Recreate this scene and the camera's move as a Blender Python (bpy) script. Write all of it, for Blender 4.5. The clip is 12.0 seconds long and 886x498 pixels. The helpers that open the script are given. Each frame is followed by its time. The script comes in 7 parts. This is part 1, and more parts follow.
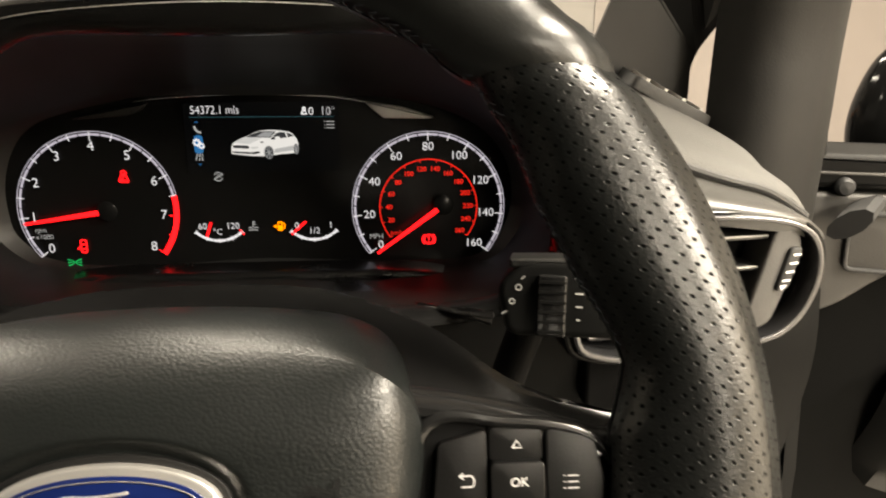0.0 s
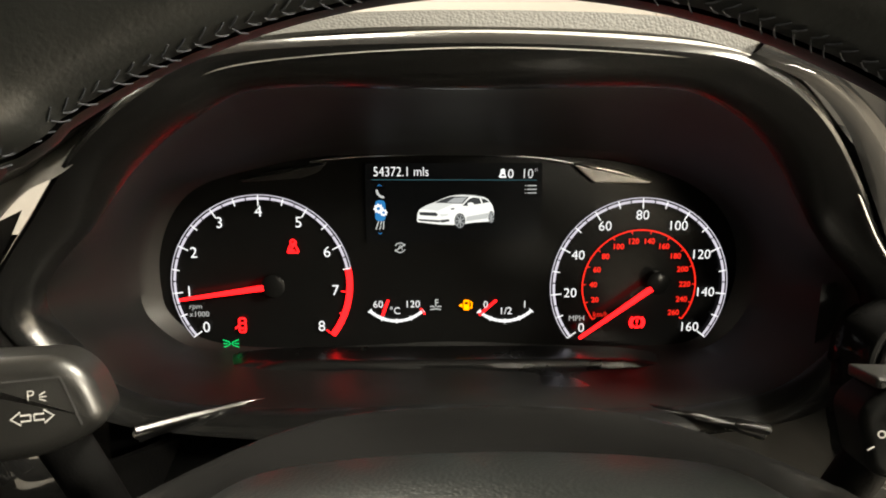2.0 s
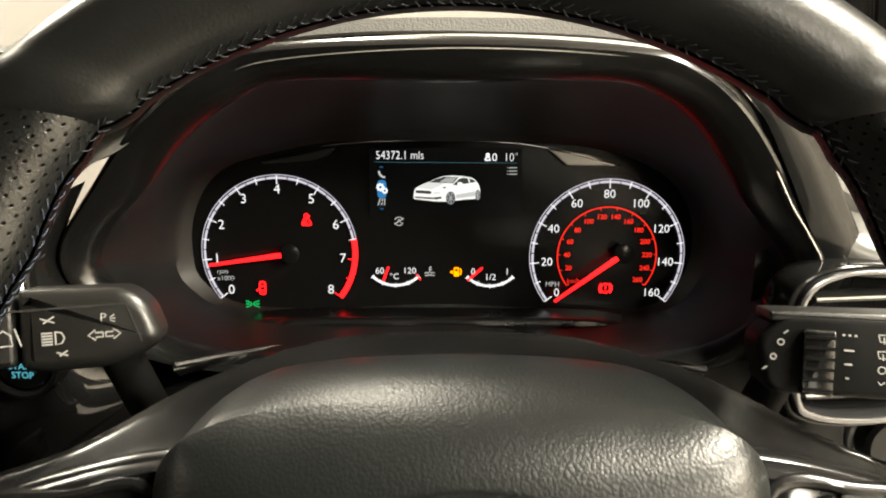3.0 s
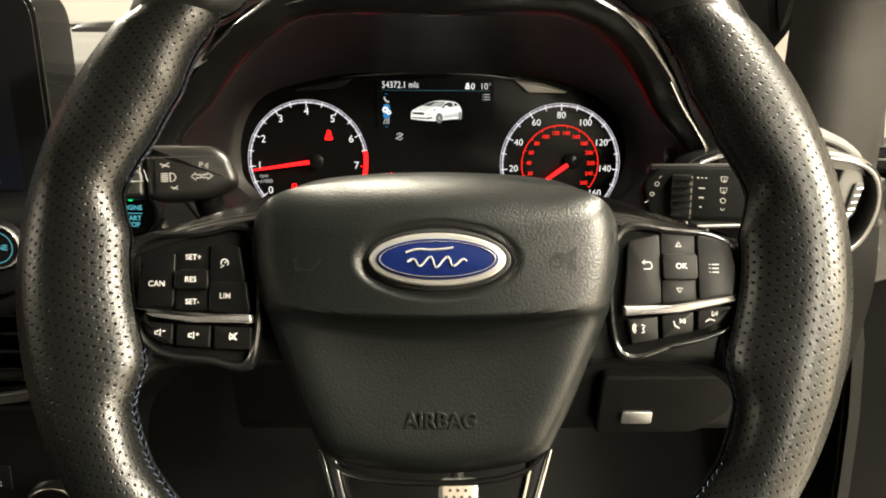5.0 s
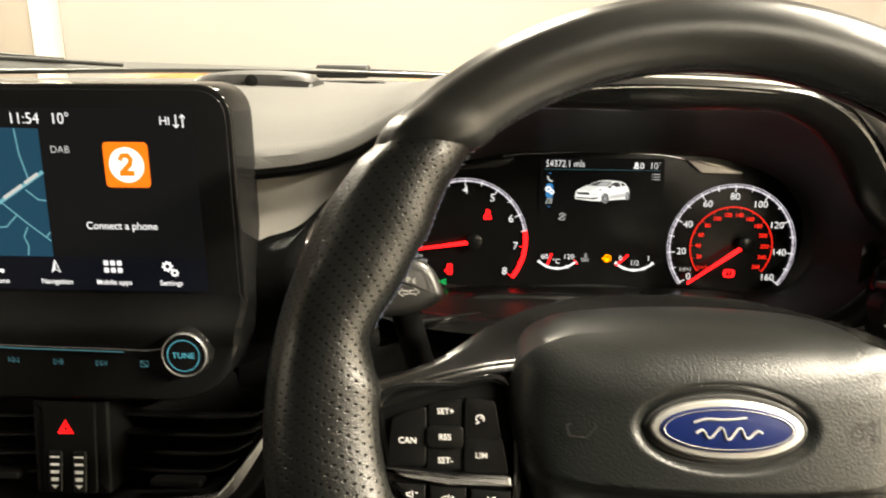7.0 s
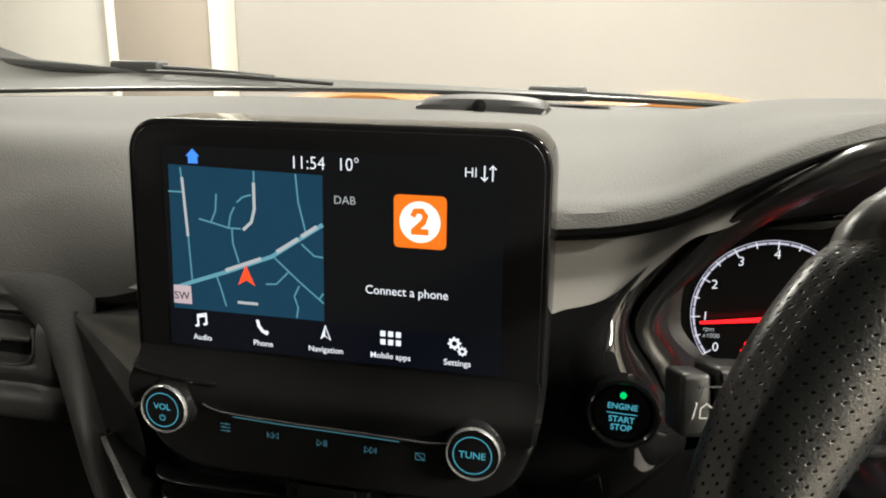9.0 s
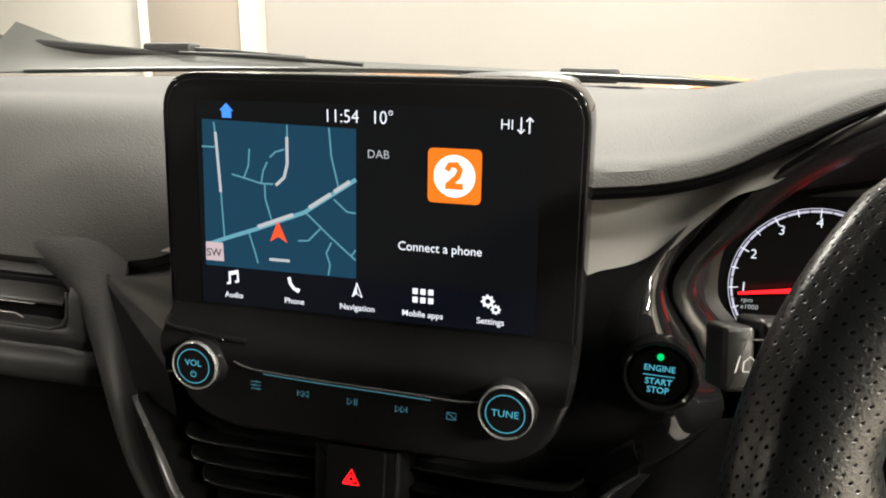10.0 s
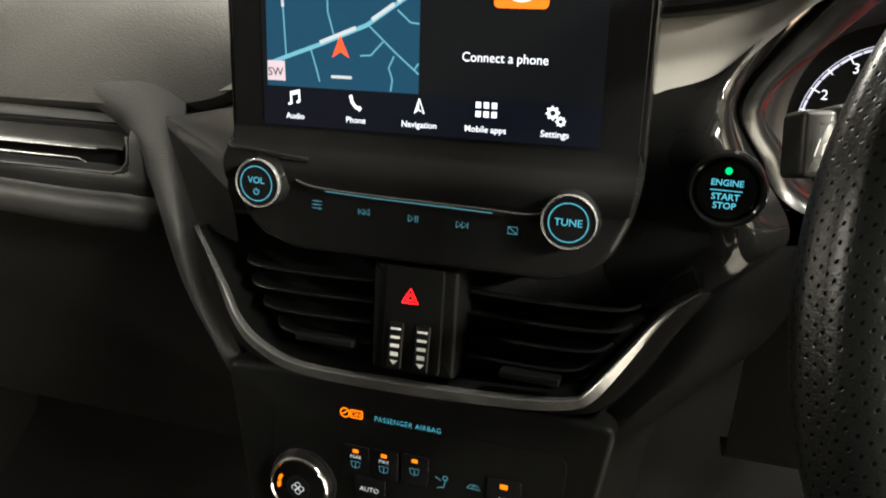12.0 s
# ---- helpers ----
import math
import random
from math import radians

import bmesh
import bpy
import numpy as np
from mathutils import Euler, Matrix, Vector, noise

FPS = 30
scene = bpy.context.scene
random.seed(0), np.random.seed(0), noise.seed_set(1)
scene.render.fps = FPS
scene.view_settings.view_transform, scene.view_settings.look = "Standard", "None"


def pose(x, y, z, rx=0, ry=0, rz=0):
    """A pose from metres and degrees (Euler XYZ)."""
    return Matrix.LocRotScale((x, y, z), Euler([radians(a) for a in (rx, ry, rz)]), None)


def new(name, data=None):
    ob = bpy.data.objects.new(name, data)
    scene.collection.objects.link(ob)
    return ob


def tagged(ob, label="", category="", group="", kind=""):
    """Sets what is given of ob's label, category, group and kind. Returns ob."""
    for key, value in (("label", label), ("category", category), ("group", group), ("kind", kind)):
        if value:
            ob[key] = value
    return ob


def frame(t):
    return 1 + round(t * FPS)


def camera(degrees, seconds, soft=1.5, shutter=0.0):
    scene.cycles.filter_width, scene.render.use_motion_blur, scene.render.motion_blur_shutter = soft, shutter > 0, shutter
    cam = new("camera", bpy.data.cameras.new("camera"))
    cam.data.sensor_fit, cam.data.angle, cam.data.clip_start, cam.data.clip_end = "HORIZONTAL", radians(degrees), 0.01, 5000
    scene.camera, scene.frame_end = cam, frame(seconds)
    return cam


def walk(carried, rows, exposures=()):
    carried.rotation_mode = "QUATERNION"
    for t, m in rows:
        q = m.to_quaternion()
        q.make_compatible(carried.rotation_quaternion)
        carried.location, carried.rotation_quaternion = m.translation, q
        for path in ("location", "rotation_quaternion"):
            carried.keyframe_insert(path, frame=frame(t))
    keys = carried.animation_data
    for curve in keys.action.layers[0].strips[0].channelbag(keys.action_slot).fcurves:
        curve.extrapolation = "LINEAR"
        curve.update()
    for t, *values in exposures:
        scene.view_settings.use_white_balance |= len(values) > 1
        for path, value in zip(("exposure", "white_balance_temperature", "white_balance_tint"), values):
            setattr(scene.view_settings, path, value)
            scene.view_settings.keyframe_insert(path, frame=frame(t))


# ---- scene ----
cam = camera(62.1, 12.0, soft=1.9, shutter=0.2)
METRES, EYE, TILT, LEAN, TURN = 0.75, 1.2, -19.0, 0.0, -4.0
ROWS = [
    (0.0, 0.0, 0.0, 0.0, 0.0, 0.0, -0.0),
    (0.5, -0.0747, 0.0129, 0.0144, -0.3, 2.19, 0.07),
    (1.0, -0.1182, 0.0446, 0.0248, 0.27, 3.23, -0.06),
    (1.5, -0.1336, 0.0775, 0.0278, 1.34, 3.49, -0.49),
    (2.0, -0.1357, 0.0866, 0.0274, 2.41, 3.55, -0.87),
    (2.5, -0.1284, 0.058, 0.0246, 3.07, 3.57, -1.15),
    (3.0, -0.1149, 0.0058, -0.0007, 3.39, 3.62, -1.26),
    (3.5, -0.103, -0.0506, -0.0426, 3.63, 3.71, -1.38),
    (5.5, -0.0875, -0.1854, -0.1178, 3.56, 3.62, -1.31),
    (6.0, -0.1144, -0.1697, -0.1054, 3.53, 3.56, -1.37),
    (6.5, -0.1736, -0.1597, -0.0674, 3.97, 3.55, -1.51),
    (7.0, -0.2329, -0.156, -0.0259, 5.87, 3.59, -2.2),
    (7.5, -0.2983, -0.1446, 0.0033, 8.9, 3.83, -3.44),
    (9.5, -0.3992, -0.0595, 0.0138, 16.75, 3.47, -6.5),
    (10.0, -0.3993, -0.0626, -0.0085, 17.51, 3.34, -6.82),
    (10.5, -0.403, -0.0662, -0.0367, 18.21, 3.0, -7.13),
    (11.0, -0.4008, -0.0659, -0.0596, 18.88, 1.99, -7.38),
    (11.5, -0.4059, -0.065, -0.0778, 19.62, 0.35, -7.64),
    (12.0, -0.4078, -0.061, -0.0961, 20.24, -1.65, -7.82),
]
walk(cam, [(t, pose(0, 0, EYE, TILT, LEAN, TURN) @ pose(METRES * x, METRES * y, METRES * z, 90 + pitch, roll, yaw)) for t, x, y, z, yaw, pitch, roll in ROWS],
     exposures=[(0.0, 0.27, 7200, 8), (0.5, 0.54, 7100, 6), (1.5, 0.78, 7000, 4), (2.5, 0.80, 7000, 4), (3.5, 0.68, 7050, 5), (5.5, 0.88, 7250, 4),
                (7.0, 0.88, 7300, 5), (7.5, 0.70, 6700, -3), (9.5, 0.48, 6400, 6), (10.5, 0.95, 6450, 6), (11.0, 1.12, 6500, 6), (11.5, 1.20, 6500, 5), (12.0, 1.18, 6450, 3)])

# ---------------------------------------------------------------- light and world
world = bpy.data.worlds.new("garage_air")
scene.world = world
world.use_nodes = True
world.node_tree.nodes["Background"].inputs["Color"].default_value = (0.75, 0.78, 0.8, 1)
world.node_tree.nodes["Background"].inputs["Strength"].default_value = 0.05
LAMP_POWER = 205.0


# ---------------------------------------------------------------- materials
def material(name, color, rough=0.5, metal=0.0, spec=0.5, grain=0.0, grain_scale=900.0, blotch=0.0, blotch_scale=18.0,
             coat=0.0, cells=False, deep=0.0006):
    """A surface with two scales of variation: a broad blotch in colour and gloss, a fine grain in relief."""
    m = bpy.data.materials.new(name)
    m.use_nodes = True
    nt = m.node_tree
    b = nt.nodes["Principled BSDF"]
    b.inputs["Base Color"].default_value = (*color, 1)
    b.inputs["Roughness"].default_value = rough
    b.inputs["Metallic"].default_value = metal
    b.inputs["Specular IOR Level"].default_value = spec
    b.inputs["Coat Weight"].default_value = coat
    b.inputs["Coat Roughness"].default_value = 0.08
    if blotch or grain:
        co = nt.nodes.new("ShaderNodeTexCoord")
    if blotch:
        n = nt.nodes.new("ShaderNodeTexNoise")
        n.inputs["Scale"].default_value = blotch_scale
        n.inputs["Detail"].default_value = 6
        nt.links.new(co.outputs["Object"], n.inputs["Vector"])
        mix = nt.nodes.new("ShaderNodeMix")
        mix.data_type = "RGBA"
        mix.inputs["A"].default_value = (*[c * (1 - blotch) for c in color], 1)
        mix.inputs["B"].default_value = (*[min(1, c * (1 + blotch)) for c in color], 1)
        nt.links.new(n.outputs["Fac"], mix.inputs["Factor"])
        nt.links.new(mix.outputs["Result"], b.inputs["Base Color"])
        mr = nt.nodes.new("ShaderNodeMapRange")
        mr.inputs["To Min"].default_value = max(0.02, rough * (1 - 0.5 * blotch))
        mr.inputs["To Max"].default_value = min(1, rough * (1 + 0.5 * blotch))
        nt.links.new(n.outputs["Fac"], mr.inputs["Value"])
        nt.links.new(mr.outputs["Result"], b.inputs["Roughness"])
    if grain:
        if cells:
            g = nt.nodes.new("ShaderNodeTexVoronoi")
            g.inputs["Scale"].default_value = grain_scale
            out = g.outputs["Distance"]
        else:
            g = nt.nodes.new("ShaderNodeTexNoise")
            g.inputs["Scale"].default_value = grain_scale
            g.inputs["Detail"].default_value = 3
            out = g.outputs["Fac"]
        nt.links.new(co.outputs["Object"], g.inputs["Vector"])
        bump = nt.nodes.new("ShaderNodeBump")
        bump.inputs["Strength"].default_value = grain
        bump.inputs["Distance"].default_value = deep
        bump.invert = cells
        nt.links.new(out, bump.inputs["Height"])
        nt.links.new(bump.outputs["Normal"], b.inputs["Normal"])
    return m


def glow(name, color, strength=1.0):
    m = bpy.data.materials.new(name)
    m.use_nodes = True
    b = m.node_tree.nodes["Principled BSDF"]
    b.inputs["Base Color"].default_value = (0.004, 0.004, 0.004, 1)
    b.inputs["Roughness"].default_value = 0.25
    b.inputs["Specular IOR Level"].default_value = 0.12
    b.inputs["Emission Color"].default_value = (*color, 1)
    b.inputs["Emission Strength"].default_value = strength
    return m


def perforated(name, color, rough):
    """Leather with staggered rows of punched holes, laid out in metres by the UV map."""
    m = material(name, color, rough, grain=0.22, grain_scale=1000, blotch=0.3, blotch_scale=40)
    nt = m.node_tree
    b = nt.nodes["Principled BSDF"]
    uv = nt.nodes.new("ShaderNodeUVMap")

    def lattice(shift):
        add = nt.nodes.new("ShaderNodeVectorMath")
        add.operation = "MULTIPLY_ADD"
        add.inputs[1].default_value = (1 / 0.0054, 1 / 0.0045, 0)
        add.inputs[2].default_value = (shift, shift, 0)
        nt.links.new(uv.outputs["UV"], add.inputs[0])
        fr = nt.nodes.new("ShaderNodeVectorMath")
        fr.operation = "FRACTION"
        nt.links.new(add.outputs["Vector"], fr.inputs[0])
        sub = nt.nodes.new("ShaderNodeVectorMath")
        sub.operation = "SUBTRACT"
        sub.inputs[1].default_value = (0.5, 0.5, 0)
        nt.links.new(fr.outputs["Vector"], sub.inputs[0])
        ln = nt.nodes.new("ShaderNodeVectorMath")
        ln.operation = "LENGTH"
        nt.links.new(sub.outputs["Vector"], ln.inputs[0])
        return ln.outputs["Value"]
    mn = nt.nodes.new("ShaderNodeMath")
    mn.operation = "MINIMUM"
    nt.links.new(lattice(0.0), mn.inputs[0])
    nt.links.new(lattice(0.5), mn.inputs[1])
    hole = nt.nodes.new("ShaderNodeMapRange")
    hole.inputs["From Min"].default_value = 0.07
    hole.inputs["From Max"].default_value = 0.15
    nt.links.new(mn.outputs["Value"], hole.inputs["Value"])
    old = b.inputs["Base Color"].links[0].from_socket
    mul = nt.nodes.new("ShaderNodeMix")
    mul.data_type = "RGBA"
    mul.inputs["A"].default_value = (0.002, 0.002, 0.002, 1)
    nt.links.new(hole.outputs["Result"], mul.inputs["Factor"])
    nt.links.new(old, mul.inputs["B"])
    nt.links.new(mul.outputs["Result"], b.inputs["Base Color"])
    dull = nt.nodes.new("ShaderNodeMath")
    dull.operation = "MULTIPLY"
    dull.inputs[1].default_value = 0.44
    nt.links.new(hole.outputs["Result"], dull.inputs[0])
    nt.links.new(dull.outputs["Value"], b.inputs["Specular IOR Level"])
    bump = nt.nodes.new("ShaderNodeBump")
    bump.inputs["Strength"].default_value = 0.22
    bump.inputs["Distance"].default_value = 0.0012
    nt.links.new(hole.outputs["Result"], bump.inputs["Height"])
    nt.links.new(b.inputs["Normal"].links[0].from_socket, bump.inputs["Normal"])
    nt.links.new(bump.outputs["Normal"], b.inputs["Normal"])
    return m


def clear_glass(name, tint=(0.96, 0.98, 0.97), gloss=0.02):
    m = bpy.data.materials.new(name)
    m.use_nodes = True
    nt = m.node_tree
    out = nt.nodes["Material Output"]
    nt.nodes.remove(nt.nodes["Principled BSDF"])
    tr = nt.nodes.new("ShaderNodeBsdfTransparent")
    tr.inputs["Color"].default_value = (*tint, 1)
    gl = nt.nodes.new("ShaderNodeBsdfGlossy")
    gl.inputs["Roughness"].default_value = gloss
    fr = nt.nodes.new("ShaderNodeLayerWeight")
    fr.inputs["Blend"].default_value = 0.25
    weak = nt.nodes.new("ShaderNodeMath")
    weak.operation = "MULTIPLY"
    weak.inputs[1].default_value = 0.12
    nt.links.new(fr.outputs["Facing"], weak.inputs[0])
    mix = nt.nodes.new("ShaderNodeMixShader")
    nt.links.new(weak.outputs["Value"], mix.inputs["Fac"])
    nt.links.new(tr.outputs["BSDF"], mix.inputs[1])
    nt.links.new(gl.outputs["BSDF"], mix.inputs[2])
    nt.links.new(mix.outputs["Shader"], out.inputs["Surface"])
    return m


PAD = material("grained_dash_plastic", (0.062, 0.061, 0.058), 0.72, spec=0.3, grain=0.4, grain_scale=850, cells=True, blotch=0.12, blotch_scale=9)
FASCIA = material("satin_dark_plastic", (0.014, 0.014, 0.0135), 0.36, grain=0.25, grain_scale=900, blotch=0.15)
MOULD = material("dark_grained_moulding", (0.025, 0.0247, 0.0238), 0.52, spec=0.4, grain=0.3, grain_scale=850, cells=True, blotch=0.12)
GLOVE = material("matte_black_glovebox", (0.0075, 0.0075, 0.0073), 0.55, spec=0.2, grain=0.25, grain_scale=1000, blotch=0.15)
MATTE = material("matte_black_plastic", (0.013, 0.013, 0.013), 0.55, grain=0.25, grain_scale=1100, blotch=0.15)
HOOD = material("smooth_black_binnacle", (0.0058, 0.0062, 0.006), 0.50, spec=0.360, grain=0.03, grain_scale=1400, blotch=0.2)
RIM = material("polished_black_rim", (0.008, 0.008, 0.008), 0.24, spec=0.45, blotch=0.25, blotch_scale=60)
PIANO = material("deep_piano_black", (0.007, 0.007, 0.007), 0.07, spec=0.3, blotch=0.2, blotch_scale=60)
GLOSS = material("piano_black", (0.007, 0.007, 0.007), 0.09, spec=0.12, blotch=0.25, blotch_scale=60)
SATIN = material("satin_silver", (0.52, 0.52, 0.52), 0.26, metal=0.8, grain=0.04, grain_scale=2000, blotch=0.1)
CHROME = material("bright_chrome", (0.75, 0.74, 0.72), 0.12, metal=1.0, blotch=0.1, blotch_scale=40)
LEATHER = material("black_leather", (0.0075, 0.008, 0.0076), 0.34, spec=0.5, grain=0.16, grain_scale=800, blotch=0.3, blotch_scale=40)
PERF = perforated("perforated_black_leather", (0.0045, 0.005, 0.0048), 0.30)
AIRBAG = material("pebbled_airbag_skin", (0.005, 0.006, 0.0058), 0.37, spec=0.36, grain=0.25, grain_scale=900, cells=True, blotch=0.12, blotch_scale=25, deep=0.0004)
STALK = material("satin_black_stalk", (0.009, 0.0088, 0.0082), 0.36, spec=0.45, grain=0.08, grain_scale=1500, blotch=0.1)
BUTTON = material("soft_black_button", (0.0045, 0.0045, 0.0045), 0.34, spec=0.22, grain=0.1, grain_scale=1500, blotch=0.1)
PRINT = material("white_print", (0.75, 0.76, 0.76), 0.5)
GREYPRINT = material("pale_grey_print", (0.5, 0.5, 0.5), 0.5)
VANE = material("dull_black_vane", (0.0046, 0.0047, 0.0046), 0.45, spec=0.08, blotch=0.1)
# gloss black, base lightened in place of the bright reflection on the wing
WING = material("lifted_gloss_black", (0.030, 0.030, 0.029), 0.24, spec=0.5, blotch=0.2, blotch_scale=40)
SCRIPT = material("polished_silver_stroke", (0.55, 0.55, 0.55), 0.3, metal=0.5, blotch=0.05)
# for the black print, and for shade drawn round badge and symbols
NEAR_BLACK = material("near_black", (0.002, 0.002, 0.002), 0.5, blotch=0.1)
PAINT_GREY = material("mid_grey_print", (0.30, 0.30, 0.29), 0.5)
TRIM_METAL = material("brushed_trim_metal", (0.30, 0.30, 0.30), 0.27, metal=0.85, grain=0.04, grain_scale=2000, blotch=0.1)
GUNMETAL = material("dark_satin_metal", (0.11, 0.11, 0.115), 0.24, metal=0.9, grain=0.03, grain_scale=2500, blotch=0.15)
THREAD = material("blue_grey_thread", (0.040, 0.052, 0.090), 0.7, grain=0.5, grain_scale=3000)
THREAD_DARK = material("grey_thread", (0.014, 0.017, 0.024), 0.7, grain=0.5, grain_scale=3000)
BADGE_RIM = material("brushed_badge_silver", (0.62, 0.61, 0.59), 0.28, metal=0.75, grain=0.05, grain_scale=2500, blotch=0.06)
BADGE_BLUE = material("deep_blue_enamel", (0.003, 0.009, 0.060), 0.30, blotch=0.2, spec=0.35)
CARPET = material("black_carpet", (0.0055, 0.0055, 0.0055), 0.95, spec=0.05, grain=0.8, grain_scale=400, blotch=0.3)
HEADLINER = material("dark_headliner", (0.055, 0.054, 0.052), 0.9, grain=0.5, grain_scale=500, blotch=0.06)
# near black, with the shade of these sheltered parts put into the colour
SHADED_PLASTIC = material("shade_dark_plastic", (0.0038, 0.0038, 0.0038), 0.6, spec=0.03, grain=0.25, grain_scale=900, blotch=0.15)
LEDGE = material("polished_black_ledge", (0.0025, 0.0025, 0.0025), 0.28, spec=1.0, blotch=0.2, blotch_scale=40)
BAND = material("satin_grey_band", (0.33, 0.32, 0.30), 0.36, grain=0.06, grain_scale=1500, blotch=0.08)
# darker copy of the hood band's grey, to offset strong light at the end
DIMMED_BAND = material("dimmed_satin_grey_band", (0.048, 0.047, 0.044), 0.30, spec=0.5, grain=0.06, grain_scale=1500, blotch=0.1)
PILLAR = material("dark_pillar_trim", (0.0065, 0.0063, 0.0058), 0.6, spec=0.2, grain=0.3, grain_scale=700, blotch=0.1)
CARD = material("grey_door_card", (0.040, 0.038, 0.035), 0.55, grain=0.35, grain_scale=650, blotch=0.12)
TRIM_GREY = material("pillar_trim_grey", (0.055, 0.053, 0.050), 0.6, grain=0.3, grain_scale=700, blotch=0.1)
# pad colour includes the warm light that falls on the pedal
PEDAL_PAD = material("warm_lit_pad", (0.42, 0.37, 0.31), 0.5, grain=0.1, grain_scale=600, blotch=0.2, blotch_scale=60)
RUBBER = material("black_rubber", (0.015, 0.015, 0.015), 0.6, grain=0.3, grain_scale=500, blotch=0.2)
ORANGE_PAINT = material("orange_car_paint", (0.44, 0.185, 0.060), 0.25, coat=0.8, blotch=0.05)
# one cream paint: front toned down, side and rear tones set for bounced light
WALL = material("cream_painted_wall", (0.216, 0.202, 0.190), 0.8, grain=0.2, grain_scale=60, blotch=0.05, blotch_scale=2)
WALL_SIDE = material("pinkish_bounce_wall", (0.64, 0.59, 0.52), 0.8, grain=0.2, grain_scale=60, blotch=0.05, blotch_scale=2)
WALL_WEST = material("dimmed_side_wall", (0.26, 0.245, 0.225), 0.8, grain=0.2, grain_scale=60, blotch=0.05, blotch_scale=2)
WALL_FILL = material("rear_bounce_wall", (0.60, 0.565, 0.51), 0.85, grain=0.3, grain_scale=40, blotch=0.1, blotch_scale=2)
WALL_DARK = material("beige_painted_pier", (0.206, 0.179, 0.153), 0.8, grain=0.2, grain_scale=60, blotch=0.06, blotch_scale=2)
TRIM_WHITE = material("white_gloss_trim", (0.58, 0.55, 0.49), 0.4, blotch=0.04)
FLOOR = material("grey_garage_floor", (0.33, 0.31, 0.28), 0.45, grain=0.2, grain_scale=40, blotch=0.2, blotch_scale=3)
CEIL = material("grey_ceiling", (0.32, 0.31, 0.30), 0.85, grain=0.1, grain_scale=50, blotch=0.03)
GLASS = clear_glass("windscreen_glass")
SCREEN_BLACK = material("black_screen_glass", (0.0065, 0.0065, 0.007), 0.12, spec=0.13, blotch=0.1, blotch_scale=30)
COLLAR = material("smooth_black_plastic", (0.0075, 0.0075, 0.0075), 0.20, spec=0.45, blotch=0.25, blotch_scale=35)
DIAL = material("dial_face", (0.0055, 0.0055, 0.0055), 0.25, spec=0.12, blotch=0.2, blotch_scale=60)

# lighter copy of the front wall, making up for little light there
WALL_LIFTED = material("lightened_cream_wall", (0.389, 0.373, 0.347), 0.8, grain=0.2, grain_scale=60, blotch=0.05, blotch_scale=2)
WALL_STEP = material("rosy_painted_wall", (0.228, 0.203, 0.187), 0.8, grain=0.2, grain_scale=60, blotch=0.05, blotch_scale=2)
LIT_WHITE = glow("lit_white", (0.86, 0.86, 0.94), 0.85)
LIT_RING = glow("lit_ring", (0.80, 0.76, 0.94), 0.56)
LIT_RED = glow("lit_red", (1.0, 0.008, 0.012), 2.6)
LIT_REDDIM = glow("lit_red_dim", (0.85, 0.02, 0.012), 1.0)
LIT_AMBER = glow("lit_amber", (1.0, 0.26, 0.0), 2.0)
LIT_CLIMATE = glow("lit_climate_amber", (1.0, 0.20, 0.004), 0.85)
LIT_GREEN = glow("lit_green", (0.0, 0.65, 0.16), 0.8)
LIT_CYAN = glow("lit_cyan", (0.10, 0.46, 0.60), 0.58)
LIT_CYANDIM = glow("lit_cyan_dim", (0.09, 0.28, 0.35), 0.42)
LIT_BLUE = glow("lit_blue", (0.02, 0.16, 0.42), 0.8)
LIT_HOME = glow("lit_home_blue", (0.06, 0.24, 0.85), 1.0)
LIT_GREY = glow("lit_grey", (0.45, 0.46, 0.48), 0.8)
LIT_ORANGE = glow("lit_orange", (0.98, 0.185, 0.012), 0.82)
PANEL = glow("screen_panel_black", (0.0027, 0.0029, 0.0035), 1.0)
PANEL_DEEP = glow("small_panel_black", (0.0008, 0.0009, 0.0011), 1.0)
PANEL_BAR = glow("screen_bar_navy", (0.0018, 0.0023, 0.0048), 1.0)
MAP_BLUE = glow("map_blue", (0.0085, 0.043, 0.080), 0.82)
MAP_ROAD = glow("map_road", (0.10, 0.27, 0.34), 0.82)
MAP_MAIN = glow("map_main_road", (0.12, 0.31, 0.39), 0.85)
CAR_WHITE = glow("picture_white", (0.72, 0.72, 0.74), 0.9)
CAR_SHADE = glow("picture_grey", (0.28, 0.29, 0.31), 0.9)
CAR_DARK = glow("picture_dark", (0.03, 0.032, 0.036), 1.0)
LAMP = glow("lamp_diffuser", (1.0, 0.96, 0.88), 6.0)


# ---------------------------------------------------------------- mesh helpers
def part(name, bm, mat, parent=None, label="", flat=False):
    bmesh.ops.recalc_face_normals(bm, faces=bm.faces)
    me = bpy.data.meshes.new(name)
    bm.to_mesh(me)
    bm.free()
    me.materials.append(mat)
    if not flat:
        for p in me.polygons:
            p.use_smooth = True
        me.set_sharp_from_angle(angle=radians(35))
    ob = new(name, me)
    ob.parent = parent
    if label:
        tagged(ob, label)
    return ob


def thing(name, m, label, category, group="", kind=""):
    ob = new(name)
    ob.empty_display_size = 0.02
    ob.matrix_world = m
    return tagged(ob, label, category, group, kind)


def basis(o, tilt=0.0, turn=0.0):
    """A frame on an upright face seen from the driver's side: x right, y up the face, z out of it; tilt leans it back."""
    return Matrix.Translation(o) @ Euler((radians(90 - tilt), 0, radians(turn))).to_matrix().to_4x4()


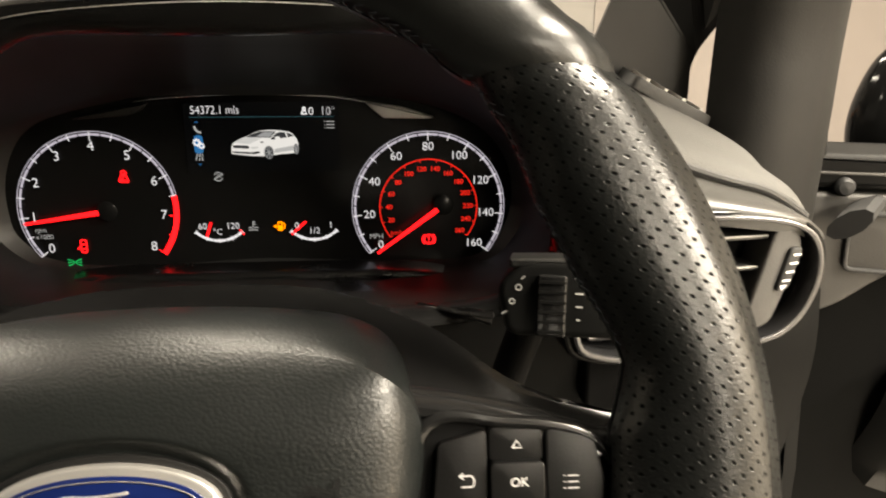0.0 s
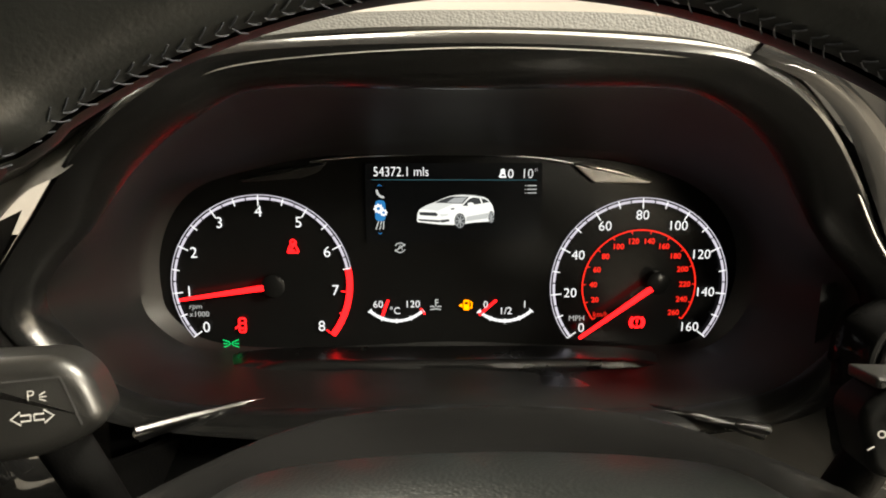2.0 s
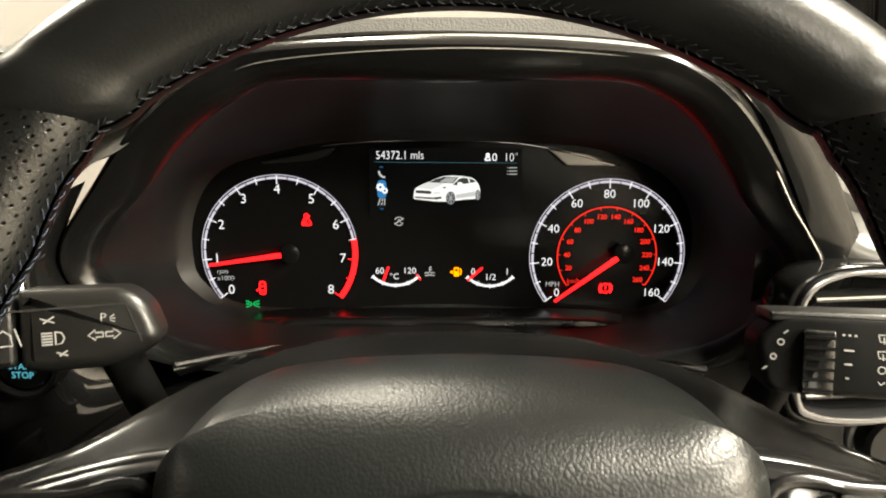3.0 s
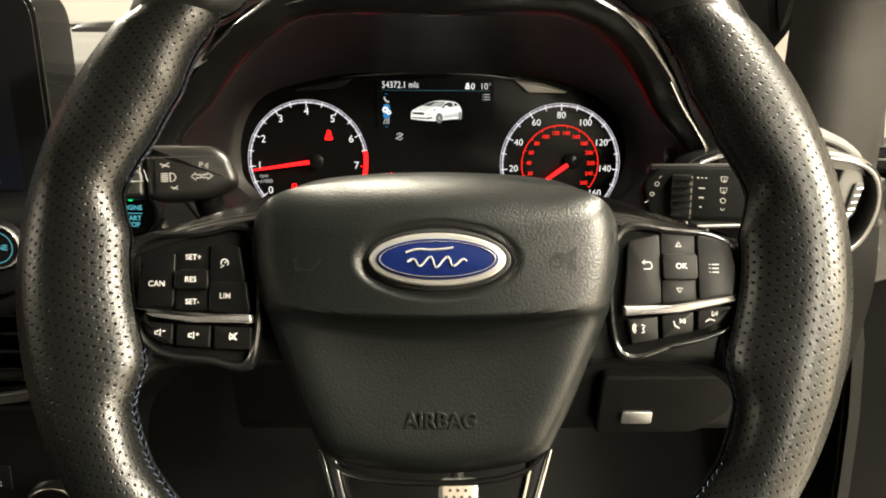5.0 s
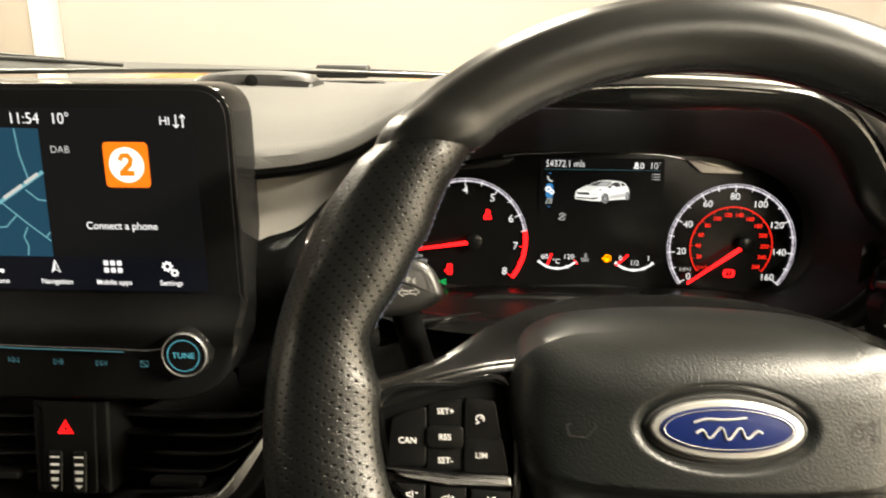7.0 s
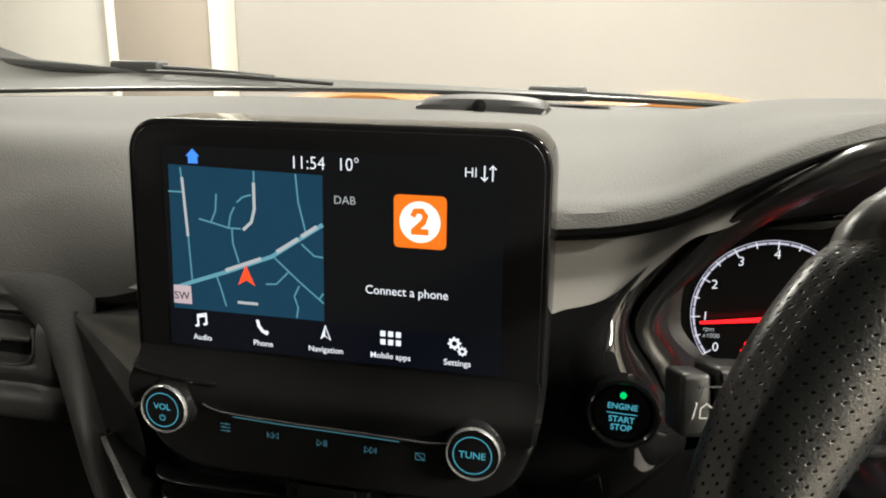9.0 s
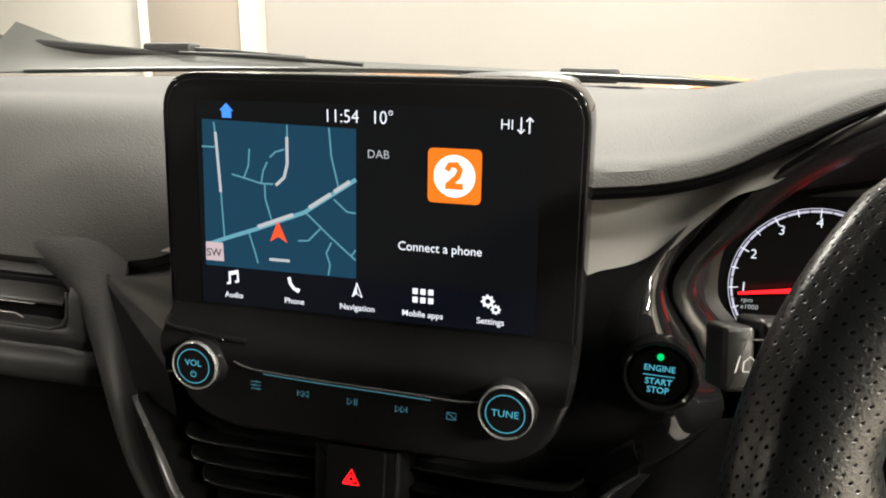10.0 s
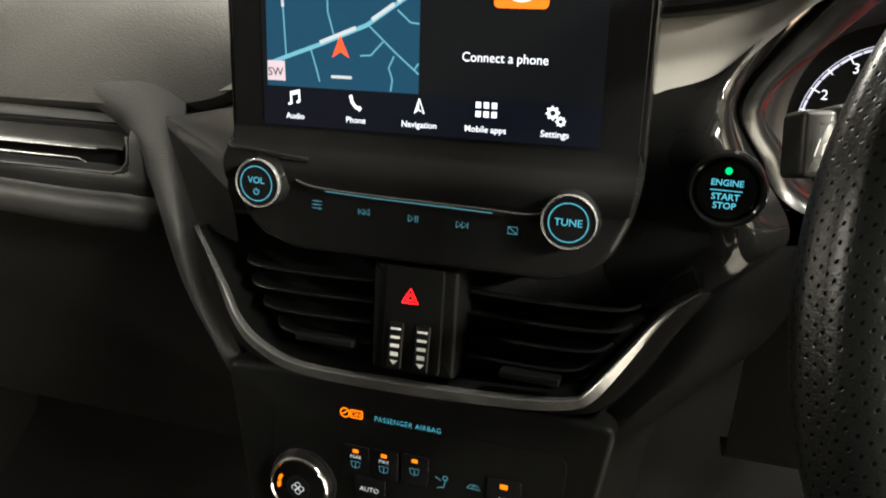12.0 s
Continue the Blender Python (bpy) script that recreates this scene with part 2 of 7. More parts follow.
def spline(pts, n, closed=False):
    """n points evenly spread along a smooth curve through pts."""
    p = [Vector(q) for q in pts]
    k = len(p)
    fine = []
    for i in range(k if closed else k - 1):
        a, b = p[i], p[(i + 1) % k]
        z = p[i - 1] if (closed or i > 0) else a
        c = p[(i + 2) % k] if (closed or i + 2 < k) else b
        for j in range(16):
            t = j / 16
            fine.append(0.5 * (2 * a + (b - z) * t + (2 * z - 5 * a + 4 * b - c) * t * t + (3 * a - z - 3 * b + c) * t ** 3))
    fine.append(p[0].copy() if closed else p[-1].copy())
    d = [0.0]
    for a, b in zip(fine, fine[1:]):
        d.append(d[-1] + (b - a).length)
    out, j = [], 0
    for i in range(n):
        s = d[-1] * i / (n if closed else n - 1)
        while j < len(d) - 2 and d[j + 1] < s:
            j += 1
        f = (s - d[j]) / max(1e-12, d[j + 1] - d[j])
        out.append(fine[j].lerp(fine[j + 1], min(1, f)))
    return out


def rounded(pts, r, n=5):
    """A polygon with its corners rounded. r: one radius, or one for each corner."""
    out, k = [], len(pts)
    for i in range(k):
        p, a, b = (Vector(pts[j][:2]) for j in (i, i - 1, (i + 1) % k))
        rr = r[i] if isinstance(r, (list, tuple)) else r
        da, db = (a - p), (b - p)
        rr = min(rr, da.length * 0.48, db.length * 0.48)
        s, e = p + da.normalized() * rr, p + db.normalized() * rr
        for j in range(n + 1):
            t = j / n
            out.append((1 - t) ** 2 * s + 2 * t * (1 - t) * p + t * t * e)
    return out


def box_outline(x0, y0, x1, y1, r=0.002, n=4):
    return rounded([(x0, y0), (x1, y0), (x1, y1), (x0, y1)], r, n)


def ring_verts(bm, pts):
    return [bm.verts.new(p) for p in pts]


def bridge(bm, a, b, closed=True):
    n = len(a)
    for i in range(n if closed else n - 1):
        bm.faces.new((a[i], a[(i + 1) % n], b[(i + 1) % n], b[i]))


def inset(pts, d):
    """Moves a closed outline (counter-clockwise) inwards by d."""
    k, out = len(pts), []
    for i in range(k):
        p, a, b = pts[i], pts[i - 1], pts[(i + 1) % k]
        t = Vector((b[0] - a[0], b[1] - a[1]))
        t = t.normalized() if t.length > 1e-9 else Vector((1, 0))
        out.append(Vector((p[0] - t.y * d, p[1] + t.x * d)))
    return out


def slab(outline, z0, z1, r=0.001, seg=3, bm=None, crown=0.0):
    """A plate with a rounded front edge; crown domes its face."""
    bm = bm or bmesh.new()
    area = sum(a[0] * b[1] - b[0] * a[1] for a, b in zip(outline, list(outline[1:]) + [outline[0]]))
    pts = [Vector(p[:2]) for p in (outline if area > 0 else list(outline)[::-1])]
    back = ring_verts(bm, [(p.x, p.y, z0) for p in pts])
    bm.faces.new(back[::-1])
    last = ring_verts(bm, [(p.x, p.y, z1 - r) for p in pts])
    bridge(bm, back, last)
    for j in range(1, seg + 1):
        a = j / seg * math.pi / 2
        nxt = ring_verts(bm, [(p.x, p.y, z1 - r + r * math.sin(a)) for p in inset(pts, r * (1 - math.cos(a)))])
        bridge(bm, last, nxt)
        last = nxt
    if crown:
        c = sum((v.co for v in last), Vector()) / len(last)
        ring0 = [v.co.copy() for v in last]
        for s in (0.85, 0.65, 0.4, 0.18):
            nxt = ring_verts(bm, [(c.x + (p.x - c.x) * s, c.y + (p.y - c.y) * s, p.z + crown * (1 - s * s)) for p in ring0])
            bridge(bm, last, nxt)
            last = nxt
    bm.faces.new(last)
    return bm


def hollow(outer, inner, z0, z1, r=0.0008, bm=None):
    """A frame between two outlines of the same number of points, rounded on its front edges."""
    bm = bm or bmesh.new()
    o = [Vector(p[:2]) for p in outer]
    i = [Vector(p[:2]) for p in inner]

    def mix(f):
        return [a.lerp(b, f) for a, b in zip(o, i)]
    w = max(1e-5, sum((a - b).length for a, b in zip(o, i)) / len(o))
    e = min(0.45, r / w)
    rows = [(0, z0), (0, z1 - r), (e * 0.3, z1 - r * 0.3), (e, z1), (1 - e, z1), (1 - e * 0.3, z1 - r * 0.3), (1, z1 - r), (1, z0)]
    rings = [ring_verts(bm, [(p.x, p.y, z) for p in mix(f)]) for f, z in rows]
    for a, b in zip(rings, rings[1:]):
        bridge(bm, a, b)
    return bm


def tube(path, r, n=10, closed=False, bm=None, squash=1.0, taper=None):
    bm = bm or bmesh.new()
    p = [Vector(q) for q in path]
    k = len(p)
    rings, up = [], None
    for i in range(k):
        t = (p[(i + 1) % k] - p[i - 1]) if closed else (p[min(i + 1, k - 1)] - p[max(i - 1, 0)])
        t.normalize()
        if up is None:
            up = t.orthogonal().normalized()
        up = (up - t * up.dot(t)).normalized()
        side = t.cross(up)
        rr = r * (taper(i / (k - 1)) if taper else 1)
        rings.append(ring_verts(bm, [p[i] + rr * (math.cos(2 * math.pi * j / n) * up + squash * math.sin(2 * math.pi * j / n) * side) for j in range(n)]))
    for a, b in zip(rings, rings[1:] + (rings[:1] if closed else [])):
        bridge(bm, a, b)
    if not closed:
        bm.faces.new(rings[0][::-1])
        bm.faces.new(rings[-1])
    return bm


def lathe(profile, n=40, c=(0, 0), bm=None):
    """Turns (radius, height) pairs round the z axis at c."""
    bm = bm or bmesh.new()
    rings = [ring_verts(bm, [(c[0] + r * math.cos(2 * math.pi * j / n), c[1] + r * math.sin(2 * math.pi * j / n), z) for j in range(n)]) for r, z in profile]
    for a, b in zip(rings, rings[1:]):
        bridge(bm, a, b)
    if profile[0][0] > 1e-6:
        bm.faces.new(rings[0][::-1])
    if profile[-1][0] > 1e-6:
        bm.faces.new(rings[-1])
    return bm


def sheet(rows, nu, nv, thick=0.0):
    """A smooth surface through rows of points, resampled to nu by nv."""
    bm = bmesh.new()
    a = [spline(r, nv) for r in rows]
    cols = [spline([r[j] for r in a], nu) for j in range(nv)]
    grid = [[bm.verts.new(cols[j][i]) for j in range(nv)] for i in range(nu)]
    for i in range(nu - 1):
        for j in range(nv - 1):
            bm.faces.new((grid[i][j], grid[i + 1][j], grid[i + 1][j + 1], grid[i][j + 1]))
    if thick:
        bmesh.ops.recalc_face_normals(bm, faces=bm.faces)
        bmesh.ops.solidify(bm, geom=bm.faces[:], thickness=thick)
    return bm


def block(x0, y0, z0, x1, y1, z1, r=0.0, bm=None):
    bm = bm or bmesh.new()
    res = bmesh.ops.create_cube(bm, size=1, matrix=Matrix.Translation(((x0 + x1) / 2, (y0 + y1) / 2, (z0 + z1) / 2)) @ Matrix.Diagonal((x1 - x0, y1 - y0, z1 - z0, 1)))
    if r:
        es = list({e for v in res["verts"] for e in v.link_edges})
        bmesh.ops.bevel(bm, geom=es, offset=r, segments=3, affect="EDGES", profile=0.5)
    return bm


def flat_poly(pts, z, bm=None):
    bm = bm or bmesh.new()
    bm.faces.new([bm.verts.new((p[0], p[1], z)) for p in pts])
    return bm


def strokes(lines, w, z, bm=None):
    """Flat ribbons of width w along polylines."""
    bm = bm or bmesh.new()
    for ln in lines:
        p = [Vector(q[:2]) for q in ln]
        left, right = [], []
        for i in range(len(p)):
            t = p[min(i + 1, len(p) - 1)] - p[max(i - 1, 0)]
            t = t.normalized() if t.length > 1e-9 else Vector((1, 0))
            nrm = Vector((-t.y, t.x)) * w / 2
            left.append(bm.verts.new((*(p[i] + nrm), z)))
            right.append(bm.verts.new((*(p[i] - nrm), z)))
        for i in range(len(p) - 1):
            bm.faces.new((right[i], right[i + 1], left[i + 1], left[i]))
    return bm


def arc(cx, cy, r, a0, a1, n=24):
    return [(cx + r * math.cos(radians(a0 + (a1 - a0) * i / n)), cy + r * math.sin(radians(a0 + (a1 - a0) * i / n))) for i in range(n + 1)]


def text(body, size, x, y, z, mat, parent, turn=0.0, align="CENTER", name="lettering", shear=0.0, bold=0.0, wide=1.0, deep=0.0, space=1.0):
    cu = bpy.data.curves.new(name, "FONT")
    cu.body, cu.size, cu.align_x, cu.align_y, cu.shear, cu.offset = body, size, align, "CENTER", shear, bold - 0.006 * size
    cu.space_character = space
    cu.fill_mode, cu.resolution_u = ("BOTH" if deep else "FRONT"), 3
    cu.extrude, cu.bevel_depth = deep, deep * 0.5
    tmp = bpy.data.objects.new(name, cu)
    me = bpy.data.meshes.new_from_object(tmp)
    bpy.data.objects.remove(tmp)
    bpy.data.curves.remove(cu)
    me.materials.clear()
    me.materials.append(mat)
    me.transform(Matrix.Translation((x, y, z)) @ Euler((0, 0, radians(turn))).to_matrix().to_4x4() @ Matrix.Diagonal((wide, 1, 1, 1)))
    ob = new(name, me)
    ob.parent = parent
    return ob


def gear_outline(cx, cy, r, teeth):
    out = []
    for i in range(teeth * 4):
        a = 2 * math.pi * i / (teeth * 4)
        rr = r if i % 4 in (0, 1) else r * 0.76
        out.append((cx + rr * math.cos(a), cy + rr * math.sin(a)))
    return out


def gear(cx, cy, r, z, bm=None):
    """A flat cog wheel with a hole."""
    bm = bm or bmesh.new()
    o = gear_outline(cx, cy, r, 8)
    i = [(cx + (p[0] - cx) * 0.38 * r / math.hypot(p[0] - cx, p[1] - cy), cy + (p[1] - cy) * 0.38 * r / math.hypot(p[0] - cx, p[1] - cy)) for p in o]
    bridge(bm, ring_verts(bm, [(*p, z) for p in o]), ring_verts(bm, [(*p, z) for p in i]))
    return bm


# ---------------------------------------------------------------- the room
def room_wall(name, x0, y0, x1, y1, h, mat, label):
    return tagged(part(name, block(x0, y0, 0, x1, y1, h), mat), label, "wall", kind="structure")


tagged(part("floor", block(-4.6, -5.2, -0.15, 4.0, 4.2, 0), FLOOR), "grey sealed garage floor under the car", "floor", kind="structure")
tagged(part("ceiling", block(-4.6, -5.2, 2.7, 4.0, 4.2, 2.85), CEIL), "plain grey garage ceiling", "ceiling", kind="structure")
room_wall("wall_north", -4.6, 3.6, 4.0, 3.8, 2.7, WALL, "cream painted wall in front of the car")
room_wall("wall_south", -4.6, -5.2, 4.0, -5.0, 2.7, WALL_FILL, "plain unseen wall behind the car, pale to bounce light forward")
room_wall("wall_west", -4.6, -5.0, -4.4, 3.6, 2.7, WALL_WEST, "plain unseen wall beside the passenger side, darkened to bounce less light")
room_wall("wall_east", 3.8, -5.0, 4.0, 3.6, 2.7, WALL_SIDE, "pinkish cream wall beside the driver, kept pale to bounce light")
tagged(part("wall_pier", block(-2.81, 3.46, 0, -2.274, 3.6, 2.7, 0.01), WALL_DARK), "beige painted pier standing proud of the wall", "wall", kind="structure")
tagged(part("pier_trim", block(-2.271, 3.44, 0, -2.205, 3.6, 2.7, 0.008), TRIM_WHITE), "white gloss upright trim beside the beige pier", "trim", kind="structure")

tagged(part("pier_trim", block(-2.855, 3.44, 0, -2.813, 3.6, 2.7, 0.008), TRIM_WHITE), "white gloss upright trim beside the beige pier", "trim", kind="structure")
# same wall as the front, its brightness put into a lighter colour
tagged(part("lit_wall_section", block(-4.4, 3.52, 0, -2.858, 3.6, 2.7, 0.006), WALL_LIFTED), "wall section beyond the beige pier, lightened to look brighter lit", "wall", kind="structure")
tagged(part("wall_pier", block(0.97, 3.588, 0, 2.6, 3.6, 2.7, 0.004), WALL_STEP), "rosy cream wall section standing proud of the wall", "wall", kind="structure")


def ceiling_light(x, y, power=1.0):
    t = thing("ceiling_light", Matrix.Translation((x, y, 2.7)), "unseen strip lamp added on the ceiling to light the car", "lamp", "ceiling panel lamps")
    bm = block(-0.16, -0.77, -0.05, 0.16, 0.77, 0.0, 0.005)
    part("frame", bm, TRIM_WHITE, t)
    part("diffuser", block(-0.13, -0.74, -0.062, 0.13, 0.74, -0.052), LAMP, t, "glowing white diffuser")
    la = bpy.data.lights.new("panel_light", "AREA")
    la.shape, la.size, la.size_y, la.energy, la.color = "RECTANGLE", 0.25, 1.45, LAMP_POWER * power, (1.0, 0.925, 0.83)
    lo = new("panel_light", la)
    lo.location = (x, y, 2.62)


# unseen lamps, added where the cabin needs light, each with its own power
for lx, ly, lp in ((-2.1, 2.3, 0.40), (1.10, 0.3, 1.0), (2.9, -1.4, 2.35), (-0.4, 2.4, 0.32), (1.6, -3.7, 1.1), (-3.8, -1.2, 0.32)):
    ceiling_light(lx, ly, lp)

# ---------------------------------------------------------------- the car's shell
AXIS = -0.437
car = thing("car", Matrix.Translation((AXIS, 0.0, 0.0)), "orange small hatchback seen from its driver's seat", "car")


def shell(name, rows, mat, nu=14, nv=14, thick=0.012, label=""):
    return part(name, sheet(rows, nu, nv, thick), mat, car, label)


# headliner round the camera, and an unseen bulkhead added to stop light from behind
shell("roof", [[(-0.62, 0.22, 1.50), (-0.3, 0.27, 1.545), (0.3, 0.27, 1.545), (0.62, 0.22, 1.50)],
               [(-0.60, -0.6, 1.53), (-0.3, -0.6, 1.58), (0.3, -0.6, 1.58), (0.60, -0.6, 1.53)],
               [(-0.60, -1.5, 1.48), (-0.3, -1.5, 1.53), (0.3, -1.5, 1.53), (0.60, -1.5, 1.48)]], HEADLINER, label="dark fabric headliner")
shell("rear_light_block", [[(-0.78, -0.80, 0.34), (0.78, -0.80, 0.34)], [(-0.77, -0.82, 0.8), (0.77, -0.82, 0.8)], [(-0.74, -0.84, 1.2), (0.74, -0.84, 1.2)], [(-0.62, -0.84, 1.56), (0.62, -0.84, 1.56)]], CARPET, 8, 4)
shell("floor_pan", [[(-0.82, -1.5, 0.34), (0.82, -1.5, 0.34)], [(-0.82, 0.3, 0.32), (0.82, 0.3, 0.32)], [(-0.82, 0.72, 0.5), (0.82, 0.72, 0.5)], [(-0.80, 0.86, 1.0), (0.80, 0.86, 1.0)]],
      CARPET, 12, 4, label="black carpeted floor and footwell")
shell("cowl", [[(-0.66, 0.80, 1.158), (0, 0.84, 1.170), (0.66, 0.80, 1.158)], [(-0.66, 0.90, 1.165), (0, 0.95, 1.176), (0.66, 0.90, 1.165)], [(-0.68, 1.02, 1.150), (0, 1.08, 1.156), (0.68, 1.02, 1.150)]],
      RUBBER, 8, 20, label="black plastic scuttle below the windscreen")
shell("bonnet", [[(-0.74, 1.06, 1.08), (-0.42, 1.08, 1.146), (-0.24, 1.09, 1.172), (-0.09, 1.10, 1.154), (0.09, 1.10, 1.154), (0.24, 1.09, 1.172), (0.42, 1.08, 1.146), (0.74, 1.06, 1.08)],
                 [(-0.74, 1.22, 1.07), (-0.42, 1.24, 1.146), (-0.24, 1.25, 1.176), (-0.09, 1.26, 1.152), (0.09, 1.26, 1.152), (0.24, 1.25, 1.176), (0.42, 1.24, 1.146), (0.74, 1.22, 1.07)],
                 [(-0.72, 1.75, 0.93), (-0.42, 1.80, 0.99), (-0.24, 1.80, 1.0), (-0.09, 1.82, 0.99), (0.09, 1.82, 0.99), (0.24, 1.80, 1.0), (0.42, 1.80, 0.99), (0.72, 1.75, 0.93)]],
      ORANGE_PAINT, 16, 40, label="glossy orange bonnet with two raised ridges")
ws = shell("windscreen", [[(-0.66, 0.80, 1.165), (0, 0.86, 1.175), (0.66, 0.80, 1.165)], [(-0.62, 0.50, 1.34), (0, 0.55, 1.36), (0.62, 0.50, 1.34)], [(-0.58, 0.22, 1.50), (0, 0.28, 1.545), (0.58, 0.22, 1.50)]],
           GLASS, 10, 14, 0.0, "clear raked windscreen")
ws.visible_shadow = False


def a_pillar(side):
    s = side
    rows = []
    for cx, cy, z, w in ((0.728, 0.56, 1.02, 0.043), (0.727, 0.555, 1.12, 0.042), (0.725, 0.545, 1.22, 0.042), (0.685, 0.40, 1.38, 0.040), (0.63, 0.20, 1.51, 0.04)):
        rows.append([(s * (cx - w), cy - 0.008, z), (s * (cx - w * 0.55), cy - 0.026, z), (s * cx, cy - 0.020, z), (s * (cx + w * 0.6), cy - 0.004, z), (s * (cx + w), cy + 0.02, z)])
    return shell("pillar", rows, PILLAR, 16, 12, 0.02, "dark grey grained windscreen pillar trim")


a_pillar(1)
a_pillar(-1)
# black printed border down the side of the windscreen
for s in (1, -1):
    bo = rounded([(.575, 1.110), (.668, 1.108), (.6705, 1.125), (.6695, 1.147), (.674, 1.160), (.690, 1.182), (.75, 1.26), (.78, 1.42), (.66, 1.42), (.632, 1.285), (.615, 1.2254), (.6035, 1.197), (.590, 1.1625)], 0.006, 4)
    bm = bmesh.new()
    back, front = [ring_verts(bm, [(s * x, 0.572 + dy - 0.9 * max(0.0, z - 1.23), z) for x, z in bo]) for dy in (0.004, 0.0)]
    bridge(bm, back, front)
    bm.faces.new(front)
    bm.faces.new(back[::-1])
    part("screen_border", bm, NEAR_BLACK, car, "black printed border at the windscreen corner", flat=True)
for s in (1, -1):
    shell("kick_panel", [[(s * 0.80, 0.545, 0.30), (s * 0.78, 1.0, 0.30)], [(s * 0.80, 0.550, 0.8), (s * 0.78, 1.0, 0.8)], [(s * 0.788, 0.572, 0.93), (s * 0.765, 1.0, 0.95)], [(s * 0.782, 0.585, 1.03), (s * 0.75, 1.0, 1.10)]], VANE, 10, 4)
    shell("hinge_post", [[(s * 0.797, 0.552, 0.30), (s * 0.815, 0.60, 0.30), (s * 0.835, 0.66, 0.30)], [(s * 0.797, 0.552, 0.80), (s * 0.815, 0.60, 0.80), (s * 0.835, 0.66, 0.80)], [(s * 0.786, 0.586, 1.02), (s * 0.805, 0.62, 1.02), (s * 0.83, 0.67, 1.02)]], VANE, 6, 6, label="black hinge post of the door opening")
    # unseen quarters, closed up to the roof to keep rear light out
    shell("rear_quarter_block", [[(s * 0.80, -0.40, 0.3), (s * 0.76, -1.5, 0.3)], [(s * 0.79, -0.40, 0.8), (s * 0.74, -1.5, 0.8)], [(s * 0.76, -0.40, 1.15), (s * 0.71, -1.5, 1.15)], [(s * 0.62, -0.46, 1.53), (s * 0.60, -1.5, 1.50)]], TRIM_GREY, 12, 4)


def side_door(name, s, label):
    """A closed front door: inner card with armrest, handle recess, window frame."""
    rows = []
    for y in (-1.22, -0.5, -0.05, 0.13, 0.27):
        rows.append([(0.0, y, -0.25), (-s * 0.012, y, 0.05), (-s * 0.016, y, 0.24), (-s * (0.085 if y < 0.05 else 0.012), y, 0.335), (-s * (0.075 if y < 0.05 else 0.008), y, 0.375), (-s * 0.004, y, 0.42), (s * 0.0, y, 0.478), (s * 0.012, y, 0.505), (s * 0.04, y, 0.512)])
    d = part(name, sheet(rows, 26, 40, 0.012), CARD, car, label)
    d.location = (s * 0.795, 0.30, 0.582)
    fr = [(s * 0.03, 0.185, 0.505), (s * 0.012, 0.10, 0.68), (-s * 0.06, -0.12, 0.88), (-s * 0.085, -0.5, 0.915), (-s * 0.085, -1.2, 0.90)]
    part("window_frame", tube(spline(fr, 24), 0.018, 10), RUBBER, d)
    part("front_edge", tube(spline([(s * 0.028, 0.19, 0.40), (s * 0.03, 0.187, 0.46), (s * 0.03, 0.185, 0.53), (s * 0.018, 0.13, 0.66)], 16), 0.017, 10, squash=0.6), RUBBER, d)
    return d


side_door("door", -1, "closed passenger door with grey plastic inner card")


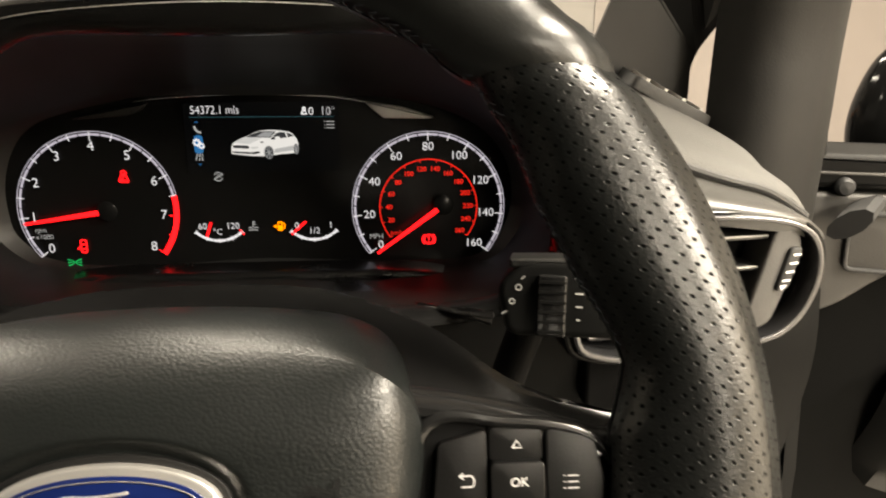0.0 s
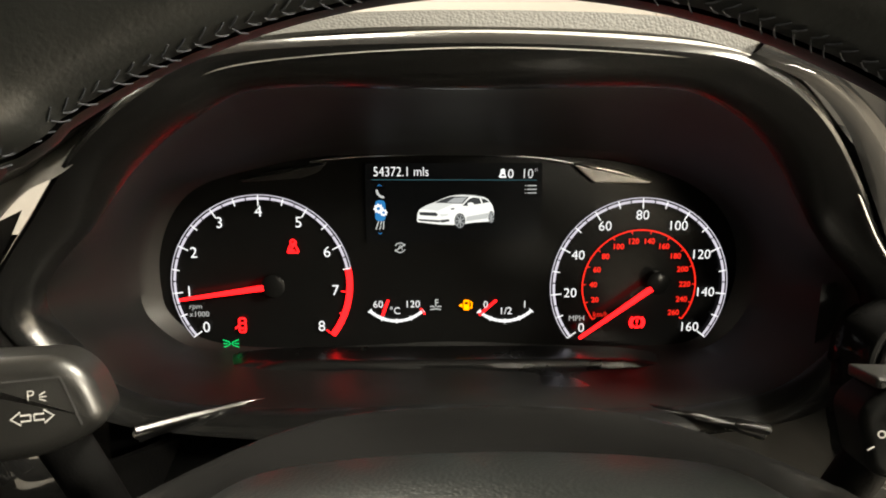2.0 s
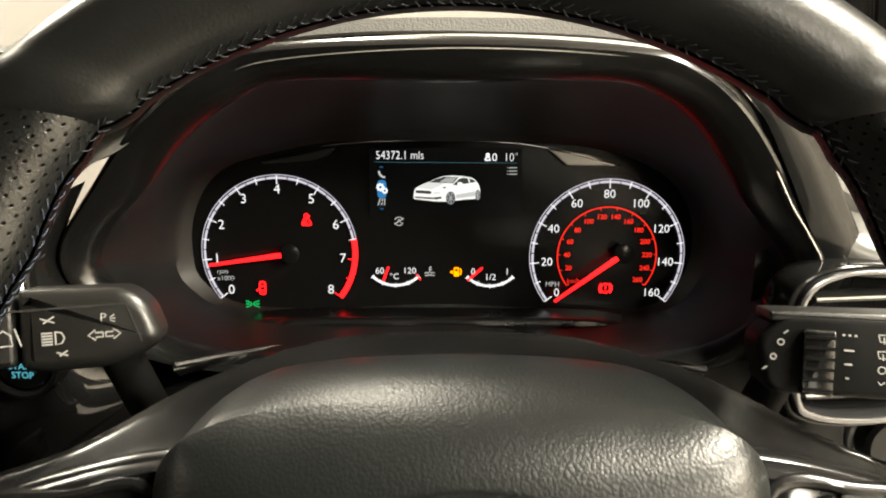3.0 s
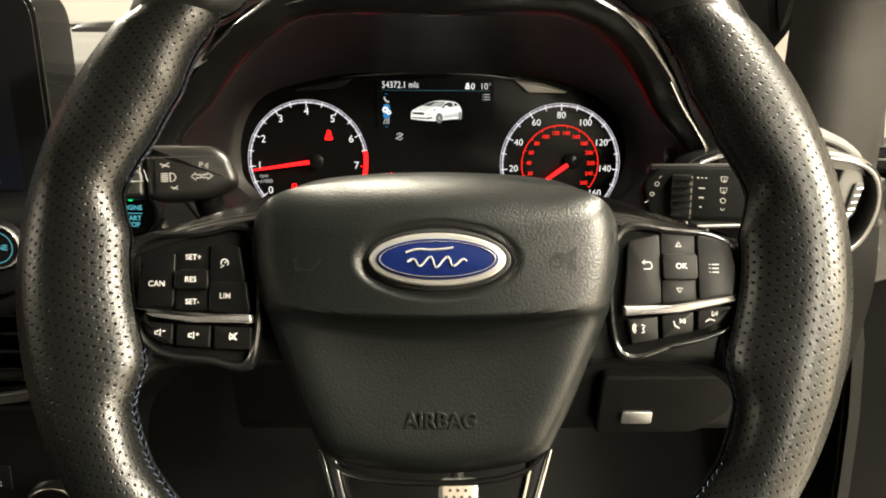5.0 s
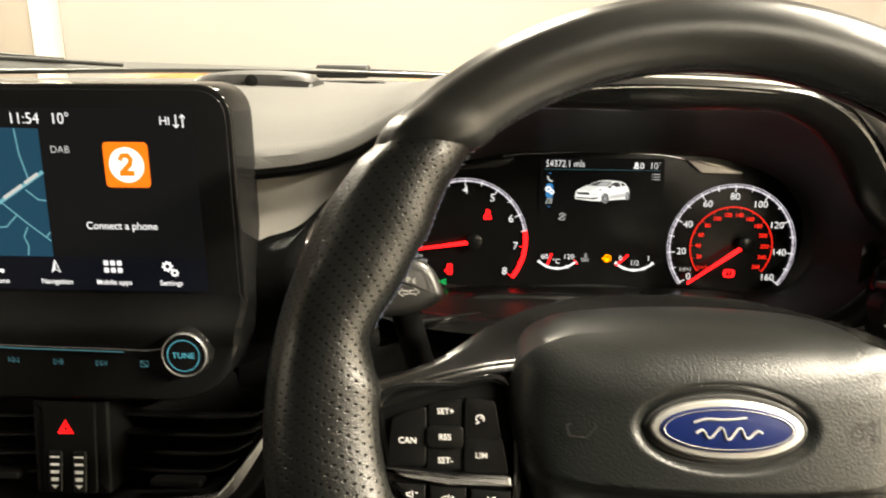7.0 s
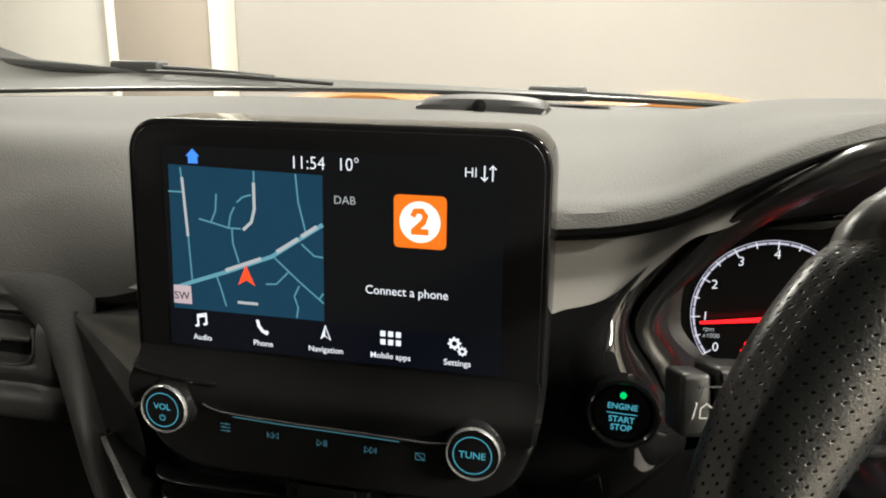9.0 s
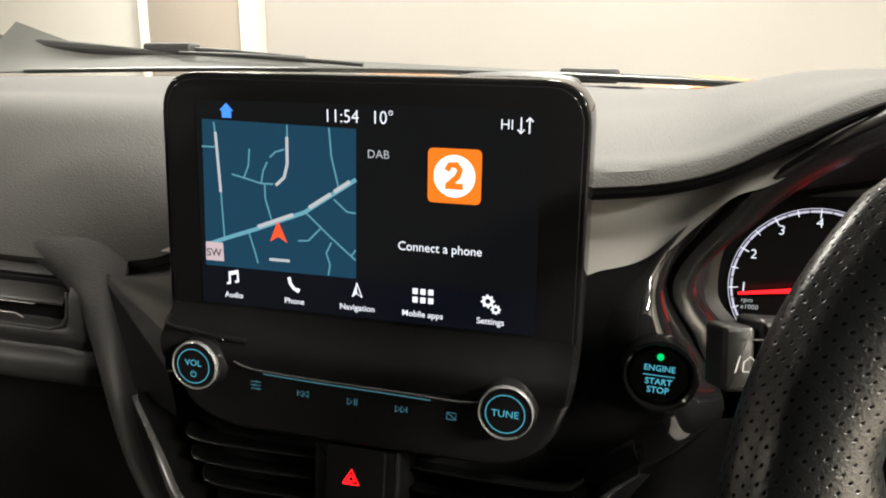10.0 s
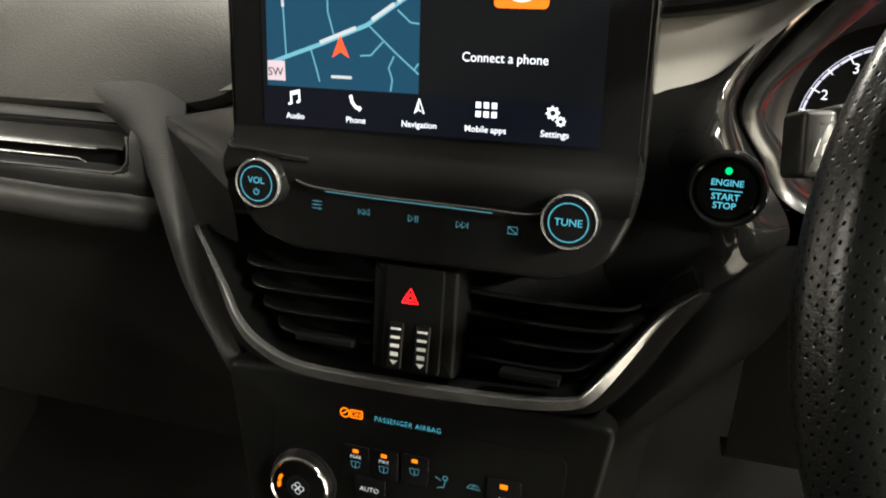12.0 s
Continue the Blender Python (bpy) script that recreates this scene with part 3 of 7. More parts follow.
def open_door():
    """The driver's door swung wide open; u runs from the hinge along the door, v up, w out of its inner face."""
    swing = radians(76)
    u, w = Vector((math.sin(swing), -math.cos(swing), 0)), Vector((-math.cos(swing), -math.sin(swing), 0))
    d = part("door", slab(rounded([(-0.004, 0.37), (1.12, 0.37), (1.14, 0.72), (1.12, 1.058), (-0.004, 1.058)], [0.02, 0.06, 0.02, 0.01, 0.006], 5), -0.11, -0.012, 0.006), VANE, car, "open driver's door with grey plastic inner card")
    d.matrix_local = Matrix(((u.x, 0, w.x, 0.385 - AXIS), (u.y, 0, w.y, 0.625), (0, 1, 0, 0), (0, 0, 0, 1)))
    part("card", slab(rounded([(-0.006, 0.905), (0.030, 0.918), (0.075, 0.957), (0.20, 1.0), (1.10, 1.0), (1.10, 1.030), (-0.006, 1.030)], [0.01, 0.02, 0.02, 0.03, 0.01, 0.006, 0.006], 5), -0.02, 0.0, 0.004), CARD, d, "grey grained upper door card")
    part("waist_rail", slab(box_outline(-0.006, 1.034, 1.11, 1.066, 0.004), -0.06, -0.002, 0.006), PILLAR, d, "dark rail along the window")
    part("seam", slab(box_outline(0.0, 1.0475, 0.075, 1.0500, 0.0008), -0.004, -0.0008, 0.0005), TRIM_GREY, d)
    arm = [[(0.075, 0.74, -0.02), (0.085, 0.80, 0.0), (0.092, 0.84, 0.004), (0.10, 0.86, -0.016)], [(0.11, 0.72, 0.0), (0.12, 0.80, 0.03), (0.13, 0.865, 0.028), (0.14, 0.885, -0.016)],
           [(0.30, 0.70, 0.0), (0.30, 0.80, 0.065), (0.30, 0.885, 0.06), (0.30, 0.905, -0.016)], [(0.80, 0.70, 0.0), (0.80, 0.80, 0.065), (0.80, 0.885, 0.06), (0.80, 0.905, -0.016)]]
    part("armrest", sheet(arm, 24, 14), FASCIA, d, "dark moulded armrest")
    oy = rounded([(0.031, 0.957), (0.16, 0.953), (0.16, 1.012), (0.029, 1.016)], 0.010, 6)
    part("handle_surround", hollow(oy, inset(oy, 0.0045), -0.002, 0.005, 0.0018), RUBBER, d, "black rounded handle surround")
    part("handle_recess", slab(inset(oy, 0.004), -0.002, 0.0008, 0.0004), CARD, d)
    part("lock_knob", lathe([(0.0085, -0.004), (0.0085, 0.003), (0.0062, 0.0065), (0.0, 0.0074)], 24, (0.0225, 1.0370)), MATTE, d)
    for x, y in ((0.012, 0.952), (0.010, 0.982)):
        part("clip_cap", lathe([(0.0034, -0.002), (0.0034, 0.0010), (0.0022, 0.0016), (0.0, 0.0018)], 16, (x, y)), TRIM_GREY, d)
    fr = [((-0.0135, 1.058), (0.0045, 1.058)), ((-0.020, 1.12), (-0.001, 1.12)), ((-0.030, 1.20), (-0.0095, 1.20)), ((-0.02, 1.30), (0.004, 1.30)), ((0.10, 1.46), (0.13, 1.445)), ((0.35, 1.515), (0.35, 1.49)), ((1.05, 1.50), (1.05, 1.475))]
    bm = bmesh.new()
    a, b = [spline([(p[k][0], p[k][1], 0) for p in fr], 60) for k in (0, 1)]
    prev = None
    for p, q in zip(a, b):
        cur = ring_verts(bm, [(p.x, p.y, -0.05), (p.x, p.y, 0.0), (p.lerp(q, 0.15).x, p.lerp(q, 0.15).y, 0.004), (p.lerp(q, 0.6).x, p.lerp(q, 0.6).y, 0.003), (p.lerp(q, 0.7).x, p.lerp(q, 0.7).y, -0.002), (q.x, q.y, -0.004), (q.x, q.y, -0.05)])
        if prev:
            bridge(bm, prev, cur)
        prev = cur
    part("window_frame", bm, PILLAR, d, "dark door window frame")


open_door()

mirror = thing("wing_mirror", Matrix.Translation((AXIS + 1.015, 0.75, 1.065)), "black wing mirror housing outside the driver's window", "wing mirror")
mh = lathe([(max(0.0, p.x), p.y) for p in spline([(0.0, -0.07, 0), (0.05, -0.066, 0), (0.085, -0.03, 0), (0.09, 0.02, 0), (0.07, 0.075, 0), (0.03, 0.10, 0), (0.0, 0.105, 0)], 30)], 40)
bmesh.ops.transform(mh, matrix=Matrix.Diagonal((1.0, 0.6, 1.0, 1)), verts=mh.verts)
part("housing", mh, GLOSS, mirror)
part("foot", tube(spline([(-0.20, -0.19, -0.045), (-0.12, -0.10, -0.05), (0.0, 0.0, -0.04)], 8), 0.02, 10, squash=0.5), RUBBER, mirror)


def wiper(x, y, z, reach, label):
    t = thing("wiper", Matrix.Translation((x, y, z)), label, "wiper", "windscreen wipers")
    part("pivot_cap", block(-0.040, -0.015, -0.004, 0.036, 0.015, 0.0145, 0.005), RUBBER, t)
    part("arm", tube(spline([(0.03, 0, 0.006), (reach * 0.35, -0.01, 0.003), (reach * 0.7, -0.02, -0.004)], 10), 0.0035, 8), RUBBER, t)
    part("blade", tube(spline([(reach * 0.1, -0.03, 0.001), (reach * 0.5, -0.035, -0.002), (reach, -0.04, -0.010)], 12), 0.0028, 8, taper=lambda f: 1.2 - 0.6 * abs(f - 0.5)), RUBBER, t)
    return t


wiper(-0.365, 0.97, 1.1815, 0.34, "black wiper parked on the scuttle")
w2 = wiper(-0.945, 0.92, 1.2060, 0.30, "long black wiper parked along the screen base")
part("long_blade", tube(spline([(-0.36, -0.085, 0.010), (-0.27, -0.07, 0.014), (-0.21, -0.06, 0.012), (-0.13, -0.04, 0.007), (-0.04, -0.02, 0.001), (0.02, -0.01, -0.004)], 20), 0.013, 8, squash=0.7, taper=lambda f: 1.0 - 0.6 * f), RUBBER, w2)

# ---------------------------------------------------------------- dashboard
dash = thing("dashboard", Matrix.Translation((0, 0, 0)), "dark grey grained plastic dashboard of a small car", "dashboard")
SECTIONS = [(-1.16, .41, 1.163, 1.132, 1.072), (-0.75, .395, 1.166, 1.139, 1.068), (-0.62, .388, 1.166, 1.138, 1.075), (-0.55, .375, 1.166, 1.142, 1.105),
            (-0.45, .37, 1.166, 1.150, 1.132), (-0.33, .362, 1.166, 1.156, 1.146), (-0.29, .36, 1.169, 1.159, 1.151), (-0.26, .358, 1.175, 1.167, 1.160),
            (-0.23, .357, 1.185, 1.182, 1.177), (-0.19, .356, 1.196, 1.198, 1.1965), (-0.15, .358, 1.200, 1.207, 1.206), (-0.08, .360, 1.201, 1.210, 1.2095), (0.01, .362, 1.198, 1.206, 1.2055),
            (0.05, .367, 1.188, 1.189, 1.186), (0.09, .378, 1.168, 1.157, 1.151), (0.14, .388, 1.147, 1.135, 1.1195), (0.20, .395, 1.122, 1.112, 1.0985), (0.245, .405, 1.100, 1.090, 1.0765), (0.265, .42, 1.078, 1.05, 1.025)]
rows = []
for x, yl, zm, zn, zl in SECTIONS:
    edge = min(1.0, abs(x - AXIS) / 0.70)
    zb = 1.176 - 0.03 * edge ** 4 if x > AXIS else 1.181 - 0.008 * edge ** 4
    low_ = min(1.0, max(0.0, (x - 0.05) / 0.10))
    zb += (zm - 0.012 - zb) * low_
    yb = 0.845 - 0.06 * edge ** 2
    rows.append([(x, yb, zb), (x, 0.72, (zb + zm) / 2 + 0.005), (x, 0.60, zm + 0.004), (x, 0.50, zm), (x, yl + 0.05, zn), (x, yl + 0.014, (zl + zn) / 2 + 0.002), (x, yl, zl), (x, yl + 0.006, zl - 0.010), (x, yl + 0.05, zl - 0.018)])
part("top_pad", sheet(rows, 150, 60), PAD, dash, "dark grey grained soft top pad")
# dark strip painted in for the shade under the pad's rolled lip
edge_line = spline([(x, yl + 0.0035, zl - 0.0052) for x, yl, zm, zn, zl in SECTIONS if -0.40 < x < 0.06], 90)
part("pad_edge_shade", tube(edge_line, 0.0058, 10, squash=0.75, taper=lambda f: 1.0 - 0.45 * min(1.0, f * 1.6)), SHADED_PLASTIC, dash, "dark strip standing in for shade under the pad's rolled edge")
# slim seam strip at the foot of the windscreen
part("screen_seal", tube(spline([(-1.08, 0.79, 1.181), (-0.8, 0.845, 1.188), (AXIS, 0.87, 1.189), (-0.1, 0.845, 1.180), (0.2, 0.80, 1.160)], 40), 0.003, 8), FASCIA, dash)

# pad-grey sheet standing in for the dash reflected in the windscreen foot
part("pad_reflection", sheet([[(-1.16, .76, 1.176), (-1.08, .79, 1.179), (-.945, .82, 1.184), (-.8, .845, 1.186), (-.6, .86, 1.187), (-.43, .87, 1.187), (-.30, .868, 1.186)],
                            [(-1.16, .82, 1.208), (-1.07, .85, 1.193), (-.945, .87, 1.193), (-.8, .885, 1.194), (-.6, .90, 1.191), (-.43, .90, 1.189), (-.30, .90, 1.186)],
                            [(-1.16, .87, 1.245), (-1.06, .90, 1.210), (-.945, .905, 1.2025), (-.8, .92, 1.202), (-.6, .93, 1.196), (-.43, .93, 1.191), (-.30, .93, 1.185)]], 10, 50, 0.002), PAD, dash, "grey sheet standing in for the pad's reflection in the windscreen")

# passenger side below the pad
OPEN = [(.406, 1.068), (.403, 1.058), (.400, 1.050), (.396, 1.046), (.396, 1.034), (.394, 1.021), (.3815, 1.0165), (.3810, 1.010), (.386, 1.002), (.388, .999), (.3815, .995), (.378, .989), (.380, .978), (.392, .970), (.43, .964)]
SHUT = [(.406, 1.068), (.396, 1.060), (.388, 1.052), (.382, 1.043), (.380, 1.034), (.379, 1.024), (.3790, 1.0165), (.3795, 1.010), (.384, 1.002), (.386, .999), (.3815, .995), (.378, .989), (.380, .978), (.392, .970), (.43, .964)]
rows = [[(x, y + dy, z + dz) for y, z in prof] for prof, x, dy, dz in ((OPEN, -1.16, 0.02, 0.006), (OPEN, -0.9, 0.006, 0.003), (OPEN, -0.75, 0, 0), (OPEN, -0.705, 0, 0), (OPEN, -0.690, 0, 0), (SHUT, -0.677, 0, 0), (SHUT, -0.668, 0.001, 0), (SHUT, -0.655, 0.008, 0), (SHUT, -0.640, 0.02, 0))]
part("passenger_fascia", sheet(rows, 60, 70), MOULD, dash, "dark grey grained band with a soft ledge")
part("glovebox", sheet([[(x, .436, .966), (x, .462, .90), (x, .51, .80), (x, .58, .66)] for x in (-1.20, -0.9, -0.60)], 8, 14, 0.004), GLOVE, dash, "matte black glovebox lid")
# corner flowing from the pad down beside the centre stack
EDGE = [(1.100, -.800, -.628, .4160, .4110, 0), (1.088, -.775, -.629, .4040, .3985, 0), (1.078, -.755, -.631, .3990, .3925, 0), (1.068, -.730, -.632, .3960, .3880, .0004), (1.055, -.703, -.631, .3945, .3825, .002), (1.040, -.682, -.627, .391, .3765, .005), (1.02, -.674, -.616, .390, .366, .006), (.99, -.660, -.598, .388, .344, .006), (.955, -.640, -.580, .380, .330, .006), (.925, -.612, -.556, .374, .318, .006), (.89, -.585, -.545, .370, .318, .006), (.80, -.575, -.540, .370, .322, .006)]


def shoulder(side, rows_, mat, label=""):
    rows = []
    for z, x0, x1, y0, y1, out in rows_:
        q = [(x0, y0, z), (x0 * .65 + x1 * .35, (y0 + y1) / 2 - out, z), (x0 * .25 + x1 * .75, y1 - out / 2, z), (x1, y1, z)]
        rows.append(q if side == -1 else [(2 * AXIS - x + side, y, zz) for x, y, zz in q])
    return part("stack_shoulder", sheet(rows, 60, 20, 0.003), mat, dash, label)


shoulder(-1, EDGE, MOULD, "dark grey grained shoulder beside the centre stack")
# driver's side of the same shoulder, blackened to stand in for shade
shoulder(-0.012, EDGE[6:], SHADED_PLASTIC)

# passenger vent: a long slot with a gloss flap and bright lines
pv = thing("passenger_vent", basis((-0.79, 0.384, 1.030), 0), "long black passenger air vent with two bright lines", "air vent")
part("slot", slab(rounded([(-0.30, -0.0125), (0.1095, -0.0125), (0.1095, 0.016), (0.100, 0.020), (-0.30, 0.020)], [0.004, 0.011, 0.007, 0.004, 0.004], 6), -0.016, -0.0085, 0.001), VANE, pv)
part("slot_lip", tube(spline([(-0.30, -0.0135, 0.0015), (0.06, -0.0135, 0.0020), (0.096, -0.0128, 0.0020), (0.107, -0.0075, 0.0022), (0.1095, 0.002, 0.0010), (0.1065, 0.013, -0.003)], 50), 0.0016, 8), FASCIA, pv)
flap = [[(x, 0.0175 - 0.003 * e, -0.0100), (x, 0.0110 - 0.001 * e, -0.0050), (x, 0.0045, -0.0005), (x, 0.0030, -0.0012), (x, 0.0026, -0.0060)] for x, e in ((-0.30, 0), (-0.1, 0), (0.06, 0), (0.096, 0.2), (0.104, 1.2))]
part("flap", sheet(flap, 30, 16), COLLAR, pv, "smooth black vent flap")
part("bright_line", tube(spline([(-0.30, 0.0035, 0.0004), (-0.1, 0.0035, 0.0004), (0.081, 0.0030, 0.0002)], 20), 0.0008, 8, taper=lambda f: 1 - 0.5 * f ** 6), SATIN, pv)
part("bright_line", tube(spline([(-0.30, -0.0042, 0.0030), (-0.1, -0.0042, 0.0034), (0.050, -0.0040, 0.0040), (0.066, -0.0044, 0.0040), (0.073, -0.0070, 0.0036)], 40), 0.0010, 8, taper=lambda f: 1 - 0.5 * f ** 8), SATIN, pv)

# round-cornered sensor cover near the windscreen
sensor = thing("dash_sensor_cover", Matrix.Translation((-0.428, 0.735, 1.176)), "low dark plastic sensor cover on the dash top", "sensor cover")
rows = [[(-0.068, dy, 0.0), (-0.060, dy + 0.002, hh * 0.75), (0, dy + 0.006, hh), (0.060, dy + 0.002, hh * 0.75), (0.068, dy, 0.0)] for dy, hh in ((-0.014, 0.001), (-0.012, 0.012), (0.0, 0.0165), (0.03, 0.017), (0.07, 0.004))]
part("cover", sheet(rows, 14, 24), MATTE, sensor)
part("lens", lathe([(0, 0), (0.007, 0), (0.007, 0.003), (0, 0.0045)], 16), GLOSS, sensor).matrix_local = Matrix.Translation((0.0, -0.010, 0.007)) @ Euler((radians(80), 0, 0)).to_matrix().to_4x4()

# defroster grille at the driver's end of the pad
gn = Vector((0.46, -0.08, 0.88)).normalized()
gx_ = Vector((1, 0, 0)) - gn * gn.x
gx_.normalize()
gy_ = gn.cross(gx_)
grille = thing("defroster_grille", Matrix.Translation((0.207, 0.550, 1.1290)) @ Matrix((gx_, gy_, gn)).transposed().to_4x4(), "black slotted defroster grille in the dash top", "air vent")
part("surround", hollow(box_outline(-0.036, -0.020, 0.036, 0.018, 0.006), box_outline(-0.033, -0.017, 0.033, 0.0155, 0.004), -0.006, 0.0028, 0.001), MOULD, grille)
part("well", slab(box_outline(-0.034, -0.018, 0.034, 0.016, 0.004), -0.006, 0.0008, 0.0004), CARPET, grille)
for i in range(4):
    part("slat", block(-0.027 + 0.016 * i, -0.017, -0.002, -0.0235 + 0.016 * i, 0.016, 0.0044, 0.0006), BAND, grille)
# ---------------------------------------------------------------- instrument binnacle
LIP = [(-.265, 1.068), (-.2765, 1.096), (-.252, 1.134), (-.232, 1.159), (-.206, 1.180), (-.172, 1.195), (-.078, 1.199), (.011, 1.195), (.040, 1.186), (.063, 1.168),
       (.082, 1.141), (.098, 1.112), (.113, 1.086), (.104, 1.060), (.06, 1.030), (-.08, 1.022), (-.23, 1.034)]
LENS = [(-.245, 1.050), (-.252, 1.078), (-.244, 1.108), (-.226, 1.128), (-.190, 1.140), (-.150, 1.148), (-.082, 1.151), (-.012, 1.147), (.030, 1.139), (.060, 1.126),
        (.078, 1.108), (.086, 1.085), (.084, 1.060), (.066, 1.036), (.03, 1.030), (-.08, 1.030), (-.205, 1.032)]
N = 160
lip = [Vector((p.x, p.z)) for p in spline([(x, 0, z) for x, z in LIP], N, True)]
lens = [Vector((p.x, p.z)) for p in spline([(x, 0, z) for x, z in LENS], N, True)]
cen = Vector((-0.082, 1.09))


def toward(pts, d):
    return [p + (cen - p).normalized() * d for p in pts]


def forward(x, y, z):
    """The top of the hood reaches further towards the driver than its sides."""
    w = min(1.0, max(0.0, (z - 1.125) / 0.06))
    f = min(1.0, max(0.0, (0.4595 - y) / 0.075))
    y2 = y - 0.024 * w * w * (3 - 2 * w) * f
    k = (y2 - 0.054) / (y - 0.054)
    return (-0.093 + (x + 0.093) * k, y2, 1.203 + (z - 1.203) * k)


def y_rings(bm, rings):
    made = [ring_verts(bm, [forward(p.x, y + 0.10 * max(0.0, 1.10 - p.y) * (1 if y < 0.43 else 0), p.y) for p in pts]) for pts, y in rings]
    for a, b in zip(made, made[1:]):
        bridge(bm, a, b)
    return bm


def drawn_in(pts, d0, d1):
    """Drawn in by d0 low down and by d1 over the top."""
    out = []
    for p in pts:
        w = min(1.0, max(0.0, (p.y - 1.085) / 0.04))
        out.append(p + (cen - p).normalized() * (d0 + (d1 - d0) * w))
    return out


binnacle = thing("instrument_binnacle", Matrix.Translation((0, 0, 0)), "gloss black hooded surround of the instrument cluster", "instrument hood")
part("gloss_rim", y_rings(bmesh.new(), [(toward(lip, -0.004), .392), (toward(lip, -0.004), .374), (toward(lip, -0.002), .3695), (lip, .368), (toward(lip, 0.004), .3695), (drawn_in(lip, 0.009, 0.010), .3745), (drawn_in(lip, 0.0115, 0.0165), .380), (drawn_in(lip, 0.012, 0.0185), .386)]),
     RIM, binnacle, "piano black rim of the hood")
# satin ribbon between the soft pad and the gloss rim: wide beside the screen, narrow over the hood
RIB_LOW = [(-.335, .358, 1.093), (-.322, .358, 1.0965), (-.291, .358, 1.1055), (-.268, .360, 1.1280), (-.2526, .361, 1.1430), (-.236, .358, 1.1510), (-.215, .357, 1.1665), (-.19, .350, 1.181), (-.16, .346, 1.192), (-.08, .344, 1.1975), (0, .345, 1.194), (.035, .350, 1.186), (.058, .360, 1.171), (.075, .370, 1.149)]
RIB_TOP = [(-.335, .388, 1.141), (-.325, .388, 1.142), (-.287, .386, 1.1435), (-.262, .382, 1.1515), (-.246, .377, 1.160), (-.23, .372, 1.1695), (-.21, .361, 1.182), (-.188, .360, 1.192), (-.16, .360, 1.1995), (-.08, .360, 1.2040), (.002, .361, 1.2005), (.038, .364, 1.191), (.062, .370, 1.175), (.078, .377, 1.153)]
rows = [[a, tuple(0.5 * (p + q) - (0.003 if i == 1 else 0) for i, (p, q) in enumerate(zip(a, b))), b, (b[0], b[1] + 0.02, b[2] + 0.002)] for a, b in zip(RIB_LOW, RIB_TOP)]
part("hood_band", sheet(rows, 110, 14), BAND, dash, "satin grey plastic ribbon running over the hood")
mid1 = [a.lerp(b, 0.30) for a, b in zip(drawn_in(lip, 0.010, 0.014), lens)]
mid2 = [a.lerp(b, 0.72) for a, b in zip(toward(lip, 0.010), lens)]
part("tunnel", y_rings(bmesh.new(), [(drawn_in(lip, 0.012, 0.0183), .3855), (drawn_in(lip, 0.013, 0.0190), .390), (mid1, .412), (mid2, .440), (lens, .4585), (toward(lens, 0.004), .4625), (toward(lens, 0.009), .4660)]), HOOD, binnacle, "soft black inner hood")
rows = []
for x, ly, lz, zl in ((-.2215, .361, 1.0400, 1.028), (-.200, .382, 1.0365, 1.0322), (-.173, .404, 1.0322, 1.0345), (-.13, .398, 1.0305, 1.0348), (-.08, .395, 1.0305, 1.0348), (-.03, .398, 1.0305, 1.0345),
                       (0.0, .398, 1.0310, 1.0338), (.017, .390, 1.0325, 1.0325), (.040, .369, 1.0375, 1.0285), (.0515, .357, 1.0405, 1.026)):
    zt = min(zl - 0.0045, lz)
    rows.append([(x, .460, zl + 0.0005), (x, .445, zl + 0.0002), (x, .4425, zl), (x, .4405, zl - 0.0022), (x, .4385, zt), (x, ly * 0.4 + .437 * 0.6, zt), (x, ly + 0.006, zt * 0.5 + lz * 0.5), (x, ly + 0.0015, lz - 0.0002), (x, ly - 0.001, lz - 0.0005), (x, ly - 0.0015, lz - 0.003), (x, ly + 0.005, lz - 0.008)])
part("ledge", sheet(rows, 90, 70, 0.001), LEDGE, binnacle, "polished black stepped ledge below the dials")
part("ledge_lip", tube(spline([(-.2215, .3605, 1.0398), (-.200, .381, 1.0366), (-.178, .400, 1.0330), (-.160, .405, 1.0300)], 30), 0.0020, 8, taper=lambda f: 1.0 - 0.8 * f ** 3), COLLAR, binnacle, "polished rounded lip of the ledge")
# highlight along the rim's right side, modelled as a slim metal tube
part("edge_line", tube(spline([(.0560, .3660, 1.1720), (.0640, .3655, 1.1620), (.0780, .3655, 1.1427), (.0895, .3660, 1.1228), (.1003, .3665, 1.1075), (.1092, .3665, 1.0912), (.1040, .3675, 1.0770)], 60), 0.0007, 8, taper=lambda f: 0.25 + 0.75 * min(1.0, 5 * min(f, 1 - f))), TRIM_METAL, binnacle, "thin metal line standing in for the hood rim's highlight")
HS_IN = [(.020, .347, 1.1945), (.045, .350, 1.1850), (.066, .3575, 1.1680), (.084, .3650, 1.1420), (.100, .3680, 1.1130), (.1145, .3720, 1.0880), (.1080, .3760, 1.0640)]
HS_OUT = [(.030, .357, 1.2000), (.058, .360, 1.1900), (.084, .366, 1.1710), (.106, .3720, 1.1480), (.124, .3760, 1.1200), (.136, .3780, 1.0950), (.132, .3820, 1.0660)]
rows = [[a, tuple(0.55 * p + 0.45 * q - (0.004 if i == 1 else 0) for i, (p, q) in enumerate(zip(a, b))), b, (b[0] + 0.004, b[1] + 0.02, b[2] - 0.002)] for a, b in zip(HS_IN, HS_OUT)]
part("hood_shoulder", sheet(rows, 60, 14), GLOSS, dash, "gloss black shoulder of the hood beside the vent")
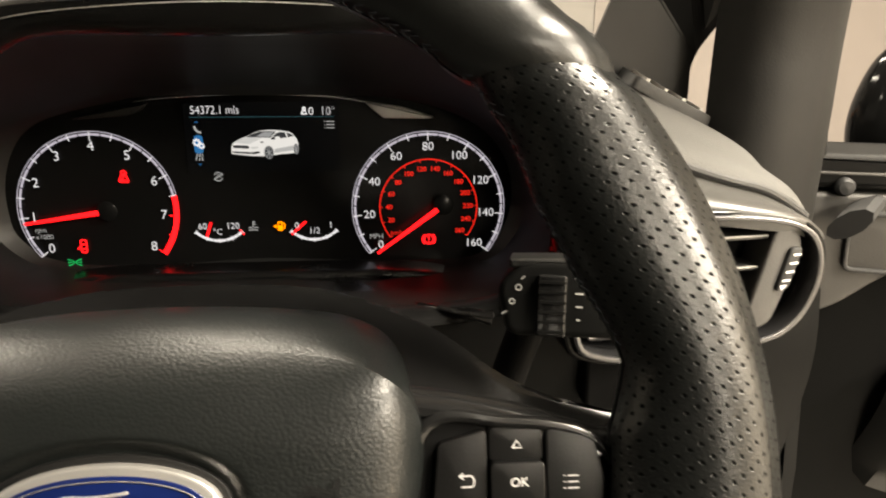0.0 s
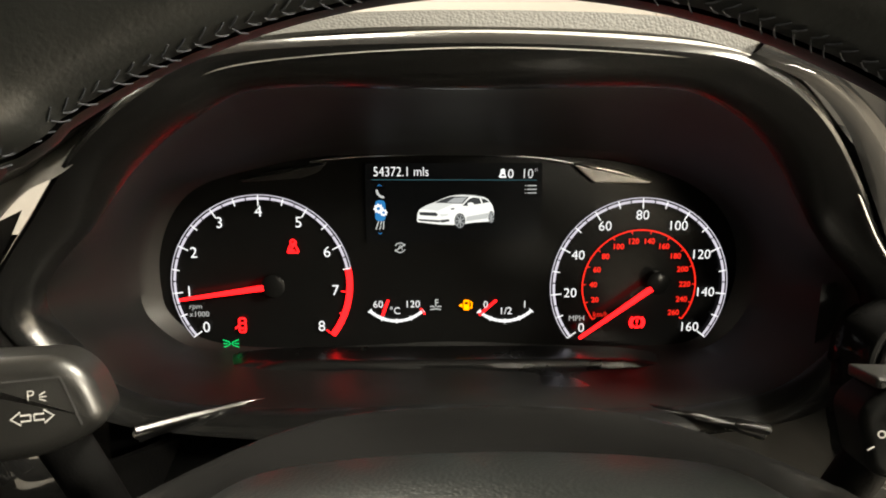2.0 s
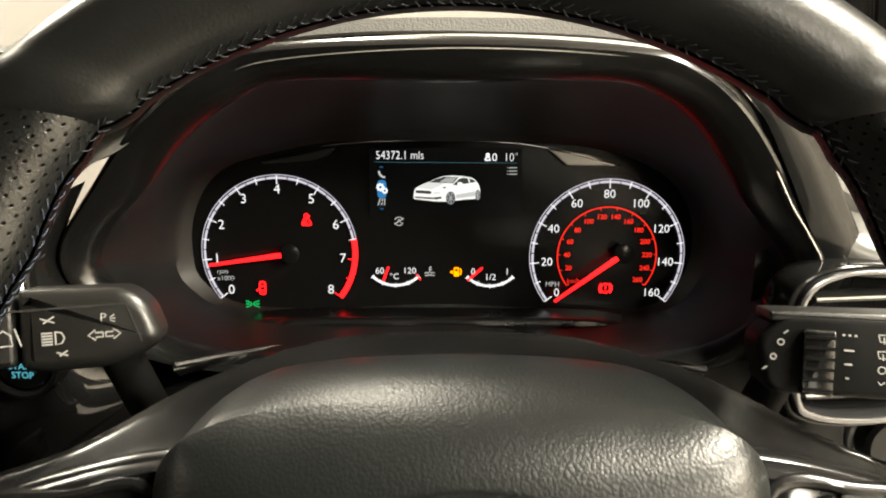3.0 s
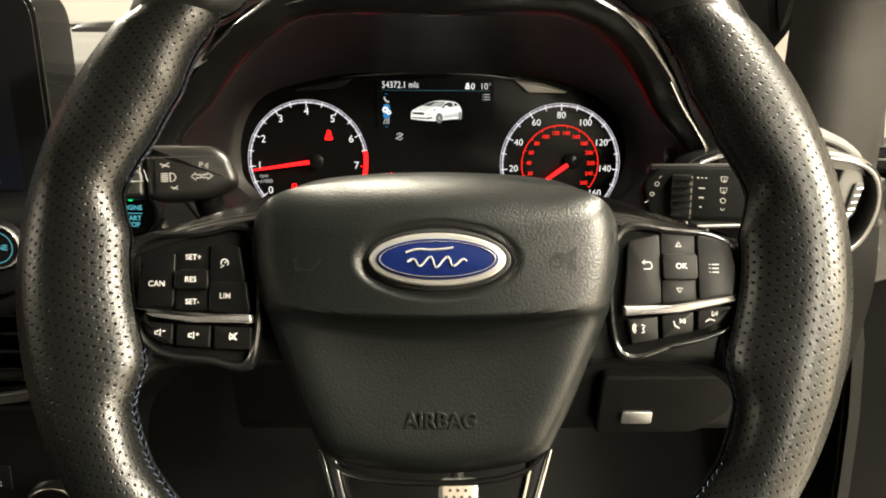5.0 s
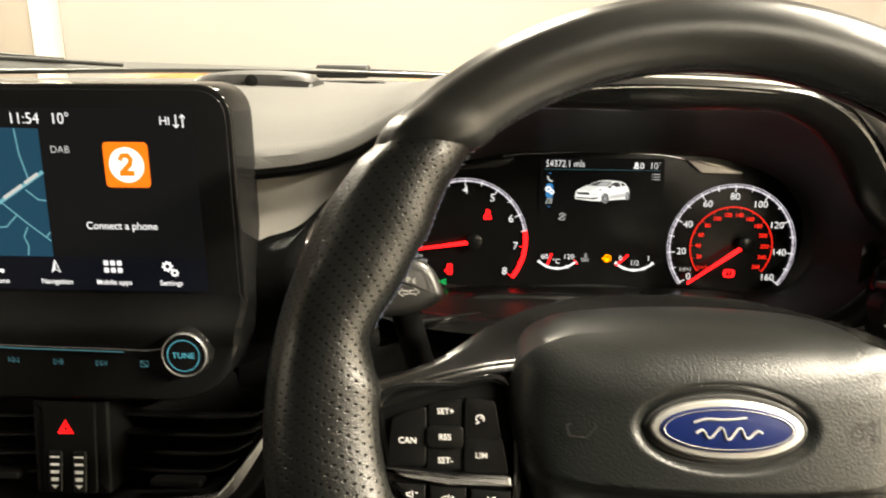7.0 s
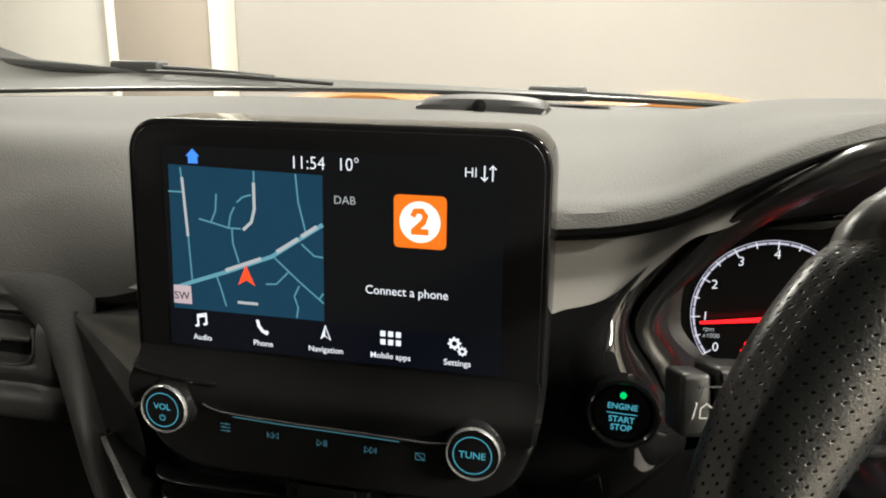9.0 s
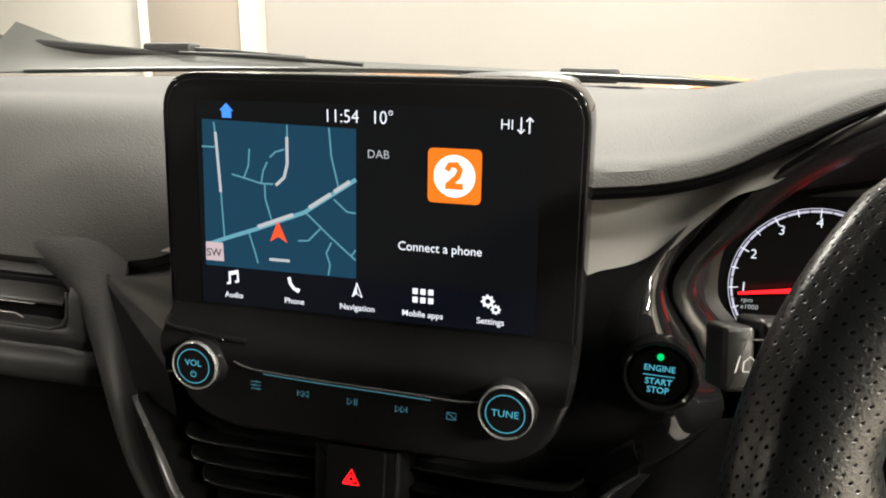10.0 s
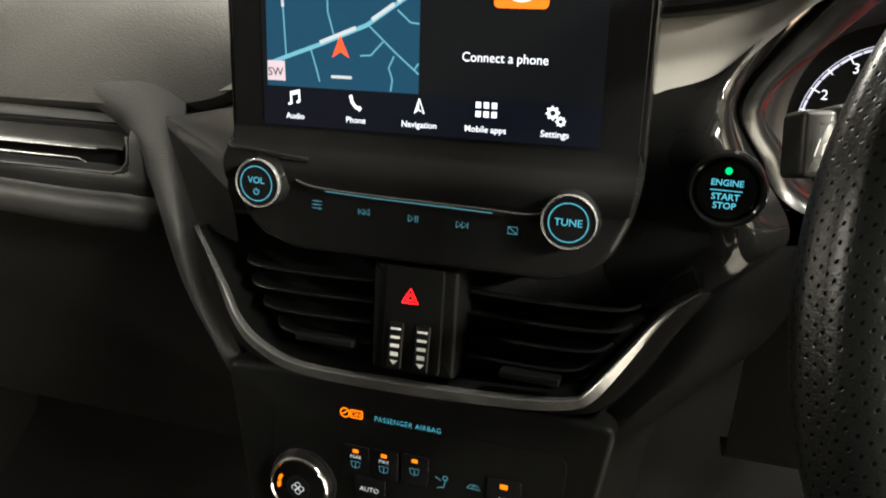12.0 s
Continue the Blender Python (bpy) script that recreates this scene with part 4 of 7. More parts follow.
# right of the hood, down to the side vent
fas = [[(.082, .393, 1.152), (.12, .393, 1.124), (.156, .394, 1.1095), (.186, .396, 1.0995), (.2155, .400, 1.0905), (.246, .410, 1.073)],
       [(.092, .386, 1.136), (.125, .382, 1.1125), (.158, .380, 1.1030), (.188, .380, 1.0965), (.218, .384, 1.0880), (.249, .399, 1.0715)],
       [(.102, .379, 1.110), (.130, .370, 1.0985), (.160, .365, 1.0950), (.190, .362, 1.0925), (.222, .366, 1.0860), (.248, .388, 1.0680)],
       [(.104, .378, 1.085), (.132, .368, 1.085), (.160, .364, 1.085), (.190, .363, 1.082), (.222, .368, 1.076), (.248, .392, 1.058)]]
part("end_fascia", sheet(fas, 30, 40), DIMMED_BAND, dash, "satin grey band over the side vent, darkened against strong light")
part("groove", tube(spline([(.088, .391, 1.150), (.12, .390, 1.1265), (.156, .391, 1.1125), (.186, .393, 1.1025), (.2155, .397, 1.0935), (.246, .407, 1.0755)], 40), 0.0024, 8), RUBBER, dash, "dark groove under the pad")
part("end_back", sheet([[(.09, .40, 1.09), (.17, .40, 1.10), (.245, .41, 1.07)], [(.09, .40, 1.03), (.17, .40, 1.03), (.245, .41, 1.03)], [(.09, .41, .95), (.17, .41, .95), (.25, .42, .95)]], 10, 10), MATTE, dash)

# ---------------------------------------------------------------- instrument cluster
CM = basis((-0.083, 0.466, 1.085), 3.7)
clu = thing("instrument_cluster", CM, "lit instrument cluster with two round dials and a screen", "instrument cluster")
face = [(p.x + 0.083, (p.y - 1.085)) for p in toward(lens, -0.006)]
part("face", slab(face, -0.006, -0.0012, 0.0005), DIAL, clu, "black dial face")
TC, SC = (-0.1040, -0.0140), (0.1060, -0.0165)
R = 0.0500


def band(c, r0, r1, a0, a1, z, n=60, bm=None):
    bm = bm or bmesh.new()
    bridge(bm, ring_verts(bm, [(*p, z) for p in arc(*c, r0, a0, a1, n)]), ring_verts(bm, [(*p, z) for p in arc(*c, r1, a0, a1, n)]), closed=False)
    return bm


def tick(c, r0, r1, a, w, z, bm):
    u = Vector((math.cos(radians(a)), math.sin(radians(a))))
    return strokes([[Vector(c) + u * r0, Vector(c) + u * r1]], w, z, bm)


def scale_ring(c, start, step, count, hot, labels, size, rad):
    """A double-line scale with ticks and numerals; the hot part is red."""
    end = start - step * count
    a_hot = start - step * min(hot, count)
    dial = part("scale_ring", band(c, R - 0.0005, R, start, a_hot, 0.0002), LIT_RING, clu)
    part("scale_band", band(c, R - 0.0028, R - 0.0014, start, a_hot, 0.0002), LIT_RING, dial)
    if hot < count:
        part("red_zone", band(c, R - 0.0034, R, a_hot, end, 0.0003), LIT_RED, dial, "red warning zone")
    for i in range(count + 1):
        a = start - step * i
        long_ = i % 2 == 0
        part("tick", tick(c, R - (0.0062 if long_ else 0.0046), R - 0.0004, a, 0.0006, 0.0005, bmesh.new()), LIT_RED if i > hot else LIT_WHITE, dial)
        if i < count and i < hot:
            part("gap", tick(c, R - 0.0040, R - 0.0005, a - step * 0.5, 0.0007, 0.0004, bmesh.new()), DIAL, dial)
    for i, s in enumerate(labels):
        a = radians(start - step * 2 * i)
        w = 0.0012 * max(0, len(s) - 1)
        text(s, size, c[0] + (rad - w) * math.cos(a), c[1] + rad * math.sin(a), 0.0005, LIT_WHITE, dial, name="numeral")
    return dial


scale_ring(TC, 217.6, 31.9 / 2, 16, 13, [str(i) for i in range(9)], 0.0086, 0.0405)
scale_ring(SC, 217.6, 31.9 / 2, 16, 99, [str(20 * i) for i in range(9)], 0.0076, 0.0400)
inner = part("inner_scale", band(SC, 0.0315, 0.0322, 217.6, -37.6, 0.0003), LIT_REDDIM, clu, "dim red inner speed scale")
for i in range(14):
    a = 217.6 - 255.2 * i / 13
    part("tick", tick(SC, 0.0300, 0.0318, a, 0.0005, 0.0004, bmesh.new()), LIT_REDDIM, inner)
    if i:
        text(str(20 * i), 0.0043, SC[0] + 0.0258 * math.cos(radians(a)), SC[1] + 0.0258 * math.sin(radians(a)), 0.0005, LIT_REDDIM, inner, name="numeral", bold=0.0001)
text("km/h", 0.0042, SC[0] - 0.021, SC[1] - 0.0165, 0.0005, LIT_REDDIM, inner, name="numeral")


def needle(p0, p1, label):
    d = (Vector(p1) - Vector(p0)).normalized()
    n = Vector((-d.y, d.x))
    a, b = Vector(p0), Vector(p1)
    bm = slab([a + n * 0.0016, b + n * 0.0007, b - n * 0.0007, a - n * 0.0016], 0.0052, 0.0068, 0.0004)
    t = part("needle", bm, LIT_RED, clu, label)
    part("hub_cap", lathe([(0.0065, 0.0006), (0.0065, 0.0058), (0.0050, 0.0068), (0.0, 0.0070)], 28, tuple(a - d * 0.0038)), DIAL, t, "black needle hub")
    return t


needle((-0.1008, -0.0145), (-0.148, -0.0212), "glowing red rev needle near one")
needle((0.1125, -0.0160), (0.0722, -0.0452), "glowing red speed needle at zero")
text("rpm", 0.0044, -0.1415, -0.0265, 0.0005, LIT_GREY, clu, shear=0.15)
text("x1000", 0.0044, -0.1395, -0.0310, 0.0005, LIT_GREY, clu)
text("MPH", 0.0046, 0.0715, -0.0352, 0.0005, LIT_GREY, clu)


def icon(name, lines, w, mat, parent=None, z=0.0005, label=""):
    return part(name, strokes(lines, w, z), mat, parent or clu, label, flat=True)


# seat belt, door, side light, brake and fuel symbols
sx, sy = -0.0862, 0.0070
icon("belt_symbol", [arc(sx, sy + 0.0028, 0.0012, 0, 360, 10), [(sx - 0.003, sy - 0.003), (sx - 0.0015, sy + 0.001), (sx + 0.0015, sy + 0.001), (sx + 0.003, sy - 0.003)], [(sx - 0.0028, sy - 0.0032), (sx + 0.0028, sy - 0.0032)],
                     [(sx - 0.0022, sy - 0.0028), (sx + 0.002, sy + 0.003)], [(sx - 0.001, sy - 0.002), (sx + 0.001, sy - 0.002)]], 0.0009, LIT_RED, label="red seat belt warning symbol")
sx, sy = -0.1168, -0.0375
icon("door_symbol", [rounded([(sx - 0.001, sy - 0.004), (sx + 0.0024, sy - 0.004), (sx + 0.0024, sy + 0.004), (sx - 0.001, sy + 0.004)], 0.001, 3) + [(sx - 0.001, sy - 0.003)], [(sx - 0.001, sy), (sx - 0.0034, sy - 0.002)], [(sx - 0.0002, sy + 0.0012), (sx + 0.0016, sy + 0.0012)], [(sx - 0.0002, sy - 0.0018), (sx + 0.0016, sy - 0.0018)]],
     0.0010, LIT_RED, label="red open door warning symbol")
sx, sy = -0.1230, -0.0482
icon("sidelight_symbol", [[(sx - 0.0016, sy - 0.0014), (sx - 0.0005, sy), (sx - 0.0016, sy + 0.0014)], [(sx + 0.0016, sy - 0.0014), (sx + 0.0005, sy), (sx + 0.0016, sy + 0.0014)]] +
     [[(sx + s * 0.0019, sy + k * 0.0013), (sx + s * 0.0044, sy + k * 0.0022)] for s in (-1, 1) for k in (-1, 0, 1)], 0.0006, LIT_GREEN, label="green side light symbol")
sx, sy = 0.1060, -0.0378
icon("brake_symbol", [arc(sx, sy, 0.0030, 0, 360, 20), arc(sx, sy, 0.0041, 130, 230, 8), arc(sx, sy, 0.0041, -50, 50, 8), [(sx, sy + 0.0018), (sx, sy - 0.0004)], [(sx, sy - 0.0012), (sx, sy - 0.0018)]], 0.0010, LIT_RED, label="red parking brake symbol")
sx, sy = 0.0090, -0.0270
fuel = part("fuel_symbol", slab(box_outline(sx - 0.0014, sy - 0.0028, sx + 0.0018, sy + 0.0030, 0.0005), 0.0001, 0.0006, 0.0001), LIT_AMBER, clu, "amber low fuel symbol")
part("pump_window", flat_poly(box_outline(sx - 0.0008, sy + 0.0006, sx + 0.0012, sy + 0.0022, 0.0002), 0.0008), DIAL, fuel, flat=True)
part("pump_arrow", flat_poly([(sx - 0.0042, sy), (sx - 0.0020, sy + 0.0012), (sx - 0.0020, sy - 0.0012)], 0.0006), LIT_AMBER, fuel, flat=True)
icon("pump_hose", [[(sx + 0.0020, sy - 0.001), (sx + 0.0030, sy - 0.0018), (sx + 0.0033, sy + 0.0012), (sx + 0.0024, sy + 0.0024)]], 0.0007, LIT_AMBER, fuel)


def small_gauge(cx, cy, needle_a, label):
    c = (cx, cy + 0.0155)
    g = part("small_gauge", band(c, 0.0205, 0.0222, 226, 314, 0.0003, 24), LIT_WHITE, clu, label)
    for a in (226, 248, 270, 292, 314):
        part("tick", tick(c, 0.0198, 0.0228, a, 0.0006, 0.0005, bmesh.new()), LIT_WHITE, g)
    for a in (237, 259, 281, 303):
        part("gap", tick(c, 0.0206, 0.0226, a, 0.0003, 0.0005, bmesh.new()), DIAL, g)
    n = Vector((cx + needle_a[0], cy + needle_a[1]))
    m = Vector((cx + needle_a[2], cy + needle_a[3]))
    part("red_mark", strokes([[n, m]], 0.0014, 0.0009), LIT_RED, g)
    return g


tg = small_gauge(-0.0300, -0.0300, (-0.0080, -0.0030, -0.0045, 0.0065), "small engine temperature gauge")
fg = small_gauge(0.0310, -0.0305, (-0.0145, -0.0020, -0.0050, 0.0065), "small fuel gauge near empty")
part("red_end", strokes([[(-0.0165, -0.0285), (-0.0140, -0.0320)]], 0.0009, 0.0010), LIT_RED, tg)
text("60", 0.0058, -0.0402, -0.0262, 0.0006, LIT_WHITE, tg, name="numeral")
text("120", 0.0058, -0.0210, -0.0262, 0.0006, LIT_WHITE, tg, name="numeral")
text("°C", 0.0056, -0.0308, -0.0300, 0.0006, LIT_WHITE, tg, name="numeral")
text("0", 0.0058, 0.0200, -0.0268, 0.0006, LIT_WHITE, fg, name="numeral")
text("1/2", 0.0058, 0.0312, -0.0305, 0.0006, LIT_WHITE, fg, name="numeral")
text("1", 0.0058, 0.0420, -0.0268, 0.0006, LIT_WHITE, fg, name="numeral")
sx, sy = -0.0080, -0.0265
icon("coolant_symbol", [[(sx, sy - 0.001), (sx, sy + 0.0032)], [(sx, sy + 0.0028), (sx + 0.0015, sy + 0.0028)], [(sx, sy + 0.0012), (sx + 0.0015, sy + 0.0012)], [(sx - 0.0032, sy - 0.0012), (sx - 0.0018, sy - 0.0008), (sx - 0.0006, sy - 0.0014)], [(sx + 0.0006, sy - 0.0014), (sx + 0.0018, sy - 0.0008), (sx + 0.0032, sy - 0.0012)],
                        [(sx - 0.003, sy - 0.0028), (sx, sy - 0.0024), (sx + 0.003, sy - 0.0028)]], 0.0006, LIT_GREY)

# the screen between the dials
disp = part("driver_display", flat_poly(box_outline(-0.046, 0.009, 0.050, 0.0525, 0.001), 0.0), PANEL_DEEP, clu, "small colour display between the dials", flat=True)
text("54372.1 mls", 0.0074, -0.0265, 0.0478, 0.0006, LIT_WHITE, disp, wide=0.84, bold=-0.00004)
text("0", 0.0070, 0.0328, 0.0465, 0.0006, LIT_WHITE, disp)
text("10°", 0.0074, 0.0432, 0.0465, 0.0006, LIT_WHITE, disp, wide=0.9, bold=-0.00010)
icon("belt_count_symbol", [arc(0.0285, 0.0482, 0.0008, 0, 360, 8), [(0.0268, 0.0450), (0.0278, 0.0470), (0.0292, 0.0470), (0.0302, 0.0450), (0.0268, 0.0450)]], 0.0010, LIT_WHITE, disp)
part("divider", flat_poly([(-0.0425, 0.0436), (0.047, 0.0431), (0.047, 0.0433), (-0.0425, 0.0438)], 0.0004), LIT_CYANDIM, disp, flat=True)
icon("list_symbol", [[(0.0420, y), (0.0470, y)] for y in (0.0402, 0.0382, 0.0362)] + [[(0.0408, y), (0.0413, y)] for y in (0.0402, 0.0382, 0.0362)], 0.0005, LIT_GREY, disp)
part("menu_glow", flat_poly(box_outline(-0.0408, 0.0210, -0.0352, 0.0325, 0.0025), 0.0003), LIT_BLUE, disp, "blue highlighted menu field", flat=True)
part("cog_symbol", gear(-0.0390, 0.0280, 0.0027, 0.0006, gear(-0.0362, 0.0258, 0.0021, 0.0006)), LIT_WHITE, disp, flat=True)
icon("phone_symbol", [[(-0.0398, 0.0382), (-0.0392, 0.0360), (-0.0376, 0.0345), (-0.0358, 0.0342)]], 0.0012, LIT_GREY, disp)
icon("lane_symbol", [[(-0.0405, 0.0165), (-0.0390, 0.0210)], [(-0.0385, 0.0165), (-0.0378, 0.0185)], [(-0.0380, 0.0190), (-0.0374, 0.0210)], [(-0.0365, 0.0165), (-0.0362, 0.0210)]], 0.0006, LIT_GREY, disp)
icon("arrow_symbol", [[(-0.0392, 0.0402), (-0.0382, 0.0410), (-0.0372, 0.0402)]], 0.0004, LIT_BLUE, disp)
icon("arrow_symbol", [[(-0.0392, 0.0146), (-0.0382, 0.0138), (-0.0372, 0.0146)]], 0.0004, LIT_BLUE, disp)
icon("stop_start_symbol", [arc(-0.0275, 0.0062, 0.0027, 20, 160, 10), arc(-0.0275, 0.0062, 0.0027, 200, 340, 10), [(-0.0289, 0.0050), (-0.0275, 0.0078), (-0.0261, 0.0050)], [(-0.0305, 0.0042), (-0.0245, 0.0082)]], 0.0005, LIT_GREY)

# picture of a white hatchback on the display
def px(pts):
    """From a drawing grid to the display's metres."""
    return [((x - 512) * 0.00011724 + 0.0030, (451 - y) * 0.00010556 + 0.0255) for x, y in pts]


def oval(cx, cy, rx, ry, n=18):
    return [(cx + rx * math.cos(2 * math.pi * i / n), cy + ry * math.sin(2 * math.pi * i / n)) for i in range(n)][::-1]


pic = part("car_picture", flat_poly(px([(490, 362), (540, 356), (600, 360), (640, 368), (660, 380), (672, 395), (684, 415), (690, 440), (692, 470), (690, 490), (664, 498), (600, 502), (560, 508), (535, 514), (500, 514), (440, 512), (335, 498), (332, 485), (336, 450), (345, 432), (380, 410), (418, 395), (450, 378)][::-1]), 0.0007), CAR_WHITE, disp, "picture of a white hatchback", flat=True)
CAR_PALE, CAR_MID = glow("picture_pale", (0.52, 0.53, 0.55), 0.9), glow("picture_mid", (0.40, 0.41, 0.43), 0.9)
for nm, q, mat, zz in (
        ("windscreen", [(416, 398), (450, 380), (492, 365), (576, 366), (560, 385), (545, 404), (500, 402)], CAR_DARK, 0.0011),
        ("screen_glint", [(470, 396), (505, 372), (566, 369), (552, 384), (542, 400), (505, 399)], CAR_SHADE, 0.0012),
        ("side_window", [(543, 414), (575, 378), (595, 370), (622, 374), (632, 403), (600, 408), (565, 415)], CAR_DARK, 0.0011),
        ("side_window", [(630, 375), (650, 380), (668, 395), (638, 402)], CAR_DARK, 0.0011),
        ("grille", [(343, 445), (420, 448), (430, 458), (424, 468), (345, 462)], CAR_DARK, 0.0011),
        ("lower_intake", [(334, 481), (440, 489), (440, 500), (345, 492)], CAR_DARK, 0.0011),
        ("fog_lamp_recess", [(440, 488), (482, 483), (484, 495), (445, 502)], CAR_DARK, 0.0011),
        ("headlamp", [(434, 457), (480, 455), (474, 465), (446, 470)], CAR_PALE, 0.0011),
        ("bonnet_shade", [(352, 430), (385, 410), (420, 399), (500, 404), (470, 420), (430, 440)], CAR_PALE, 0.0009),
        ("side_shade", [(562, 472), (664, 452), (662, 480), (562, 496)], CAR_MID, 0.0009),
        ("sill", [(562, 496), (662, 480), (662, 485), (562, 502)], CAR_WHITE, 0.0010),
        ("wing_vent", [(488, 427), (508, 425), (504, 433), (494, 435)], CAR_DARK, 0.0011),
        ("roof_edge", [(490, 362), (540, 356), (600, 360), (640, 368), (638, 371), (600, 363), (540, 359)], CAR_SHADE, 0.0010)):
    part(nm, flat_poly(px(q[::-1]), zz), mat, pic, flat=True)
part("door_mirror", flat_poly(px(oval(582, 406, 15, 10)), 0.0014), CAR_WHITE, pic, flat=True)
for wx, wy, ww, wh in ((532, 493, 26, 41), (678, 474, 14, 33)):
    w = part("wheel", flat_poly(px(oval(wx, wy, ww, wh)), 0.0012), CAR_DARK, pic, flat=True)
    part("wheel_lip", strokes([px(oval(wx, wy, ww * 0.82, wh * 0.82))], 0.0003, 0.0013), CAR_SHADE, w, flat=True)
    for q in range(7):
        a = 2 * math.pi * q / 7 + 0.5
        part("spoke", strokes([px([(wx, wy), (wx + ww * 0.76 * math.cos(a), wy + wh * 0.76 * math.sin(a))])], 0.0005, 0.0014), CAR_SHADE, w, flat=True)

# thin bright line and pointed trims over the display
part("top_line", tube(spline([(-0.075, 0.0535, 0.001), (-0.05, 0.0560, 0.001), (0.0, 0.0575, 0.001), (0.045, 0.0555, 0.001), (0.068, 0.0518, 0.001)], 30), 0.0005, 6), SATIN, clu, "thin bright line over the display")
part("trim_tip", slab(rounded([(0.066, 0.0525), (0.090, 0.0490), (0.110, 0.0425), (0.108, 0.0415), (0.078, 0.0420), (0.072, 0.0470)], 0.0012, 3), 0.0, 0.003, 0.0008), BADGE_RIM, clu, "pointed satin silver trim")
part("trim_tip", slab(rounded([(-0.066, 0.0530), (-0.092, 0.0490), (-0.113, 0.0440), (-0.111, 0.0430), (-0.080, 0.0450), (-0.071, 0.0480)], 0.0012, 3), 0.0, 0.003, 0.0008), FASCIA, clu, "pointed dark trim")

# ---------------------------------------------------------------- centre screen
SM = basis((AXIS, 0.3231, 1.1336), 0.4, 0)
scr = thing("infotainment_screen", SM, "upright black touchscreen showing a map and radio page", "touchscreen")
edge = rounded([(-0.1165, -0.082), (0.1160, -0.082), (0.1145, 0.0655), (-0.1115, 0.0655)], [0.004, 0.004, 0.022, 0.022], 8)
part("housing", slab(edge, -0.040, 0.0, 0.0018, 4), GLOSS, scr, "gloss black screen housing")
glass = part("glass", slab(rounded([(-0.1132, -0.080), (0.1128, -0.080), (0.1114, 0.0624), (-0.1083, 0.0624)], [0.003, 0.003, 0.019, 0.019], 8), 0.0, 0.0012, 0.0006), SCREEN_BLACK, scr, "black screen glass")
Z = 0.0016
lit = part("display", flat_poly([(-0.0935, -0.0600), (0.0935, -0.0600), (0.0920, 0.0515), (-0.0905, 0.0515)], Z), PANEL, glass, "lit display area", flat=True)
part("menu_bar", flat_poly([(-0.0935, -0.0600), (0.0935, -0.0600), (0.0932, -0.0385), (-0.0928, -0.0385)], Z + 0.0002), PANEL_BAR, glass, flat=True)
mp = part("map", flat_poly([(-0.0900, -0.0385), (-0.0015, -0.0385), (-0.0005, 0.0395), (-0.0870, 0.0415)], Z + 0.0003), MAP_BLUE, glass, "dark blue street map", flat=True)


def mm(*pts):
    return [(x / 1000, y / 1000) for x, y in pts]


part("road", strokes([mm((-80, 40), (-78.5, 20), (-78, 0), (-77.5, -22.5)), mm((-88, 27), (-80, 27)), mm((-38, 40), (-38.5, 26)), mm((-71, 13), (-62, 11), (-54, 9), (-47, 9)), mm((-54, 9), (-52.5, 16), (-50, 20.5)), mm((-48.5, 23), (-45, 26), (-40, 27.5)), mm((-64, 11.5), (-61, 18), (-60, 27)),
                      mm((-52, 8.5), (-52, 1), (-49, -10)), mm((-15, 39.5), (-14, 25), (-11, 12), (-10, 8)), mm((-13, 3), (-6, -3), (-1.2, -3.5)), mm((-29, -5), (-15, -17.5), (-1.5, -28.5)), mm((-21, -13), (-28, -20), (-34, -20.5)), mm((-63, -17), (-60, -27), (-58, -35)),
                      mm((-15, -20), (-18, -26), (-16, -32), (-17, -38)), mm((-4, -26.5), (-1.5, -23))], 0.0009, Z + 0.0005), MAP_ROAD, mp, flat=True)
part("main_road", strokes([mm((-89, -27), (-77, -22.5), (-57, -15.5), (-30, -5), (-0.8, 14))], 0.0022, Z + 0.0006), MAP_MAIN, mp, flat=True)
# names on the map as plain bars
part("name_bar", strokes([mm((-79.2, 35), (-78, 3))], 0.0016, Z + 0.0008), LIT_GREY, mp, flat=True)
part("name_bar", strokes([mm((-57, -14.5), (-36, -6.5))], 0.0020, Z + 0.0008), LIT_GREY, mp, flat=True)
part("name_bar", strokes([mm((-27, -2.2), (-14.6, 5.8))], 0.0020, Z + 0.0008), LIT_GREY, mp, flat=True)
part("name_bar", strokes([mm((-12.8, 7.0), (-4, 12.8))], 0.0020, Z + 0.0008), LIT_GREY, mp, flat=True)
part("name_bar", strokes([mm((-38.2, 34), (-38.5, 20), (-40.5, 13), (-45.5, 8.5))], 0.0017, Z + 0.0008), LIT_GREY, mp, flat=True)
part("name_bar", strokes([mm((-51, -32), (-39, -32))], 0.0016, Z + 0.0008), LIT_GREY, mp, flat=True)
part("position_arrow", flat_poly(mm((-50, -22), (-45, -10.5), (-40, -22), (-45, -19)), Z + 0.0010), glow("lit_arrow_red", (1.0, 0.07, 0.02), 1.0), mp, "red position arrow", flat=True)
part("heading_box", flat_poly(mm((-89.5, -35.5), (-78.5, -35.5), (-78.5, -25), (-89, -25)), Z + 0.0007), glow("lit_pink_grey", (0.55, 0.42, 0.45), 0.8), mp, flat=True)
text("SW", 0.0062, -0.0842, -0.0310, Z + 0.0010, CAR_DARK, mp, bold=0.0001)
part("home_symbol", flat_poly(mm((-75, 42.5), (-69.5, 42.5), (-69.5, 46.2), (-68.2, 46.2), (-72.2, 50.2), (-76.3, 46.2), (-75, 46.2)), Z + 0.0005), LIT_HOME, glass, "blue house symbol", flat=True)
text("11:54", 0.0093, -0.0082, 0.0452, Z + 0.0005, LIT_WHITE, glass, wide=0.92)
text("10°", 0.0093, 0.0135, 0.0452, Z + 0.0005, LIT_WHITE, glass, wide=0.92)
